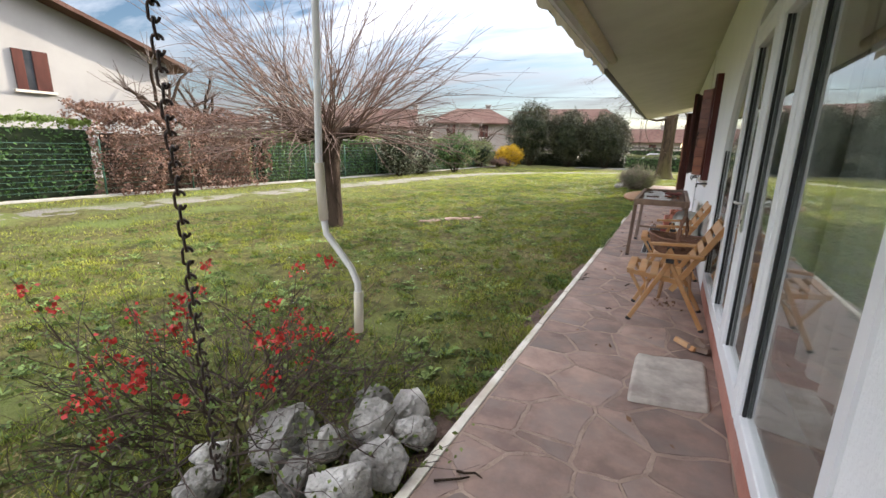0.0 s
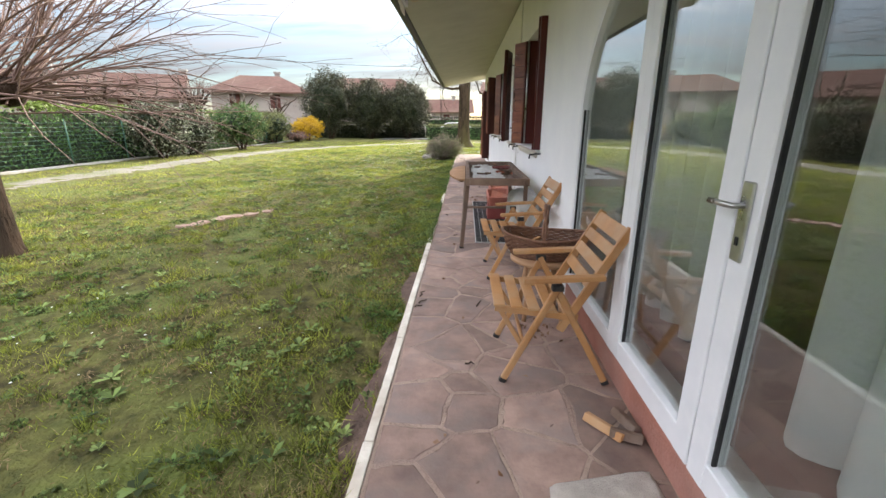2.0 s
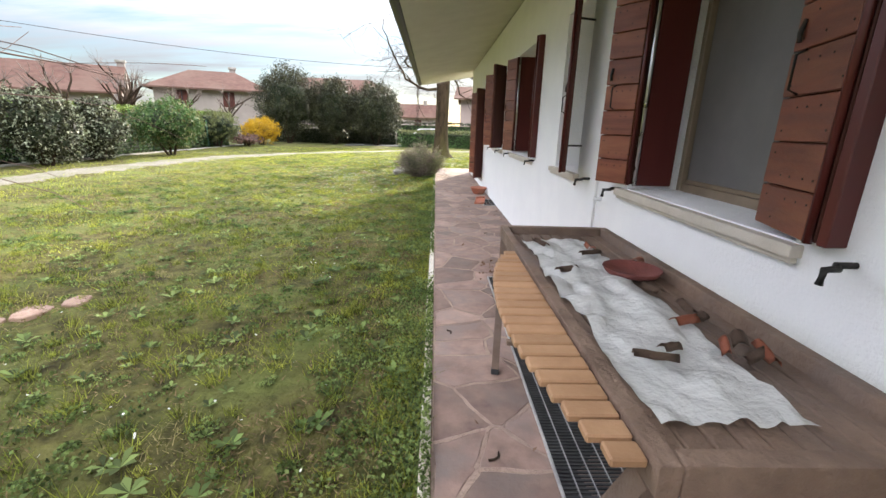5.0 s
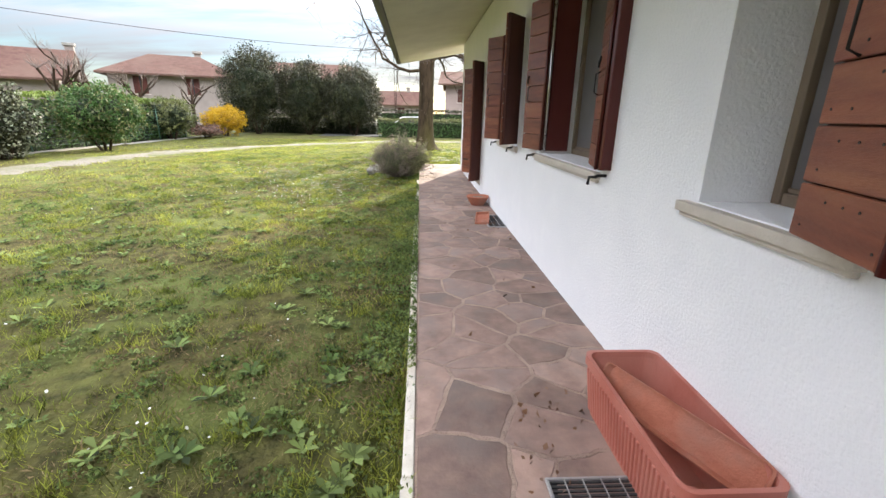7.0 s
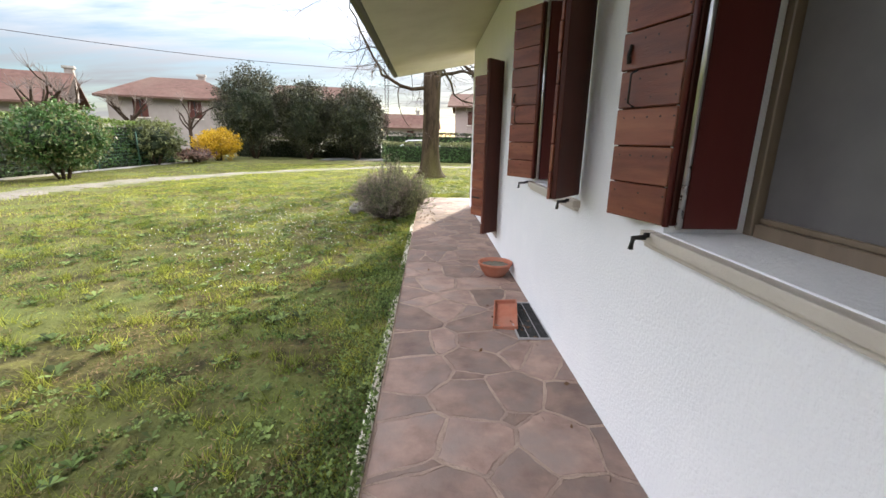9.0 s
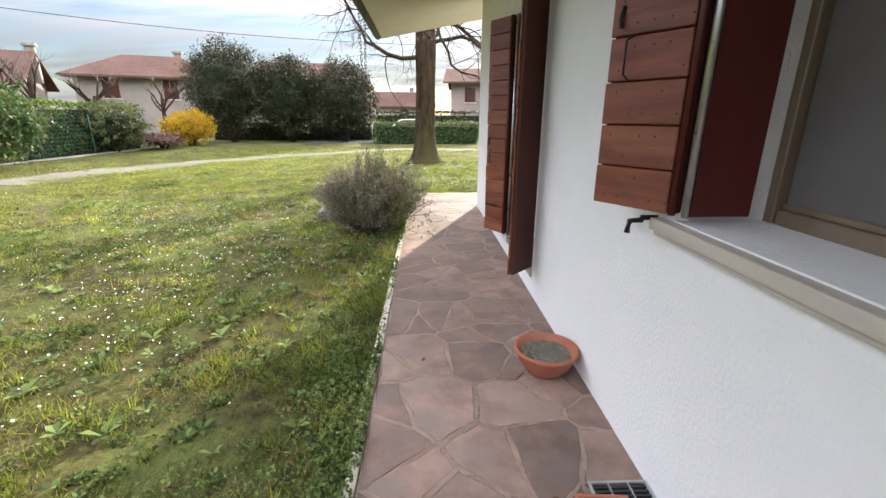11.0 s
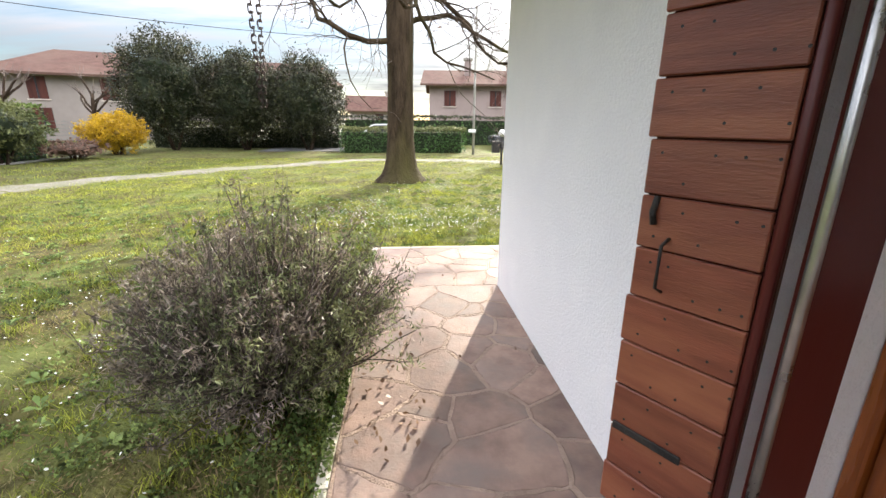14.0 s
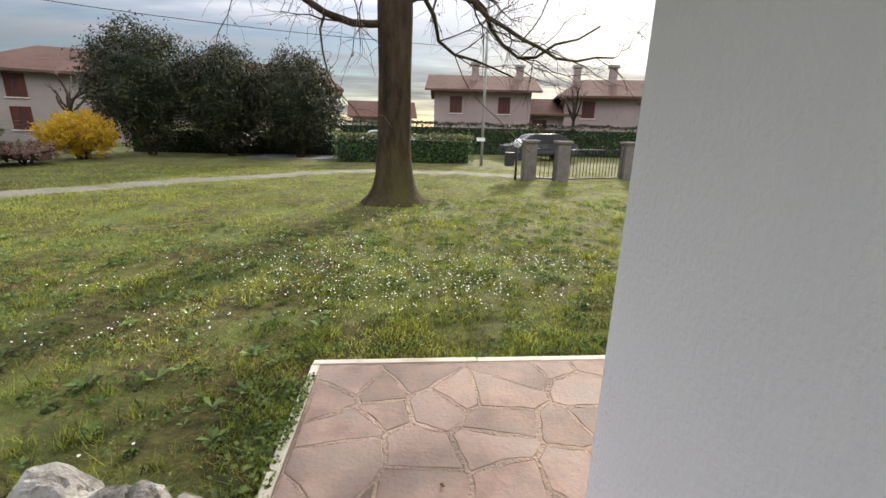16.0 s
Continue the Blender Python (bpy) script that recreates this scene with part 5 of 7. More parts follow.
def lavender():
    """A woody bush whose stems end in dense upright tufts, taller in some places than in others."""
    r = np.random.default_rng(5)
    th = thing("lavender_bush", "tall bushy grey-green lavender beside the paving corner", "shrub", pose(-1.29, 19.46, -0.06))
    verts, faces, dry, green = [], [], [], []
    for k in range(600):
        a, q = r.uniform(0, 2 * math.pi), math.sqrt(r.uniform(0, 1))
        lump = 1 + 0.30 * noise.noise((math.cos(a) * 1.6 * q, math.sin(a) * 1.6 * q, 3.3)) + 0.22 * noise.noise((math.cos(a) * 4 * q, math.sin(a) * 4 * q, 8.1))
        d = np.array((math.cos(a) * q * 0.92, math.sin(a) * q * (0.8 if math.sin(a) > 0 else 0.98), 1.05 - 0.50 * q))
        L = (1.16 - 0.36 * q) * lump * r.uniform(0.72, 1.0)
        b = limb((math.cos(a) * 0.15 * q, math.sin(a) * 0.15 * q, 0), d, L, 0.008, 0.0025, 7, 0.15, -0.05, r)
        grow(None, b, verts, faces, 4)
        into = green if noise.noise((math.cos(a) * 2.2 * q + 5, math.sin(a) * 2.2 * q, 1.0)) + 0.25 * math.cos(a) > 0.02 else dry
        for i in range(3, 8):
            p = b[i][0]
            into.append(p + r.normal(size=(7 if i > 5 else 4, 3)) * (0.020 if i > 4 else 0.032))
        if r.random() < 0.16:                     # bare flower stalks
            e = limb(b[-1][0], d + np.array((0, 0, 0.7)), r.uniform(0.12, 0.3), 0.002, 0.0014, 3, 0.06, 0, r)
            grow(None, e, verts, faces, 3)
    mesh_of("branchwork", verts, faces, M_TWIG_GREY, th)
    for name, pts, m in (("dry_foliage", dry, L_LAVENDER), ("green_foliage", green, L_LAVGREEN)):
        c = np.concatenate(pts)
        c = np.repeat(c, 3, axis=0) + r.normal(size=(len(c) * 3, 3)) * 0.012
        c = c[c[:, 2] > 0.05]
        leaves(name, c, 0.035, m, th, 0.2, 0.8, seed=len(name))


lavender()


def rock(x, y, z, s, seed, label, group):
    bm = bmesh.new()
    bmesh.ops.create_icosphere(bm, subdivisions=4, radius=1)
    for v in bm.verts:
        p = v.co.copy()
        k = 1 + 0.07 * noise.noise(p * 7.5 + Vector((seed, 2, 0))) + 0.34 * noise.noise(p * 1.1 + Vector((seed * 3.1, 0, 0))) + 0.12 * noise.noise(p * 3.1 + Vector((0, seed, 0)))
        # a few flat broken faces
        for q in range(5):
            d = Vector((math.sin(seed * 7 + q * 2.1), math.cos(seed * 5 + q * 1.7), math.sin(seed * 3 + q))).normalized()
            over = p.dot(d) * k - 0.74
            if over > 0:
                p -= d * over * 0.9 / k
        crack = abs(noise.noise(p * 2.3 + Vector((seed * 1.7, 4, seed))))
        k -= 0.16 * max(0.0, 1 - crack / 0.07)
        v.co = Vector((p.x * s[0], p.y * s[1], p.z * s[2])) * k
    for f in bm.faces:
        f.smooth = False
    ob = tagged(part("rock", bm, M_ROCK), label, "rock", group)
    ob.matrix_basis = pose(x, y, z, 0, 0, seed * 47)


for k, (x, y, s) in enumerate(((-1.00, 2.46, 0.13), (-1.14, 2.62, 0.15), (-1.20, 2.38, 0.19), (-1.02, 2.20, 0.17), (-1.33, 2.16, 0.13), (-1.52, 2.08, 0.22), (-1.30, 1.95, 0.12), (-1.08, 1.98, 0.16), (-1.75, 1.86, 0.10), (-1.62, 1.72, 0.12), (-1.36, 2.56, 0.14), (-1.24, 1.72, 0.15), (-0.99, 1.76, 0.12))):
    rock(x, y, 0.0 + s * 0.25, (s * 0.85, s * 0.72, s * 0.7), k + 1, "pale grey limestone rock edging the flower bed", "rocks round the flower bed")
for k, (x, y, s) in enumerate(((-1.55, 20.86, 0.18), (-1.29, 20.84, 0.15), (-1.07, 20.79, 0.155), (-0.99, 20.66, 0.10), (-0.98, 20.50, 0.09), (-1.30, 20.45, 0.16), (-1.09, 20.38, 0.13), (-1.50, 20.58, 0.15), (-1.78, 20.70, 0.14), (-1.20, 20.62, 0.12), (-1.0, 20.12, 0.11), (-1.95, 20.35, 0.15), (-2.05, 19.95, 0.13))):
    rock(x, y, -0.05 + s * 0.55, (s, s * 0.82, s * 0.85), k + 31, "pale limestone rock round the lavender", "rocks round the lavender")


def bare_tree(name, label, cx, cy, bark, twig, build):
    th = thing(name, label, "tree", pose(cx, cy, float(lawn_z(cx, cy)) - 0.03))
    tv, tf, bv, bf, wv, wf = [], [], [], [], [], []
    build(tv, tf, bv, bf, wv, wf)
    mesh_of("trunk", tv, tf, bark, th, True)
    mesh_of("branchwork", bv, bf, bark, th, True)
    mesh_of("crown", wv, wf, twig, th)
    return th


def pollard(tv, tf, bv, bf, wv, wf):
    r = np.random.default_rng(3)
    body = [(np.array((0, 0, -0.05)), 0.21), (np.array((0.0, 0, 0.12)), 0.165), (np.array((-0.02, 0.0, 0.7)), 0.15), (np.array((-0.06, 0.02, 1.25)), 0.16), (np.array((-0.10, 0.02, 1.5)), 0.21), (np.array((-0.12, 0.02, 1.72)), 0.31), (np.array((-0.12, 0.02, 1.95)), 0.22), (np.array((-0.12, 0.02, 2.05)), 0.05)]
    grow(None, body, tv, tf, 14)
    for k in range(9):
        a = 2 * math.pi * k / 9 + r.normal() * 0.2
        d = np.array((math.cos(a), math.sin(a), 0.45 + 0.3 * r.random()))
        st = limb(np.array((-0.12, 0.02, 1.62)) + d * 0.1, d, r.uniform(0.28, 0.52), 0.11, 0.075, 4, 0.2, -0.01, r)
        grow(None, st, bv, bf, 8)
        head = st[-1][0]
        grow(None, [(head - d * 0.06, 0.08), (head, 0.115), (head + d * 0.09, 0.09), (head + d * 0.13, 0.03)], bv, bf, 8)
        for q in range(26):
            b = a + r.normal() * 0.75
            up = r.uniform(-0.1, 1.5)
            d2 = np.array((math.cos(b), math.sin(b), up))
            L = r.uniform(1.8, 3.4)
            w = limb(head + r.normal(size=3) * 0.06, d2, L, r.uniform(0.009, 0.017), 0.003, 9, 0.075, 0.028 if up < 0.8 else 0.008, r)
            grow(None, w, wv, wf, 4)
            for s in range(6):
                i = r.integers(3, 9)
                p, rr = w[i]
                prev = w[i][0] - w[i - 1][0]
                d3 = prev / np.linalg.norm(prev) + r.normal(size=3) * 0.45
                grow(None, limb(p, d3, L * r.uniform(0.15, 0.4), rr * 0.7, 0.002, 4, 0.1, 0.01, r), wv, wf, 3)


bare_tree("pollard_tree", "bare pollarded tree with long whip-like shoots on the lawn", -5.74, 7.12, M_BARK, M_TWIG, pollard)


def big_tree(tv, tf, bv, bf, wv, wf):
    r = np.random.default_rng(8)
    body = [(np.array((0, 0, -0.1)), 0.66), (np.array((0, 0, 0.03)), 0.56), (np.array((0, 0, 0.12)), 0.45), (np.array((0, 0, 0.28)), 0.36), (np.array((0, 0, 0.5)), 0.31), (np.array((0, 0, 0.9)), 0.275), (np.array((0.02, 0, 2.0)), 0.255), (np.array((0.03, 0, 2.9)), 0.27), (np.array((0.03, 0, 4.2)), 0.24), (np.array((0.1, 0, 6.5)), 0.19), (np.array((0.05, 0, 9.5)), 0.10), (np.array((0.0, 0, 12.0)), 0.03)]
    grow(None, body, tv, tf, 18)
    starts = [(2.75, 175, 4.6), (2.95, 25, 4.2), (3.25, 150, 4.6), (3.4, 320, 3.8), (3.8, 190, 5.0), (4.0, 350, 4.6), (4.2, 110, 4.6), (4.6, 250, 4.6), (5.0, 165, 5.0), (5.2, 15, 4.6), (5.8, 210, 4.4), (6.2, 300, 4.2), (6.6, 140, 4.2), (7.2, 40, 4.0), (7.8, 240, 3.6), (8.6, 120, 3.2), (9.4, 330, 2.8)]
    for z, deg, L in starts:
        a = radians(deg)
        d = np.array((math.cos(a), math.sin(a), 0.30))
        r0 = 0.026 + 0.0075 * L
        b = limb((0.05, 0, z), d, L, r0, 0.014, 12, 0.42, 0.0, r)
        grow(None, b, bv, bf, 7)
        for s in range(11):
            i = r.integers(2, 13)
            p, rr = b[i]
            d2 = np.array((math.cos(a), math.sin(a), 0.1)) + r.normal(size=3) * 0.7
            if p[2] < 2.3:
                continue
            c = limb(p, d2, r.uniform(0.9, 2.2), max(rr * 0.4, 0.009), 0.004, 6, 0.24, 0.02, r)
            grow(None, c, bv, bf, 5)
            for q in range(11):
                j = r.integers(1, 7)
                p2, r2 = c[j]
                e = limb(p2, d2 + r.normal(size=3) * 0.9, r.uniform(0.3, 0.9), 0.0045, 0.002, 4, 0.25, 0.03, r)
                grow(None, e, wv, wf, 3)


tree = bare_tree("plane_tree", "large bare tree with mossy trunk and drooping limbs", -0.58, 28.2, M_BARK_MOSS, M_TWIG_GREY, big_tree)


def hanging_pods():
    """Dry seed tufts left on the drooping twigs."""
    r = np.random.default_rng(12)
    tw = [o for o in tree.children if o.name.startswith("crown")][0]
    n = len(tw.data.vertices)
    co = np.empty(n * 3, dtype=np.float32)
    tw.data.vertices.foreach_get("co", co)
    co = co.reshape(-1, 3)
    c = co[r.integers(0, n, 1500)]
    leaves("dry_foliage", c - np.array((0, 0, 0.02)), 0.05, L_DEAD, tree, 0.4, seed=4)


tree.scale = (1.2, 1.2, 1.2)
hanging_pods()


def blob_points(n, rx, ry, rz, seed, lump=0.28, shell=0.35):
    """Leaf places on a lumpy, gappy crown."""
    r = np.random.default_rng(seed)
    u = unit(n, r)
    k = np.array([1 + lump * noise.noise(Vector(v) * 1.7 + Vector((seed, 0, 0))) + lump * 0.8 * noise.noise(Vector(v) * 4.2 + Vector((0, seed, 0))) for v in u])
    rad = k * (1 - shell * r.random(n) ** 2)
    return u * rad[:, None] * np.array((rx, ry, rz))


def sprig_points(n, rx, ry, rz, seed, lump):
    """Leaf places along many short upright sprigs that stand out of a lumpy crown."""
    r = np.random.default_rng(seed)
    m = max(60, n // 14)
    u = unit(m, r)
    k = np.array([1 + lump * noise.noise(Vector(v) * 1.7 + Vector((seed, 0, 0))) + lump * 0.8 * noise.noise(Vector(v) * 4.2 + Vector((0, seed, 0))) for v in u])
    foot = u * (k * r.uniform(0.66, 0.92, m))[:, None] * np.array((rx, ry, rz))
    way = u * 0.55 + np.array((0, 0, 0.6)) + r.normal(size=(m, 3)) * 0.38
    way *= (0.21 * (rx + rz) / 2 * r.uniform(0.45, 1.35, m) / np.linalg.norm(way, axis=1))[:, None]
    i = r.integers(0, m, n)
    return foot[i] + way[i] * r.random((n, 1)) + r.normal(size=(n, 3)) * 0.022 * (rx + rz)


def leafy(name, label, cx, cy, rx, ry, h, n, size, material, seed, trunk=0.0, core=M_HEDGECORE, lump=0.28, second=None, category="shrub"):
    """An evergreen shrub: short stems, a solid core darkened for the shade inside, and many small leaves."""
    z = float(lawn_z(cx, cy))
    th = thing(name, label, category, pose(cx, cy, z))
    rz = (h - trunk) / 2
    mid = trunk + rz
    verts, faces = [], []
    r = np.random.default_rng(seed)
    for k in range(5):
        a = 2 * math.pi * k / 5
        grow(None, limb((0.1 * math.cos(a), 0.1 * math.sin(a), -0.05), (0.4 * math.cos(a), 0.4 * math.sin(a), 1), mid, 0.05, 0.03, 4, 0.1, 0, r), verts, faces, 6)
    mesh_of("branchwork", verts, faces, M_BARK, th)
    # solid filler body, coloured darker than the leaves for the shade within
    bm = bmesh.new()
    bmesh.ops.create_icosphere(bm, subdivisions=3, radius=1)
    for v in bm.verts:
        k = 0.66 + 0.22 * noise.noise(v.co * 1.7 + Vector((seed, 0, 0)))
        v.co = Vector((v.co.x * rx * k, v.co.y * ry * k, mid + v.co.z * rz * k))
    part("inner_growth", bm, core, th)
    p = sprig_points(n, rx, ry, rz, seed, lump)
    p[:, 2] += mid
    p = p[p[:, 2] > 0.03]
    leaves("crown", p, size, material, th, 0.42, 0.4, seed=seed)
    if second:
        q = blob_points(int(n * 0.2), rx * 1.03, ry * 1.03, rz * 1.03, seed, lump, 0.12)
        q[:, 2] += mid
        q = q[q[:, 2] > 0.1]
        leaves("light_leaves", q, size, second, th, 0.5, seed=seed + 1)
    return th


# three tall dark evergreens
for k, (x, y, rr, h) in enumerate(((-12.4, 41.4, 2.35, 5.9), (-8.9, 41.8, 2.0, 5.1), (-5.6, 41.6, 2.1, 4.8))):
    leafy("evergreen_tree", "tall dark evergreen with dense small leaves", x, y, rr, rr, h, 24000, 0.125, L_DARK, 50 + k, 0.15, lump=0.24, category="tree")
leafy("forsythia", "forsythia shrub in bright yellow blossom", -13.4, 38.3, 1.35, 1.3, 1.8, 11000, 0.10, L_YELLOW, 61, 0.1, core=mat("forsythia_inside", (0.20, 0.13, 0.02), (0.28, 0.18, 0.03), 5, 1, 0), lump=0.22)
for k, (x, y, rr, h) in enumerate(((-13.0, 20.2, 1.05, 2.35), (-13.2, 22.6, 0.85, 2.15))):
    leafy("variegated_shrub", "tall shrub with silvery variegated leaves by the hedge", x, y, rr, rr * 1.1, h, 7500, 0.11, L_DARK, 70 + k, 0.05, second=L_PALE)
leafy("laurel_bush", "round dark green laurel bush on a short stem", -12.7, 26.2, 1.35, 1.35, 2.35, 7500, 0.12, L_LAUREL, 75, 0.3, second=L_OLIVE)
leafy("olive_shrub", "loose olive-green shrub by the hedge", -14.0, 33.2, 1.3, 1.6, 2.2, 5000, 0.12, L_OLIVE, 77, 0.1)
leafy("low_shrub", "low brown-leaved shrub at the hedge's foot", -13.2, 35.4, 0.9, 1.5, 0.75, 2200, 0.09, L_BEECH, 79, 0.02, core=M_HEDGECORE_BROWN)


def hedge(name, label, p, q, w, h, n, size, material, seed, core=M_HEDGECORE, top=None, lump=0.12):
    """A clipped hedge from p to q with an uneven leafy face."""
    p, q = np.array(p, float), np.array(q, float)
    L = np.linalg.norm(q - p)
    ang = math.degrees(math.atan2(q[1] - p[1], q[0] - p[0]))
    c = (p + q) / 2
    th = thing(name, label, "hedge", pose(c[0], c[1], float(lawn_z(c[0], c[1])) - 0.02, 0, 0, ang))
    # solid filler box whose dark colour gives the shade between the leaves
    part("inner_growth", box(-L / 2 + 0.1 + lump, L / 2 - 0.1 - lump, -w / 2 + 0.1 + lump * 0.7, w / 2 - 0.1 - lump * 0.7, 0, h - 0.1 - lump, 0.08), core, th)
    r = np.random.default_rng(seed)
    x = r.uniform(-L / 2, L / 2, n)
    side = r.random(n)
    y = np.where(side < 0.36, -w / 2, np.where(side < 0.6, w / 2, r.uniform(-w / 2, w / 2, n)))
    z = np.where(side < 0.6, r.uniform(0.03, h, n), h)
    bump = np.array([noise.noise((a * 0.9 + seed, b * 1.3, c2 * 1.3)) + 0.6 * noise.noise((a * 2.7, b * 2.7 + seed, c2 * 2.7)) for a, b, c2 in zip(x, y, z)]) * lump
    y = y + np.sign(y) * bump * (side < 0.6) + r.normal(size=n) * 0.05
    z = z + np.where(side >= 0.6, bump, 0) + r.normal(size=n) * 0.03
    pts = np.stack([x, y, np.maximum(z, 0.02)], 1)
    if top is None:
        leaves("foliage", pts, size, material, th, 0.55, seed=seed)
    else:
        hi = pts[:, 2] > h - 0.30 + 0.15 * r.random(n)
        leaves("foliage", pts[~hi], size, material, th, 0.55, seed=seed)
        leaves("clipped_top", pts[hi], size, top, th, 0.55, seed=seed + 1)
    return th


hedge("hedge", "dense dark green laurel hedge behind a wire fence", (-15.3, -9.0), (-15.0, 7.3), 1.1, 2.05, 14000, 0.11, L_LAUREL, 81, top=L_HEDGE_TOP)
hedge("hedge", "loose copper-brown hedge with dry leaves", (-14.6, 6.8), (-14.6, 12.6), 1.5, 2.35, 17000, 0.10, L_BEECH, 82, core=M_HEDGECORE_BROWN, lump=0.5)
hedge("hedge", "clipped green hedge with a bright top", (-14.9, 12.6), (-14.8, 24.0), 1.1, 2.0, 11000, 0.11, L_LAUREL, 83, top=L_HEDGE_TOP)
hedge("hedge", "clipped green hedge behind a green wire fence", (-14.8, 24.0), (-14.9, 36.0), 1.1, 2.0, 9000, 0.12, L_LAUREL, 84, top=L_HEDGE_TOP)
hedge("hedge", "low hedge along the garden's end", (-15.0, 44.3), (-4.0, 44.0), 1.0, 1.4, 6000, 0.14, L_DARK, 85, top=L_OLIVE)
hedge("hedge", "low clipped hedge along the road", (-3.6, 39.4), (2.6, 39.1), 0.9, 1.22, 6500, 0.10, L_LAUREL, 86, top=L_OLIVE)
hedge("hedge", "long clipped hedge across the road", (-6.0, 48.0), (34.0, 45.0), 1.0, 1.85, 14000, 0.16, L_LAUREL, 87, top=L_DARK)


def fence():
    f = thing("wire_fence", "green wire garden fence on thin posts before the hedge", "fence")
    r = random.Random(2)
    for y in np.arange(-8, 37, 2.5):
        part("post", tube([(-13.98, y, -0.15), (-13.98, y, 1.45)], 0.024, 6), M_GREEN_WIRE, f)
    for z in np.arange(0.1, 1.45, 0.135):
        part("wire", tube([(-13.99, -9, z), (-13.99, 36.5, z)], 0.006, 3, caps=False), M_GREEN_WIRE, f)
    part("footing", box(-14.1, -13.9, -9, 37, -0.2, -0.06, 0.02), M_CONCRETE, f, "low concrete footing")


fence()

# ---- beyond the garden ----


def gable_house(label, cx, cy, rz, w, d, eave, ridge, wall, windows, chimneys=(), hip=0.0):
    """A house with overhanging pitched roof; w along x, ridge along x. windows: (x, z, w, h) on the face -y; the same on the end faces."""
    h = thing("house", label, "house", pose(cx, cy, -0.15, 0, 0, rz))
    bm = box(-w / 2, w / 2, -d / 2, d / 2, 0, eave)
    prism([(-d / 2, eave), (d / 2, eave), (0, ridge - 0.12)], -w / 2 + hip, w / 2 - hip, "x", bm)
    part("wall", bm, wall, h)
    o, s = 0.75, (ridge - eave) / (d / 2)
    bm = bmesh.new()
    ex, ey, ez = w / 2 + o, d / 2 + o, ridge + 0.1 - s * (d / 2 + o)
    rx, rz = ex - hip * 1.6, ridge + 0.1
    up = [bm.verts.new(c) for c in ((-ex, -ey, ez), (ex, -ey, ez), (ex, ey, ez), (-ex, ey, ez), (-rx, 0, rz), (rx, 0, rz))]
    lo = [bm.verts.new((v.co.x, v.co.y, v.co.z - 0.16)) for v in up]
    for q in ((0, 1, 5, 4), (2, 3, 4, 5), (1, 2, 5), (3, 0, 4)):
        if len(q) == 4 or hip:
            bm.faces.new([up[i] for i in q])
            bm.faces.new([lo[i] for i in q[::-1]])
    if not hip:
        for q in ((1, 5), (5, 2), (3, 4), (4, 0)):
            bm.faces.new((up[q[0]], up[q[1]], lo[q[1]], lo[q[0]]))
    else:
        for q in ((1, 2), (3, 0)):
            bm.faces.new((up[q[0]], up[q[1]], lo[q[1]], lo[q[0]]))
    for q in ((0, 1), (2, 3)):
        bm.faces.new((up[q[0]], up[q[1]], lo[q[1]], lo[q[0]]))
    bmesh.ops.recalc_face_normals(bm, faces=bm.faces[:])
    part("roof", bm, M_FARROOF, h)
    for face, x, z, ww, hh in windows:
        def place(a0, a1, d0, d1, z0, z1, bev=0.0):
            if face == "s":
                return box(a0, a1, -d / 2 - d1, -d / 2 - d0, z0, z1, bev)
            if face == "n":
                return box(a0, a1, d / 2 + d0, d / 2 + d1, z0, z1, bev)
            return box(w / 2 + d0, w / 2 + d1, a0, a1, z0, z1, bev) if face == "e" else box(-w / 2 - d1, -w / 2 - d0, a0, a1, z0, z1, bev)
        win = part("window", place(x - ww / 2, x + ww / 2, -0.05, 0.012, z - hh / 2, z + hh / 2), M_DARKGLASS, h)
        part("sill", place(x - ww / 2 - 0.1, x + ww / 2 + 0.1, 0.0, 0.1, z - hh / 2 - 0.08, z - hh / 2 - 0.01), M_SILL, win)
        for sx in (-1, 1):
            part("shutter", place(x + sx * ww * 0.27 - ww * 0.22, x + sx * ww * 0.27 + ww * 0.22, 0.014, 0.05, z - hh / 2, z + hh / 2) if ww < 1.4 else place(x + sx * ww / 2 - 0.04, x + sx * ww / 2 + 0.04, 0.014, 0.05, z - hh / 2, z + hh / 2), M_SHUTTER_BACK, win)
    for x, y, z in chimneys:
        c = part("chimney", box(x - 0.3, x + 0.3, y - 0.3, y + 0.3, eave, z), wall, h)
        part("cap", box(x - 0.42, x + 0.42, y - 0.42, y + 0.42, z, z + 0.22, 0.03), M_CONCRETE, c)
    return h


gable_house("large white neighbouring house with a shuttered window and deep eaves", -28.0, 5.7, 0, 14, 15.0, 5.0, 7.5, M_WHITEWALL, [])
gable_house("long two-storey house under a red tiled roof", -38.0, 47.0, 28, 15, 9, 4.0, 6.2, M_FARWALL, [("s", -4.5, 3.0, 1.2, 1.3), ("s", -1.0, 3.0, 2.2, 1.5), ("s", 3.0, 3.0, 1.2, 1.3), ("e", 0.0, 3.2, 1.0, 1.2)], ((7.9, 0.5, 6.7), (-3, 1.5, 6.7)))
gable_house("pale two-storey house under a hipped red roof", -25.5, 57.0, 22, 10, 9, 4.9, 6.7, M_FARWALL, [("s", -2.6, 3.7, 1.1, 1.5), ("s", 1.6, 3.7, 1.1, 1.5), ("s", -2.6, 1.6, 1.1, 1.5)], ((2.0, 1.0, 7.2),), 2.2)
gable_house("pale house under a red roof behind the evergreens", -13.5, 64.0, 10, 12, 9, 5.0, 7.0, M_FARWALL, [("s", -3.6, 4.4, 1.1, 1.4), ("s", 2.4, 4.4, 1.1, 1.4)], (), 1.5)
M_PINKWALL = mat("pinkish_render", (0.25, 0.195, 0.175), (0.31, 0.245, 0.225), 0.5, 0.9, 0.05, 20)
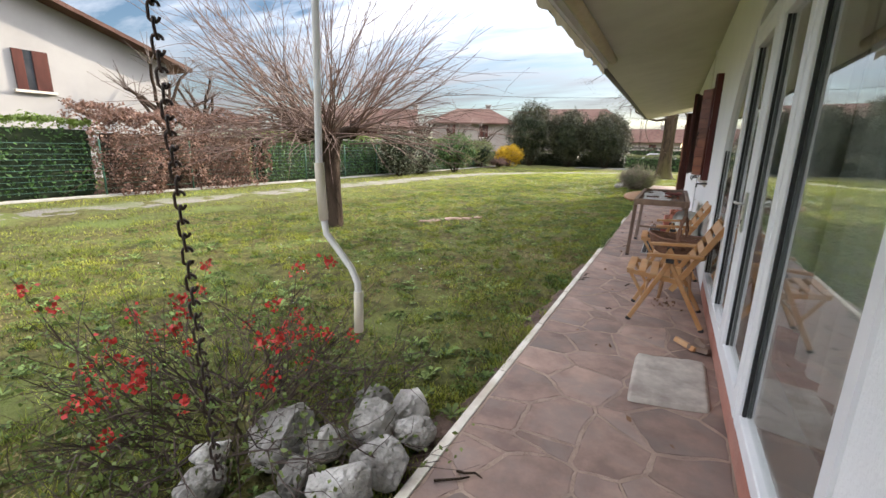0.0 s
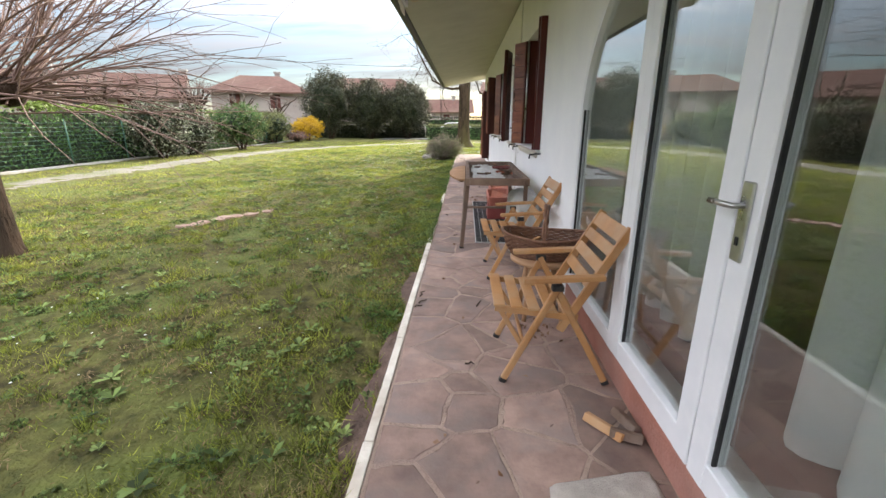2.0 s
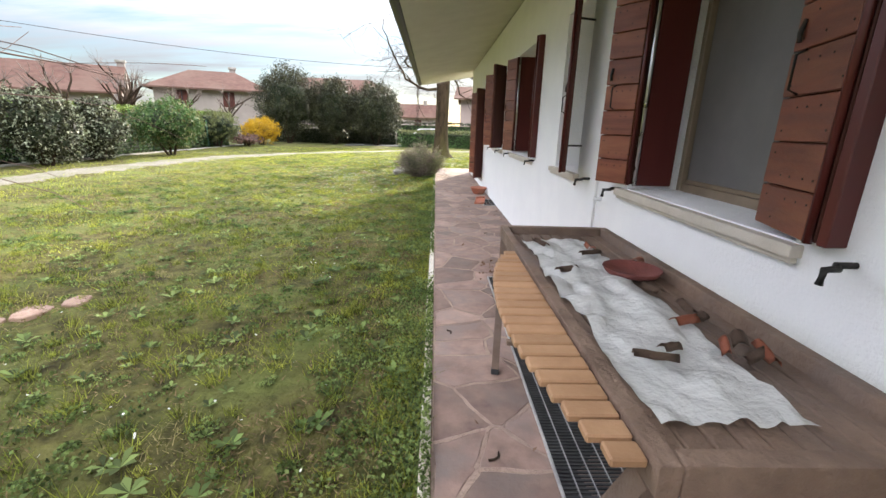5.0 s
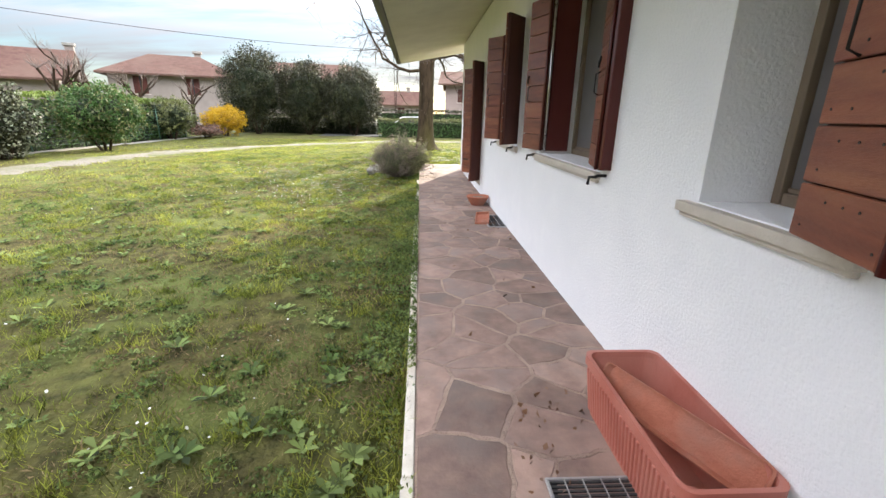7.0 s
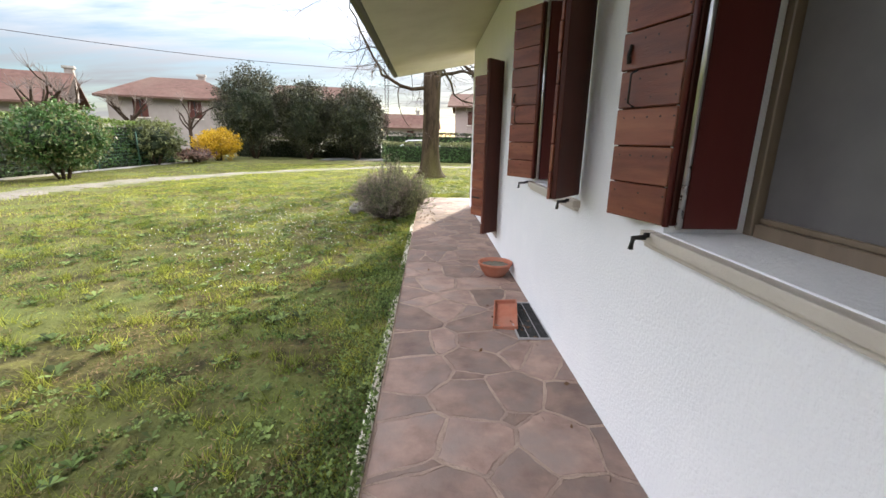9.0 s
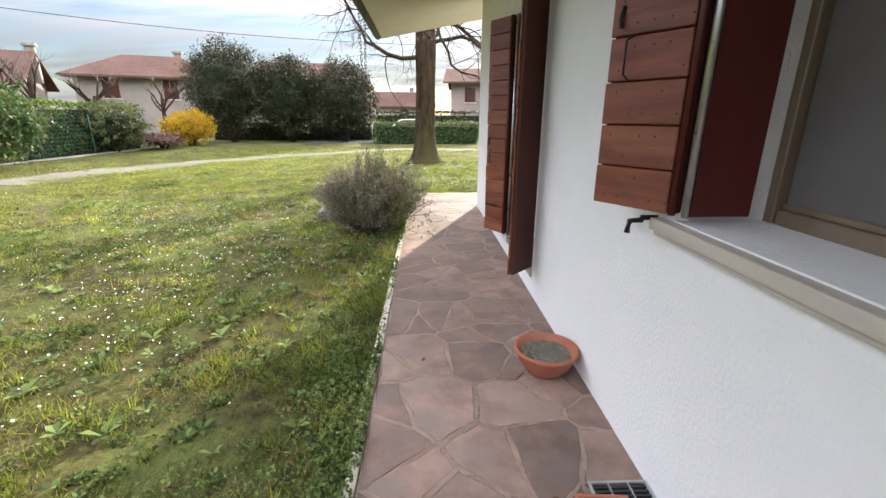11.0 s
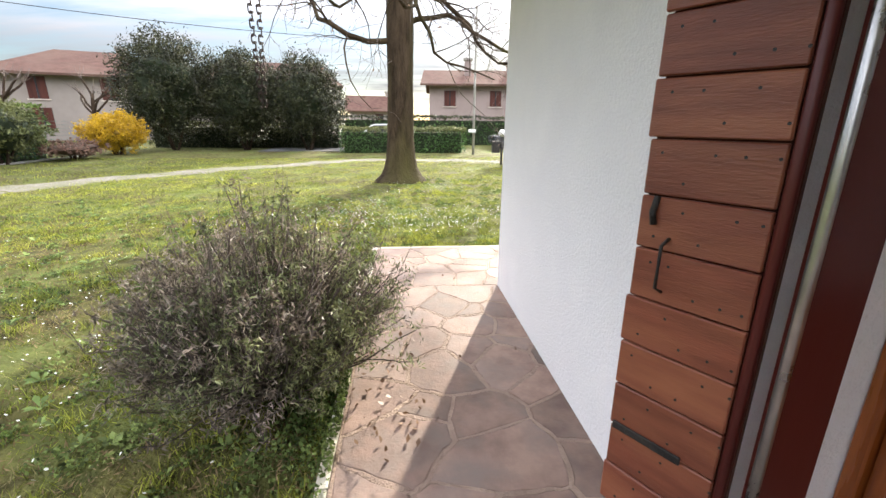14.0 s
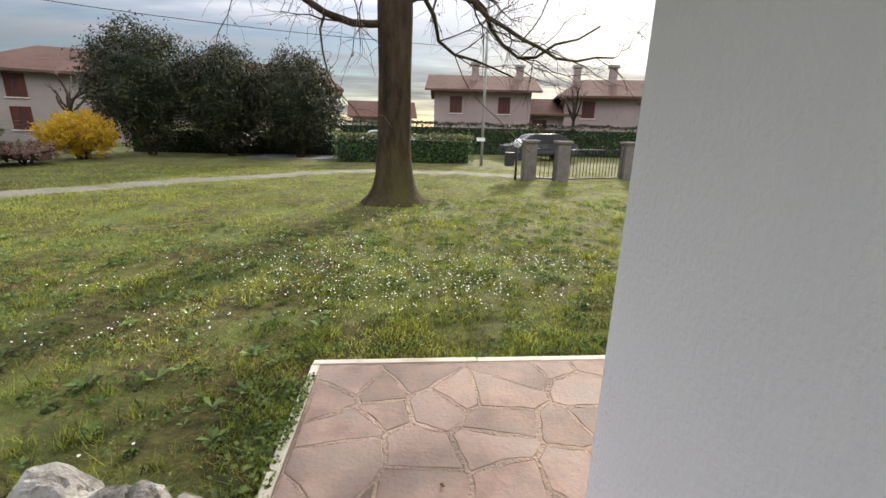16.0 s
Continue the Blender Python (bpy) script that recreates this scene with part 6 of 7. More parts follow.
gable_house("pinkish two-storey house with two tall chimneys", 6.3, 61.0, -6, 8, 9, 4.9, 6.3, M_PINKWALL, [("s", -2.2, 3.6, 1.0, 1.3), ("w", 0.5, 3.6, 1.6, 1.2), ("s", 1.8, 3.6, 1.0, 1.3)], ((-0.6, -2.0, 7.0), (3.4, -1.0, 7.0)))
gable_house("low tiled link between two houses", 12.2, 60.0, -10, 5, 7, 3.2, 4.4, M_PINKWALL, [("s", -0.8, 1.9, 1.2, 1.3)])
gable_house("pinkish house with tall chimneys behind the gate", 18.0, 59.0, -14, 9, 9, 4.6, 6.1, M_PINKWALL, [("s", -2.6, 3.4, 1.0, 1.3), ("s", 1.9, 3.4, 1.0, 1.3)], ((-3.4, -1.4, 7.0), (-0.4, -1.4, 7.0)), 1.5)
gable_house("small far house on the skyline", -4.5, 92.0, 5, 9, 7, 3.6, 5.6, M_FARWALL, [("s", 0, 2.2, 1.2, 1.2)], ((1.5, 0, 6.2),))


def white_house_window():
    w = thing("shuttered_window", "narrow window with dark red shutters on the white house", "window", pose(-20.97, 8.36, 3.80))
    part("frame", box(-0.05, 0.02, -0.5, 0.5, -0.68, 0.68), M_DARKGLASS, w)
    part("window_sill", box(-0.02, 0.12, -0.6, 0.6, -0.78, -0.69, 0.01), M_SILL, w)
    for y0, y1 in ((-0.5, -0.2), (0.05, 0.5)):
        part("shutter", box(0.022, 0.06, y0, y1, -0.68, 0.68, 0.005), M_SHUTTER_BACK, w)


white_house_window()


def far_bare_tree(x, y, h, seed, label="bare pollarded tree beyond the hedge"):
    def build(tv, tf, bv, bf, wv, wf):
        r = np.random.default_rng(seed)
        grow(None, [(np.array((0, 0, -0.1)), 0.16), (np.array((0, 0, h * 0.45)), 0.12), (np.array((0.05, 0, h * 0.6)), 0.09)], tv, tf, 7)
        for k in range(7):
            a = r.uniform(0, 6.28)
            b = limb((0, 0, h * r.uniform(0.35, 0.58)), (math.cos(a), math.sin(a), r.uniform(0.7, 1.8)), h * r.uniform(0.3, 0.48), 0.07, 0.05, 5, 0.14, -0.05, r)
            grow(None, b, bv, bf, 5)
            for q in range(9):
                e = limb(b[-1][0], (math.cos(a) * 0.5 + r.normal() * 0.6, math.sin(a) * 0.5 + r.normal() * 0.6, 1.0), h * r.uniform(0.08, 0.24), 0.018, 0.006, 4, 0.15, 0, r)
                grow(None, e, wv, wf, 3)
    t = bare_tree("bare_tree", label, x, y, M_BARK, M_TWIG_GREY, build)
    t["group"] = "bare trees beyond the hedge"


for k, (x, y, h) in enumerate(((-21, 31, 4.4), (-20, 34, 4.6), (-22.5, 38, 5.0), (-20, 41, 4.4), (-24, 27, 4.8), (-19, 46, 4.6), (-18.5, 24, 4.2), (-18.0, 17.5, 4.6), (-19.0, 13.5, 5.0), (-17.6, 11.0, 4.8), (12.0, 52.0, 5.0), (20.5, 51.0, 5.0), (-26, 44, 6.5), (-31, 36, 6.0), (-18.5, 20.5, 4.0))):
    far_bare_tree(x, y, h, 200 + k)


def poles_and_wires():
    for x, y, h in ((-30.0, 34.0, 7.4), (-35.0, 32.0, 8.6)):
        p = thing("utility_pole", "slim grey pole carrying a cable over the gardens", "pole", pose(x, y, -0.2), "poles beyond the hedge")
        part("shaft", tube([(0, 0, 0), (0, 0, h)], [0.12, 0.07], 8), M_CONCRETE, p)
        part("arm", tube([(-0.4, 0, h - 0.2), (0.4, 0, h - 0.2)], 0.04, 6), M_CONCRETE, p)
    c = thing("overhead_cable", "thin dark cable sagging across the sky", "cable")
    pts = []
    for k in range(31):
        t = k / 30
        pts.append((-30 + 32 * t, 34 + 16 * t, 7.1 - 0.4 * t - 1.1 * math.sin(math.pi * t) * 0.6))
    part("wire", tube(pts, 0.016, 4), M_IRON, c)
    l = thing("street_lamp", "slim grey street lamp post beside the gate", "street lamp", pose(2.75, 37.6, -0.15))
    part("shaft", tube([(0, 0, 0), (0, 0, 6.4)], [0.06, 0.045], 8), M_CONCRETE, l)
    part("sign_plate", box(-0.25, 0.1, -0.07, -0.055, 1.12, 1.26), M_PIPE, l, "small white plate")


poles_and_wires()


def gate():
    for x, y in ((3.45, 32.9), (4.35, 32.5), (6.9, 33.4)):
        p = thing("gate_pillar", "square grey rendered gate pillar with a flat cap", "pillar", pose(x, y, -0.15), "gate pillars")
        part("shaft", box(-0.19, 0.19, -0.19, 0.19, 0, 1.22, 0.02), M_GATEPOST, p)
        part("cap", box(-0.24, 0.24, -0.24, 0.24, 1.22, 1.30, 0.02), M_GATEPOST, p)
    for (x0, y0), (x1, y1), label in (((3.66, 32.8), (4.14, 32.6), "low dark-barred pedestrian gate"), ((4.56, 32.6), (6.68, 33.3), "low barred driveway gate"), ((7.1, 33.5), (10.5, 34.6), "low barred fence beside the gate")):
        g = thing("garden_gate", label, "gate")
        a, b = Vector((x0, y0, 0)), Vector((x1, y1, 0))
        for z in (0.10, 0.98):
            part("rail", bar(a + Vector((0, 0, z - 0.1)), b + Vector((0, 0, z - 0.1)), 0.035, 0.04, 0.004), M_IRON, g)
        n = max(4, int((b - a).length / 0.13))
        for k in range(n + 1):
            p = a.lerp(b, k / n)
            part("bar", bar(p + Vector((0, 0, 0.02)), p + Vector((0, 0, 1.0)), 0.018, 0.018, 0.003), M_IRON, g)
    l = thing("garden_lamp", "small globe lamp on a dark post by the gate", "garden lamp", pose(2.95, 32.5, -0.12))
    part("post", tube([(0, 0, 0), (0, 0, 1.05)], 0.035, 8), M_IRON, l)
    bm = bmesh.new()
    bmesh.ops.create_uvsphere(bm, u_segments=16, v_segments=10, radius=0.13, matrix=Matrix.Translation((0, 0, 1.17)))
    part("globe", bm, M_PIPE, l, "white globe shade")
    part("letter_box", box(-0.35, -0.08, -0.1, 0.1, 0.5, 0.9, 0.02), M_IRON, l, "dark letter box")
    r = tagged(part("road", box(-8.0, 40.0, 40.6, 44.4, -0.13, -0.085), M_ASPHALT), "grey asphalt road beyond the garden", "road", kind="structure")
    d = tagged(part("driveway", box(3.5, 8.5, 31.4, 40.6, -0.14, -0.09), M_TRACK), "pale paved driveway at the gate", "drive", kind="structure")


M_ASPHALT = mat("asphalt", (0.06, 0.06, 0.06), (0.10, 0.10, 0.10), 8, 0.9, 0.3, 60, c3=(0.14, 0.14, 0.135))
gate()


def car(x, y, rz, paint, label):
    c = thing("car", label, "car", pose(x, y, -0.09, 0, 0, rz), "parked cars")
    bm = bmesh.new()
    prism([(-2.0, 0.35), (-2.02, 0.75), (-1.2, 0.88), (-0.6, 1.38), (0.9, 1.42), (1.75, 0.95), (1.98, 0.85), (2.0, 0.35)], -0.82, 0.82, "y", bm)
    bmesh.ops.bevel(bm, geom=bm.edges[:], offset=0.07, segments=2, affect="EDGES")
    part("body", bm, paint, c)
    for s in (-1, 1):
        bm = bmesh.new()
        prism([(-1.02, 0.92), (-0.55, 1.32), (0.85, 1.35), (1.45, 0.95)], s * 0.81, s * 0.835, "y", bm)
        part("side_window", bm, M_DARKGLASS, c)
        for xx in (-1.25, 1.3):
            bm = bmesh.new()
            bmesh.ops.create_cone(bm, segments=20, radius1=0.32, radius2=0.32, depth=0.2, cap_ends=True, matrix=Matrix.Translation((xx, s * 0.74, 0.32)) @ pose(0, 0, 0, 90))
            part("wheel", bm, M_RUBBER, c)


car(-1.6, 42.0, 4, M_CARPAINT, "white car parked behind the low hedge")
car(6.6, 42.6, 3, mat("dark_car_paint", (0.05, 0.05, 0.055), (0.07, 0.07, 0.075), 2, 0.25, 0), "dark car parked across from the gate")

# ---- lawn cover ----


def near_lawn(n, x0, x1, y0, y1, r, toward=1.7):
    """Places on the lawn, thicker towards the paving."""
    u = r.random(n) ** toward
    return KERB_X - 0.015 - u * (KERB_X - x0), r.uniform(y0, y1, n)


def blades(name, label, x, y, h, w, material, seed, lean=0.6):
    r = np.random.default_rng(seed)
    n = len(x)
    a = r.uniform(0, 2 * math.pi, n)
    hh = h * r.uniform(0.5, 1.5, n)
    z = lawn_z(x, y) - 0.004
    lx, ly = r.normal(size=n) * lean * hh, r.normal(size=n) * lean * hh
    cx, cy = np.cos(a) * w / 2, np.sin(a) * w / 2
    v = np.stack([np.stack([x - cx, y - cy, z], 1), np.stack([x + cx, y + cy, z], 1), np.stack([x + lx, y + ly, z + hh], 1)], 1)
    ob = mesh_of(name, v.reshape(-1, 3), np.arange(3 * n).reshape(n, 3), material)
    return tagged(ob, label, "grass", kind="stuff")


def patch(x, y, f, s):
    return np.array([noise.noise((a * f + s, b * f, s)) for a, b in zip(x, y)])


def off_track(x, y, r):
    """True away from the worn drive, with a ragged edge."""
    line = np.array(TRACK_LINE)
    d = np.full(len(x), 99.0)
    for px, py in line:
        d = np.minimum(d, np.hypot(x - px, y - py))
    return d > 0.62 + 0.25 * r.normal(size=len(x))


def soil_width(y):
    return 0.075 + 0.05 * np.sin(3.1 * y) + 0.035 * np.sin(7.3 * y + 1.0)


def on_soil(x, y):
    """True on the bare strip beside the kerb."""
    return (x > KERB_X - soil_width(y)) & (y > 2.2) & (y < 6.6)


def bare_soil():
    bm = bmesh.new()
    prev = None
    for y in np.arange(2.2, 6.62, 0.05):
        w = max(0.012, float(soil_width(y)) + 0.02)
        row = [bm.verts.new((KERB_X - w * k / 4, y, float(lawn_z(KERB_X - w * k / 4, y)) + (0.012 if k < 4 else -0.01) + 0.012 * noise.noise((k * 3.1, y * 9, 0.4)))) for k in range(5)]
        if prev:
            for k in range(4):
                bm.faces.new((prev[k], prev[k + 1], row[k + 1], row[k])).smooth = True
        prev = row
    bmesh.ops.recalc_face_normals(bm, faces=bm.faces[:])
    tagged(part("bare_soil", bm, M_SOIL), "strip of bare reddish-brown soil along the kerb", "soil", kind="structure")


bare_soil()


def build_grass():
    r = np.random.default_rng(17)
    n = 400000
    x, y = near_lawn(n, -9.0, 0, -1.0, 24.0, r, 1.8)
    p = patch(x, y, 1.6, 3.0) + 0.6 * patch(x, y, 5.0, 9.0) + 0.4 * patch(x, y, 13.0, 2.0)
    keep = (p > 0.02 + 0.13 * r.normal(size=n)) & ~on_soil(x, y)
    x, y, p = x[keep], y[keep], p[keep]
    dry = (patch(x, y, 0.9, 21.0) + 0.25 * r.normal(size=len(x))) > 0.16
    h = 0.024 + 0.034 * np.clip(p, 0, 1) + 0.02 * np.clip(1 - (KERB_X - x) / 0.35, 0, 1)
    blades("grass", "short uneven lawn grass", x[~dry], y[~dry], h[~dry], 0.0065, L_GRASS, 1, 0.8)
    blades("dry_grass", "dry straw-coloured grass in the lawn", x[dry], y[dry], h[dry] * 0.8, 0.005, L_STRAW, 2, 1.1)
    # beyond the paving's end, and the farther lawn in broader tufts
    x = r.uniform(-9, 7, 270000)
    y = 21.99 + 14 * r.random(270000) ** 1.7
    out = (x > KERB_X) | (y > 23.2 + r.normal(size=len(x)) * 0.6)
    x, y = x[out], y[out]
    p = patch(x, y, 1.6, 3.0) + 0.6 * patch(x, y, 5.0, 9.0)
    keep = (p > -0.26 + 0.2 * r.normal(size=len(x))) & off_track(x, y, r)
    x, y, p = x[keep], y[keep], p[keep]
    blades("grass", "sunlit lawn grass round the tree", x, y, 0.028 + 0.03 * np.clip(p, 0, 1), 0.0085, L_GRASS, 3, 0.8)
    x, y = r.uniform(-13.5, -3.5, 120000), r.uniform(-3, 36, 120000)
    keep = (x < -3.5 - 3.0 * r.random(len(x))) & off_track(x, y, r) & (patch(x, y, 0.8, 7.0) + 0.5 * patch(x, y, 2.6, 4.0) > -0.12 + 0.2 * r.normal(size=len(x)))
    x, y = x[keep], y[keep]
    blades("grass", "lawn grass towards the hedge", x, y, 0.042, 0.014, L_GRASS, 4)
    # taller tufts, each leaning its own way
    m, q = 2300, 42
    cx, cy = near_lawn(m, -7.5, 0, -0.5, 24.0, r, 1.35)
    cx[:300], cy[:300] = r.uniform(KERB_X, 4.5, 300), 22.1 + 6.5 * r.random(300) ** 1.4
    size = r.uniform(0.5, 1.4, m)
    x = np.repeat(cx, q) + r.normal(size=m * q) * 0.032 * np.repeat(size, q)
    y = np.repeat(cy, q) + r.normal(size=m * q) * 0.032 * np.repeat(size, q)
    x = np.where(y < 22.0, np.minimum(x, KERB_X - 0.02), x)
    blades("grass_tufts", "taller dark tufts of grass", x, y, 0.062 * np.repeat(size, q), 0.0065, L_GRASS, 5, 0.55)


build_grass()


def build_clover():
    """Low cushions of clover, moss and speedwell, each a dome of small leaves, with dead thatch between them."""
    r = np.random.default_rng(61)
    m, q = 4200, 70
    cx, cy = near_lawn(m, -8.5, 0, -1.0, 25.0, r, 1.45)
    cx[:800], cy[:800] = r.uniform(KERB_X, 4.5, 800), 22.03 + 6.5 * r.random(800) ** 1.4
    rad = r.uniform(0.03, 0.13, m)
    keep = (patch(cx, cy, 0.9, 13.0) + 0.35 * r.normal(size=m)) > -0.12
    cx, cy, rad = cx[keep], cy[keep], rad[keep]
    m = len(cx)
    a, d = r.uniform(0, 2 * math.pi, m * q), np.sqrt(r.random(m * q))
    R = np.repeat(rad, q)
    x, y = np.repeat(cx, q) + np.cos(a) * d * R, np.repeat(cy, q) + np.sin(a) * d * R
    ok = ((x < KERB_X - 0.01) | (y > 22.0)) & ~on_soil(x, y)
    x, y, d, R = x[ok], y[ok], d[ok], R[ok]
    z = lawn_z(x, y) + 0.004 + (1 - d * d) * R * 0.42 * r.uniform(0.5, 1.0, len(x))
    tagged(leaves("clover", np.stack([x, y, z], 1), 0.021, L_WEED, None, 0.75, seed=15), "small-leaved clover and moss in low cushions", "clover", kind="stuff")
    n = 150000
    x, y = near_lawn(n, -8.5, 0, -1.0, 25.0, r, 1.7)
    keep = (patch(x, y, 1.3, 33.0) + 0.6 * patch(x, y, 4.0, 51.0) + 0.15 * r.normal(size=n)) > 0.06
    keep &= ~on_soil(x, y)
    x, y = x[keep], y[keep]
    c = np.stack([x, y, lawn_z(x, y) + r.uniform(0.004, 0.026, len(x))], 1)
    tagged(leaves("thatch", c, 0.036, L_THATCH, None, 0.2, seed=16), "dead straw thatch in the turf", "thatch", kind="stuff")


build_clover()


def build_weeds():
    """Flat rosettes of broad leaves, denser near the kerb."""
    r = np.random.default_rng(23)
    n = 2600
    cx, cy = near_lawn(n, -7, 0, -0.5, 26, r, 1.3)
    cx = np.minimum(cx, KERB_X - 0.07)
    V = []
    for k in range(n):
        m = r.integers(5, 10)
        s = 0.025 + 0.06 * r.random() ** 1.8
        a0 = r.uniform(0, 6.28)
        z0 = float(lawn_z(cx[k], cy[k]))
        for q in range(m):
            a = a0 + 2 * math.pi * q / m + r.normal() * 0.2
            L, w, up = s * r.uniform(0.7, 1.3), s * 0.24, r.uniform(0.25, 0.8)
            ca, sa = math.cos(a), math.sin(a)
            V += [(cx[k], cy[k], z0 + 0.01), (cx[k] + ca * L * 0.6 - sa * w, cy[k] + sa * L * 0.6 + ca * w, z0 + 0.012 + L * up * 0.6), (cx[k] + ca * L, cy[k] + sa * L, z0 + 0.012 + L * up * 0.65), (cx[k] + ca * L * 0.6 + sa * w, cy[k] + sa * L * 0.6 - ca * w, z0 + 0.012 + L * up * 0.6)]
    ob = mesh_of("weeds", V, np.arange(len(V)).reshape(-1, 4), L_WEED)
    tagged(ob, "broad-leaved weed rosettes in the lawn", "weeds", kind="stuff")
    # small-leaved creeping weed along the kerb
    x = KERB_X + 0.045 - np.abs(r.normal(size=52000)) * 0.17
    y = r.uniform(7.5, 21.8, 52000)
    keep = (patch(x * 0 , y, 0.8, 4.0) + 0.2 * r.normal(size=len(x))) > 0.0
    x, y = x[keep], y[keep]
    c = np.stack([x, y, lawn_z(x, y) + 0.01 + 0.085 * r.random(len(x)) * np.clip(0.4 + patch(x, y, 3.0, 6.0), 0.15, 1) + np.where(x > KERB_X, 0.035, 0)], 1)
    tagged(leaves("creeping_weed", c, 0.022, L_WEED, None, 0.7, seed=6), "small-leaved creeping weed along the kerb", "weeds", kind="stuff")


build_weeds()


def build_daisies():
    r = np.random.default_rng(31)
    spots = []
    for cx, cy, sx, sy, n in ((-3.6, 19.2, 0.7, 1.1, 520), (-2.7, 16.6, 0.35, 0.6, 130), (-2.5, 18.0, 0.6, 0.8, 260), (-0.3, 23.3, 0.8, 0.35, 520), (-1.4, 24.3, 0.5, 0.5, 260), (0.4, 23.9, 0.7, 0.4, 260), (-0.4, 26.6, 0.6, 0.5, 180), (-2.2, 22.6, 0.5, 0.25, 90), (-3.1, 23.6, 0.9, 0.4, 120), (-5.2, 21.0, 0.9, 0.9, 200), (-2.4, 8.0, 0.4, 0.6, 30), (-1.9, 11.2, 0.3, 0.5, 25), (-3.6, 4.8, 0.9, 0.8, 45), (-4, 12, 2.5, 5, 70), (1.1, 24.0, 0.6, 0.3, 130), (-3.5, 17, 2.5, 3, 70)):
        spots.append(np.stack([r.normal(cx, sx, n), r.normal(cy, sy, n)], 1))
    s = np.concatenate(spots)
    s = s[(s[:, 0] < KERB_X - 0.05) | (s[:, 1] > 22.05)]
    n, V = len(s), []
    z = lawn_z(s[:, 0], s[:, 1]) + r.uniform(0.035, 0.06, n)
    rad = r.uniform(0.005, 0.0085, n)
    t = r.normal(size=(n, 2)) * 0.4
    k6 = np.arange(6) * math.pi / 3
    vx = s[:, 0:1] + rad[:, None] * np.cos(k6)
    vy = s[:, 1:2] + rad[:, None] * np.sin(k6)
    vz = z[:, None] + rad[:, None] * (np.cos(k6) * t[:, 0:1] + np.sin(k6) * t[:, 1:2])
    ob = mesh_of("daisies", np.stack([vx, vy, vz], -1).reshape(-1, 3), np.arange(6 * n).reshape(n, 6), L_DAISY)
    tagged(ob, "scattered white daisies in the lawn", "daisies", kind="stuff")


build_daisies()


def flat_bricks():
    r = random.Random(9)
    for k in range(9):
        t = k / 8 + r.uniform(-0.03, 0.03)
        t = 0.32 + 0.68 * t
        x, y = -4.85 + 0.95 * t, 8.0 + 1.75 * t
        w, l = r.uniform(0.11, 0.17), r.uniform(0.085, 0.115)
        corners = [(w * r.uniform(0.75, 1.1) * math.cos(a), l * r.uniform(0.75, 1.1) * math.sin(a) * 1.15) for a in (0.5, 1.5, 2.6, 3.7, 4.7, 5.8)]
        bm = prism(corners, 0, 0.05, "z")
        bmesh.ops.bevel(bm, geom=bm.edges[:], offset=0.008, segments=1, affect="EDGES")
        o = tagged(part("stepping_brick", bm, M_BRICK), "broken flat pinkish brick sunk in the lawn", "stepping stone", "stepping stones in the lawn")
        o.matrix_basis = pose(x + r.uniform(-0.05, 0.05), y, float(lawn_z(x, y)) - 0.022, r.uniform(-4, 4), r.uniform(-4, 4), -28 + r.uniform(-25, 25))


M_BRICK = mat("pinkish_stone", (0.27, 0.17, 0.125), (0.40, 0.28, 0.215), 8, 0.9, 0.3, 50, vary=0.15)
flat_bricks()


def litter():
    """Dead leaves and crumbs on the paving."""
    r = np.random.default_rng(41)
    groups = [(-0.15, 10.7, 0.12, 0.08, 22), (0.2, 14.6, 0.1, 0.2, 26), (-0.62, 19.2, 0.12, 0.3, 60), (0.05, 5.35, 0.1, 0.1, 40), (-0.3, 10.35, 0.05, 0.1, 14), (-0.2, 6, 0.4, 4, 40), (-0.2, 14, 0.4, 5, 40)]
    c = np.concatenate([np.stack([r.normal(a, s, n), r.normal(b, t, n), r.uniform(0.006, 0.016, n)], 1) for a, b, s, t, n in groups])
    c = c[(c[:, 0] > -0.82) & (c[:, 0] < 0.28)]
    tagged(leaves("dead_leaves", c, 0.035, L_DEAD, None, 0.6, seed=9), "small dead leaves strewn over the paving", "dead leaves", kind="stuff")


litter()


def twigs_on_walk():
    r = random.Random(8)
    for x, y, L, a in ((-0.79, 5.95, 0.11, 80), (-0.77, 5.80, 0.09, 60), (-0.79, 5.70, 0.06, 20), (-0.32, 5.78, 0.11, 70), (-0.40, 4.90, 0.05, 10), (-0.72, 2.30, 0.16, 40), (-0.66, 2.36, 0.12, 10), (-0.55, 7.9, 0.07, 30), (-0.72, 9.1, 0.06, 120), (-0.12, 12.1, 0.05, 50)):
        t = thing("twig", "short dark crooked twig lying on the paving", "twig", pose(x, y, 0.007, 0, 0, a), "twigs on the paving")
        part("stick", tube([(-L / 2, 0, 0), (-L / 6, r.uniform(-0.015, 0.015), 0.003), (L / 5, r.uniform(-0.015, 0.015), 0.004), (L / 2, r.uniform(-0.02, 0.02), 0.002)], [0.006, 0.0055, 0.005, 0.003], 6), M_BARK, t)


twigs_on_walk()

# ---- paving stones ----


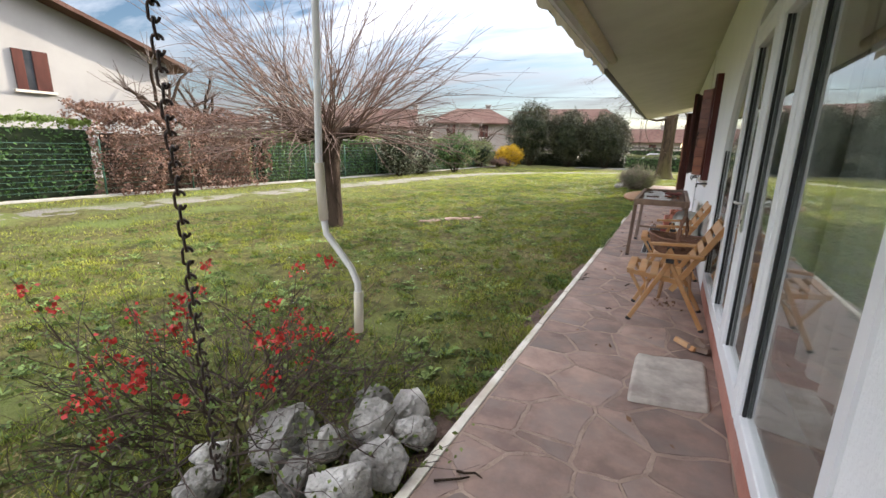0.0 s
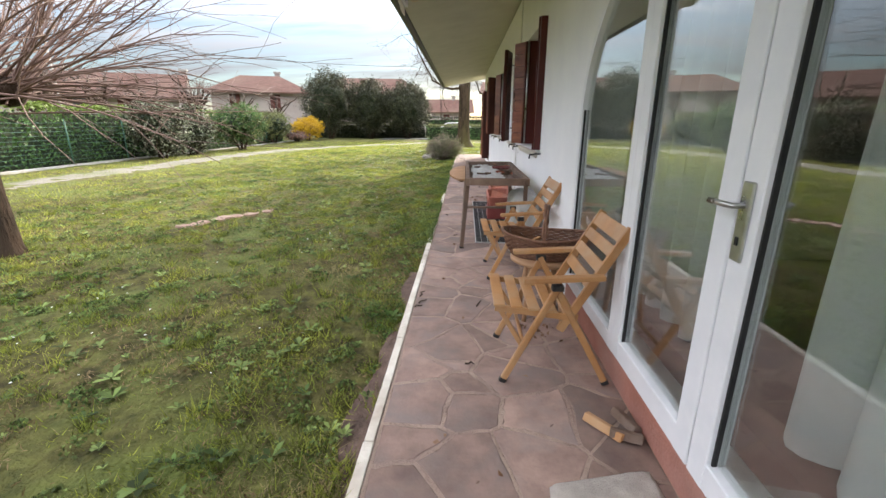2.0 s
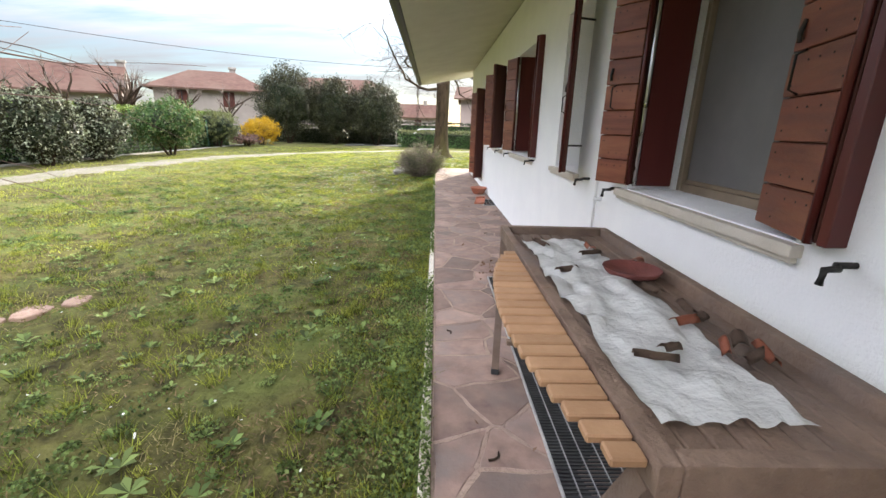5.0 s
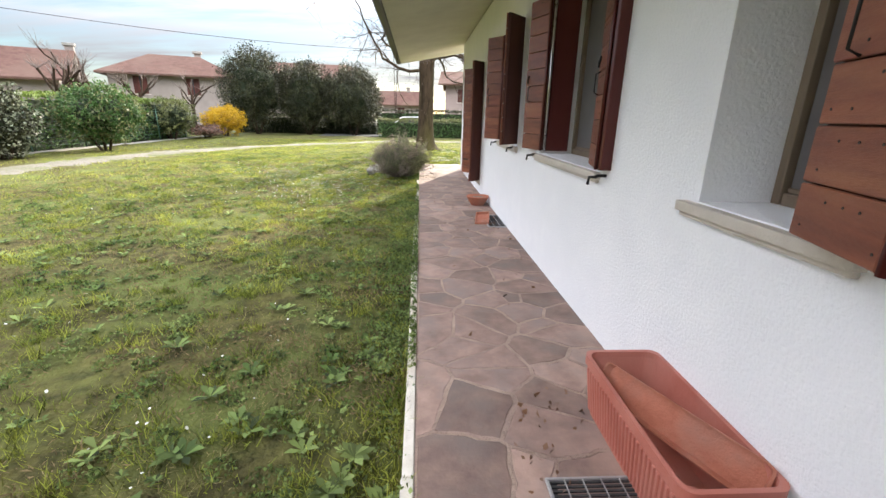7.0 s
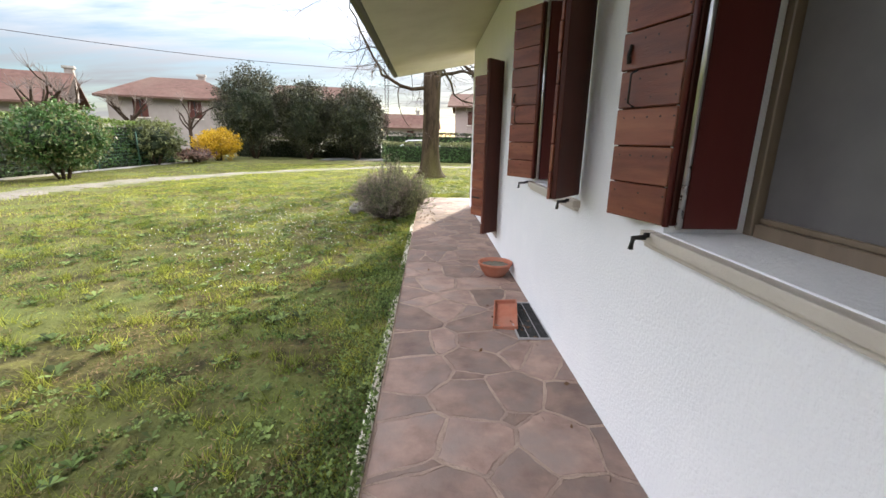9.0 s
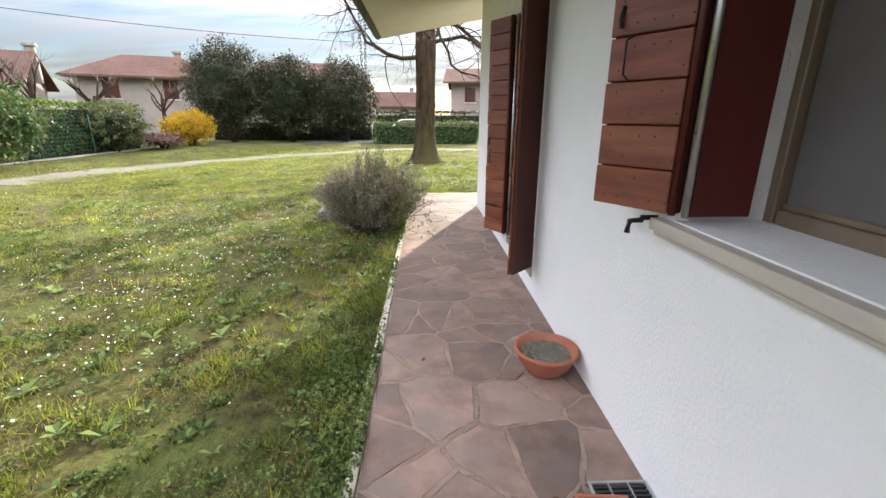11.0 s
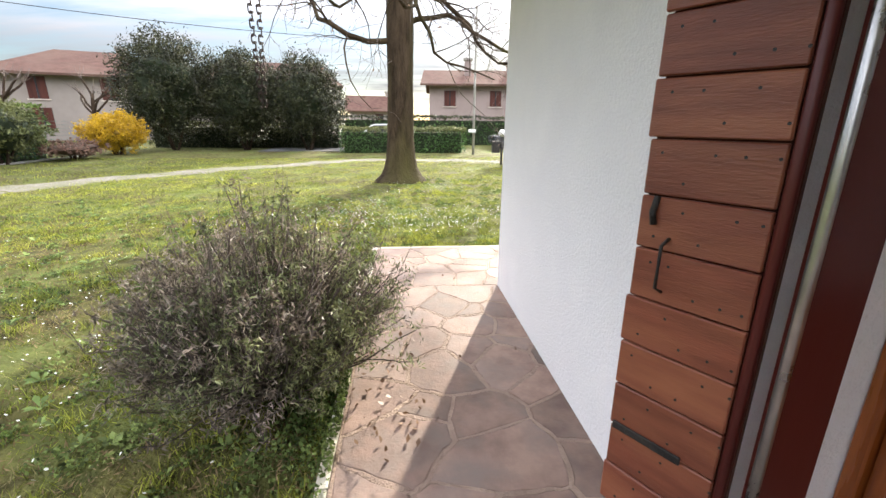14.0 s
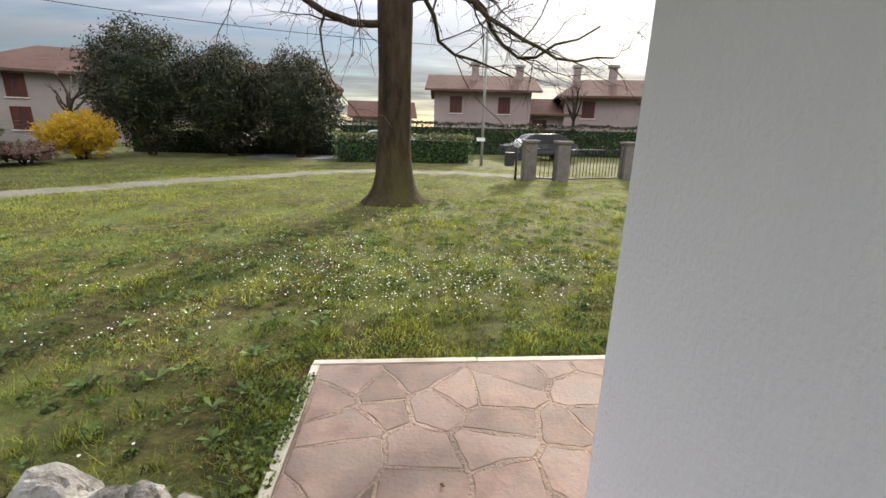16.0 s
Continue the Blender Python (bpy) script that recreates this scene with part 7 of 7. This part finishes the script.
def paving_stones():
    """Irregular flags: each the cell of its own seed, shrunk to leave a joint."""
    r = random.Random(12)
    joint = bmesh.new()

    def cells(x0, x1, y0, y1, step):
        seeds = []
        ny = int((y1 - y0) / step)
        nx = max(1, round((x1 - x0) / step))
        for j in range(ny):
            for i in range(nx):
                seeds.append((x0 + (x1 - x0) * (i + 0.5 + r.uniform(-0.55, 0.55)) / nx, y0 + (y1 - y0) * (j + 0.5 + r.uniform(-0.6, 0.6)) / ny))
        return seeds
    for x0, x1, y0, y1, step in ((KERB_X + 0.052, 0.405, -1.5, 20.72, 0.29), (KERB_X + 0.052, 2.2, 20.72, 21.91, 0.25)):
        seeds = cells(x0, x1, y0, y1, step)
        weight = [r.uniform(-0.022, 0.022) for _ in seeds]
        for i, (sx, sy) in enumerate(seeds):
            poly = [(x0, y0), (x1, y0), (x1, y1), (x0, y1)]
            for j, (ox, oy) in enumerate(seeds):
                if i == j or abs(oy - sy) > 1.3 or abs(ox - sx) > 1.3:
                    continue
                mx, my, nx_, ny_ = (sx + ox) / 2, (sy + oy) / 2, ox - sx, oy - sy
                d = math.hypot(nx_, ny_)
                mx, my = mx + nx_ * (weight[i] - weight[j]) / (2 * d * d), my + ny_ * (weight[i] - weight[j]) / (2 * d * d)
                lim = 0.0
                out = []
                for a, b in zip(poly, poly[1:] + poly[:1]):
                    da = ((a[0] - mx) * nx_ + (a[1] - my) * ny_) / d - lim
                    db = ((b[0] - mx) * nx_ + (b[1] - my) * ny_) / d - lim
                    if da <= 0:
                        out.append(a)
                    if da * db < 0:
                        t = da / (da - db)
                        out.append((a[0] + (b[0] - a[0]) * t, a[1] + (b[1] - a[1]) * t))
                poly = out
                if len(poly) < 3:
                    break
            if len(poly) < 3:
                continue
            area = abs(sum(a[0] * b[1] - b[0] * a[1] for a, b in zip(poly, poly[1:] + poly[:1]))) / 2
            if area < 0.004:
                continue
            cx, cy = sum(p[0] for p in poly) / len(poly), sum(p[1] for p in poly) / len(poly)
            # the mortar band round the flag, then the flag itself, with a ragged crack between them
            def inset(by, rough):
                pts = []
                for a, b in zip(poly, poly[1:] + poly[:1]):
                    L = math.hypot(b[0] - a[0], b[1] - a[1])
                    steps = (0.0,) if L < 0.03 else (0.0, 0.12, 0.32, 0.52, 0.72, 0.88) if L > 0.16 else (0.0, 0.2, 0.8)
                    for t in steps:
                        px, py = a[0] + (b[0] - a[0]) * t, a[1] + (b[1] - a[1]) * t
                        if x0 + 0.02 < px < x1 - 0.02 and y0 + 0.02 < py < y1 - 0.02:
                            px, py = px + 0.020 * noise.noise((px * 4, py * 4, 1.7)) + 0.009 * noise.noise((px * 19, py * 19, 2.7)), py + 0.020 * noise.noise((px * 4, py * 4, 6.1)) + 0.009 * noise.noise((px * 19, py * 19, 8.1))
                        far = max(0.03, math.hypot(px - cx, py - cy))
                        q = max(0.3, 1 - (by + r.uniform(0, rough)) / far)
                        pts.append((cx + (px - cx) * q, cy + (py - cy) * q))
                return pts
            band = r.uniform(0.005, 0.014)
            zj = r.uniform(-0.0010, -0.0002)
            outer, edge = inset(-0.001, 0.0), inset(band, 0.006)
            oa, ob_ = [joint.verts.new((p[0], p[1], zj)) for p in outer], [joint.verts.new((p[0], p[1], zj - r.uniform(0, 0.001))) for p in edge]
            od = [joint.verts.new((p[0], p[1], -0.009)) for p in edge]
            n = len(outer)
            for k in range(n):
                joint.faces.new((oa[k], oa[(k + 1) % n], ob_[(k + 1) % n], ob_[k]))
                joint.faces.new((ob_[k], ob_[(k + 1) % n], od[(k + 1) % n], od[k]))
            pts = inset(band + 0.001, 0.008)
            bm = bmesh.new()
            top = r.uniform(-0.0007, 0.0009)
            base = [bm.verts.new((p[0] - cx, p[1] - cy, -0.012)) for p in pts]
            rim = [bm.verts.new((p[0] - cx, p[1] - cy, top - 0.0016)) for p in pts]
            cap = [bm.verts.new(((p[0] - cx) * 0.975, (p[1] - cy) * 0.975, top)) for p in pts]
            for k in range(n):
                bm.faces.new((base[k], base[(k + 1) % n], rim[(k + 1) % n], rim[k]))
                bm.faces.new((rim[k], rim[(k + 1) % n], cap[(k + 1) % n], cap[k]))
            bm.faces.new(cap)
            bmesh.ops.recalc_face_normals(bm, faces=bm.faces[:])
            o = part("flagstone", bm, M_STONE, pave)
            o.location = (cx, cy, 0)
    bmesh.ops.recalc_face_normals(joint, faces=joint.faces[:])
    tagged(part("mortar_joint", joint, M_MORTAR, pave, "pinkish mortar pointing between the flags"), kind="stuff")


paving_stones()
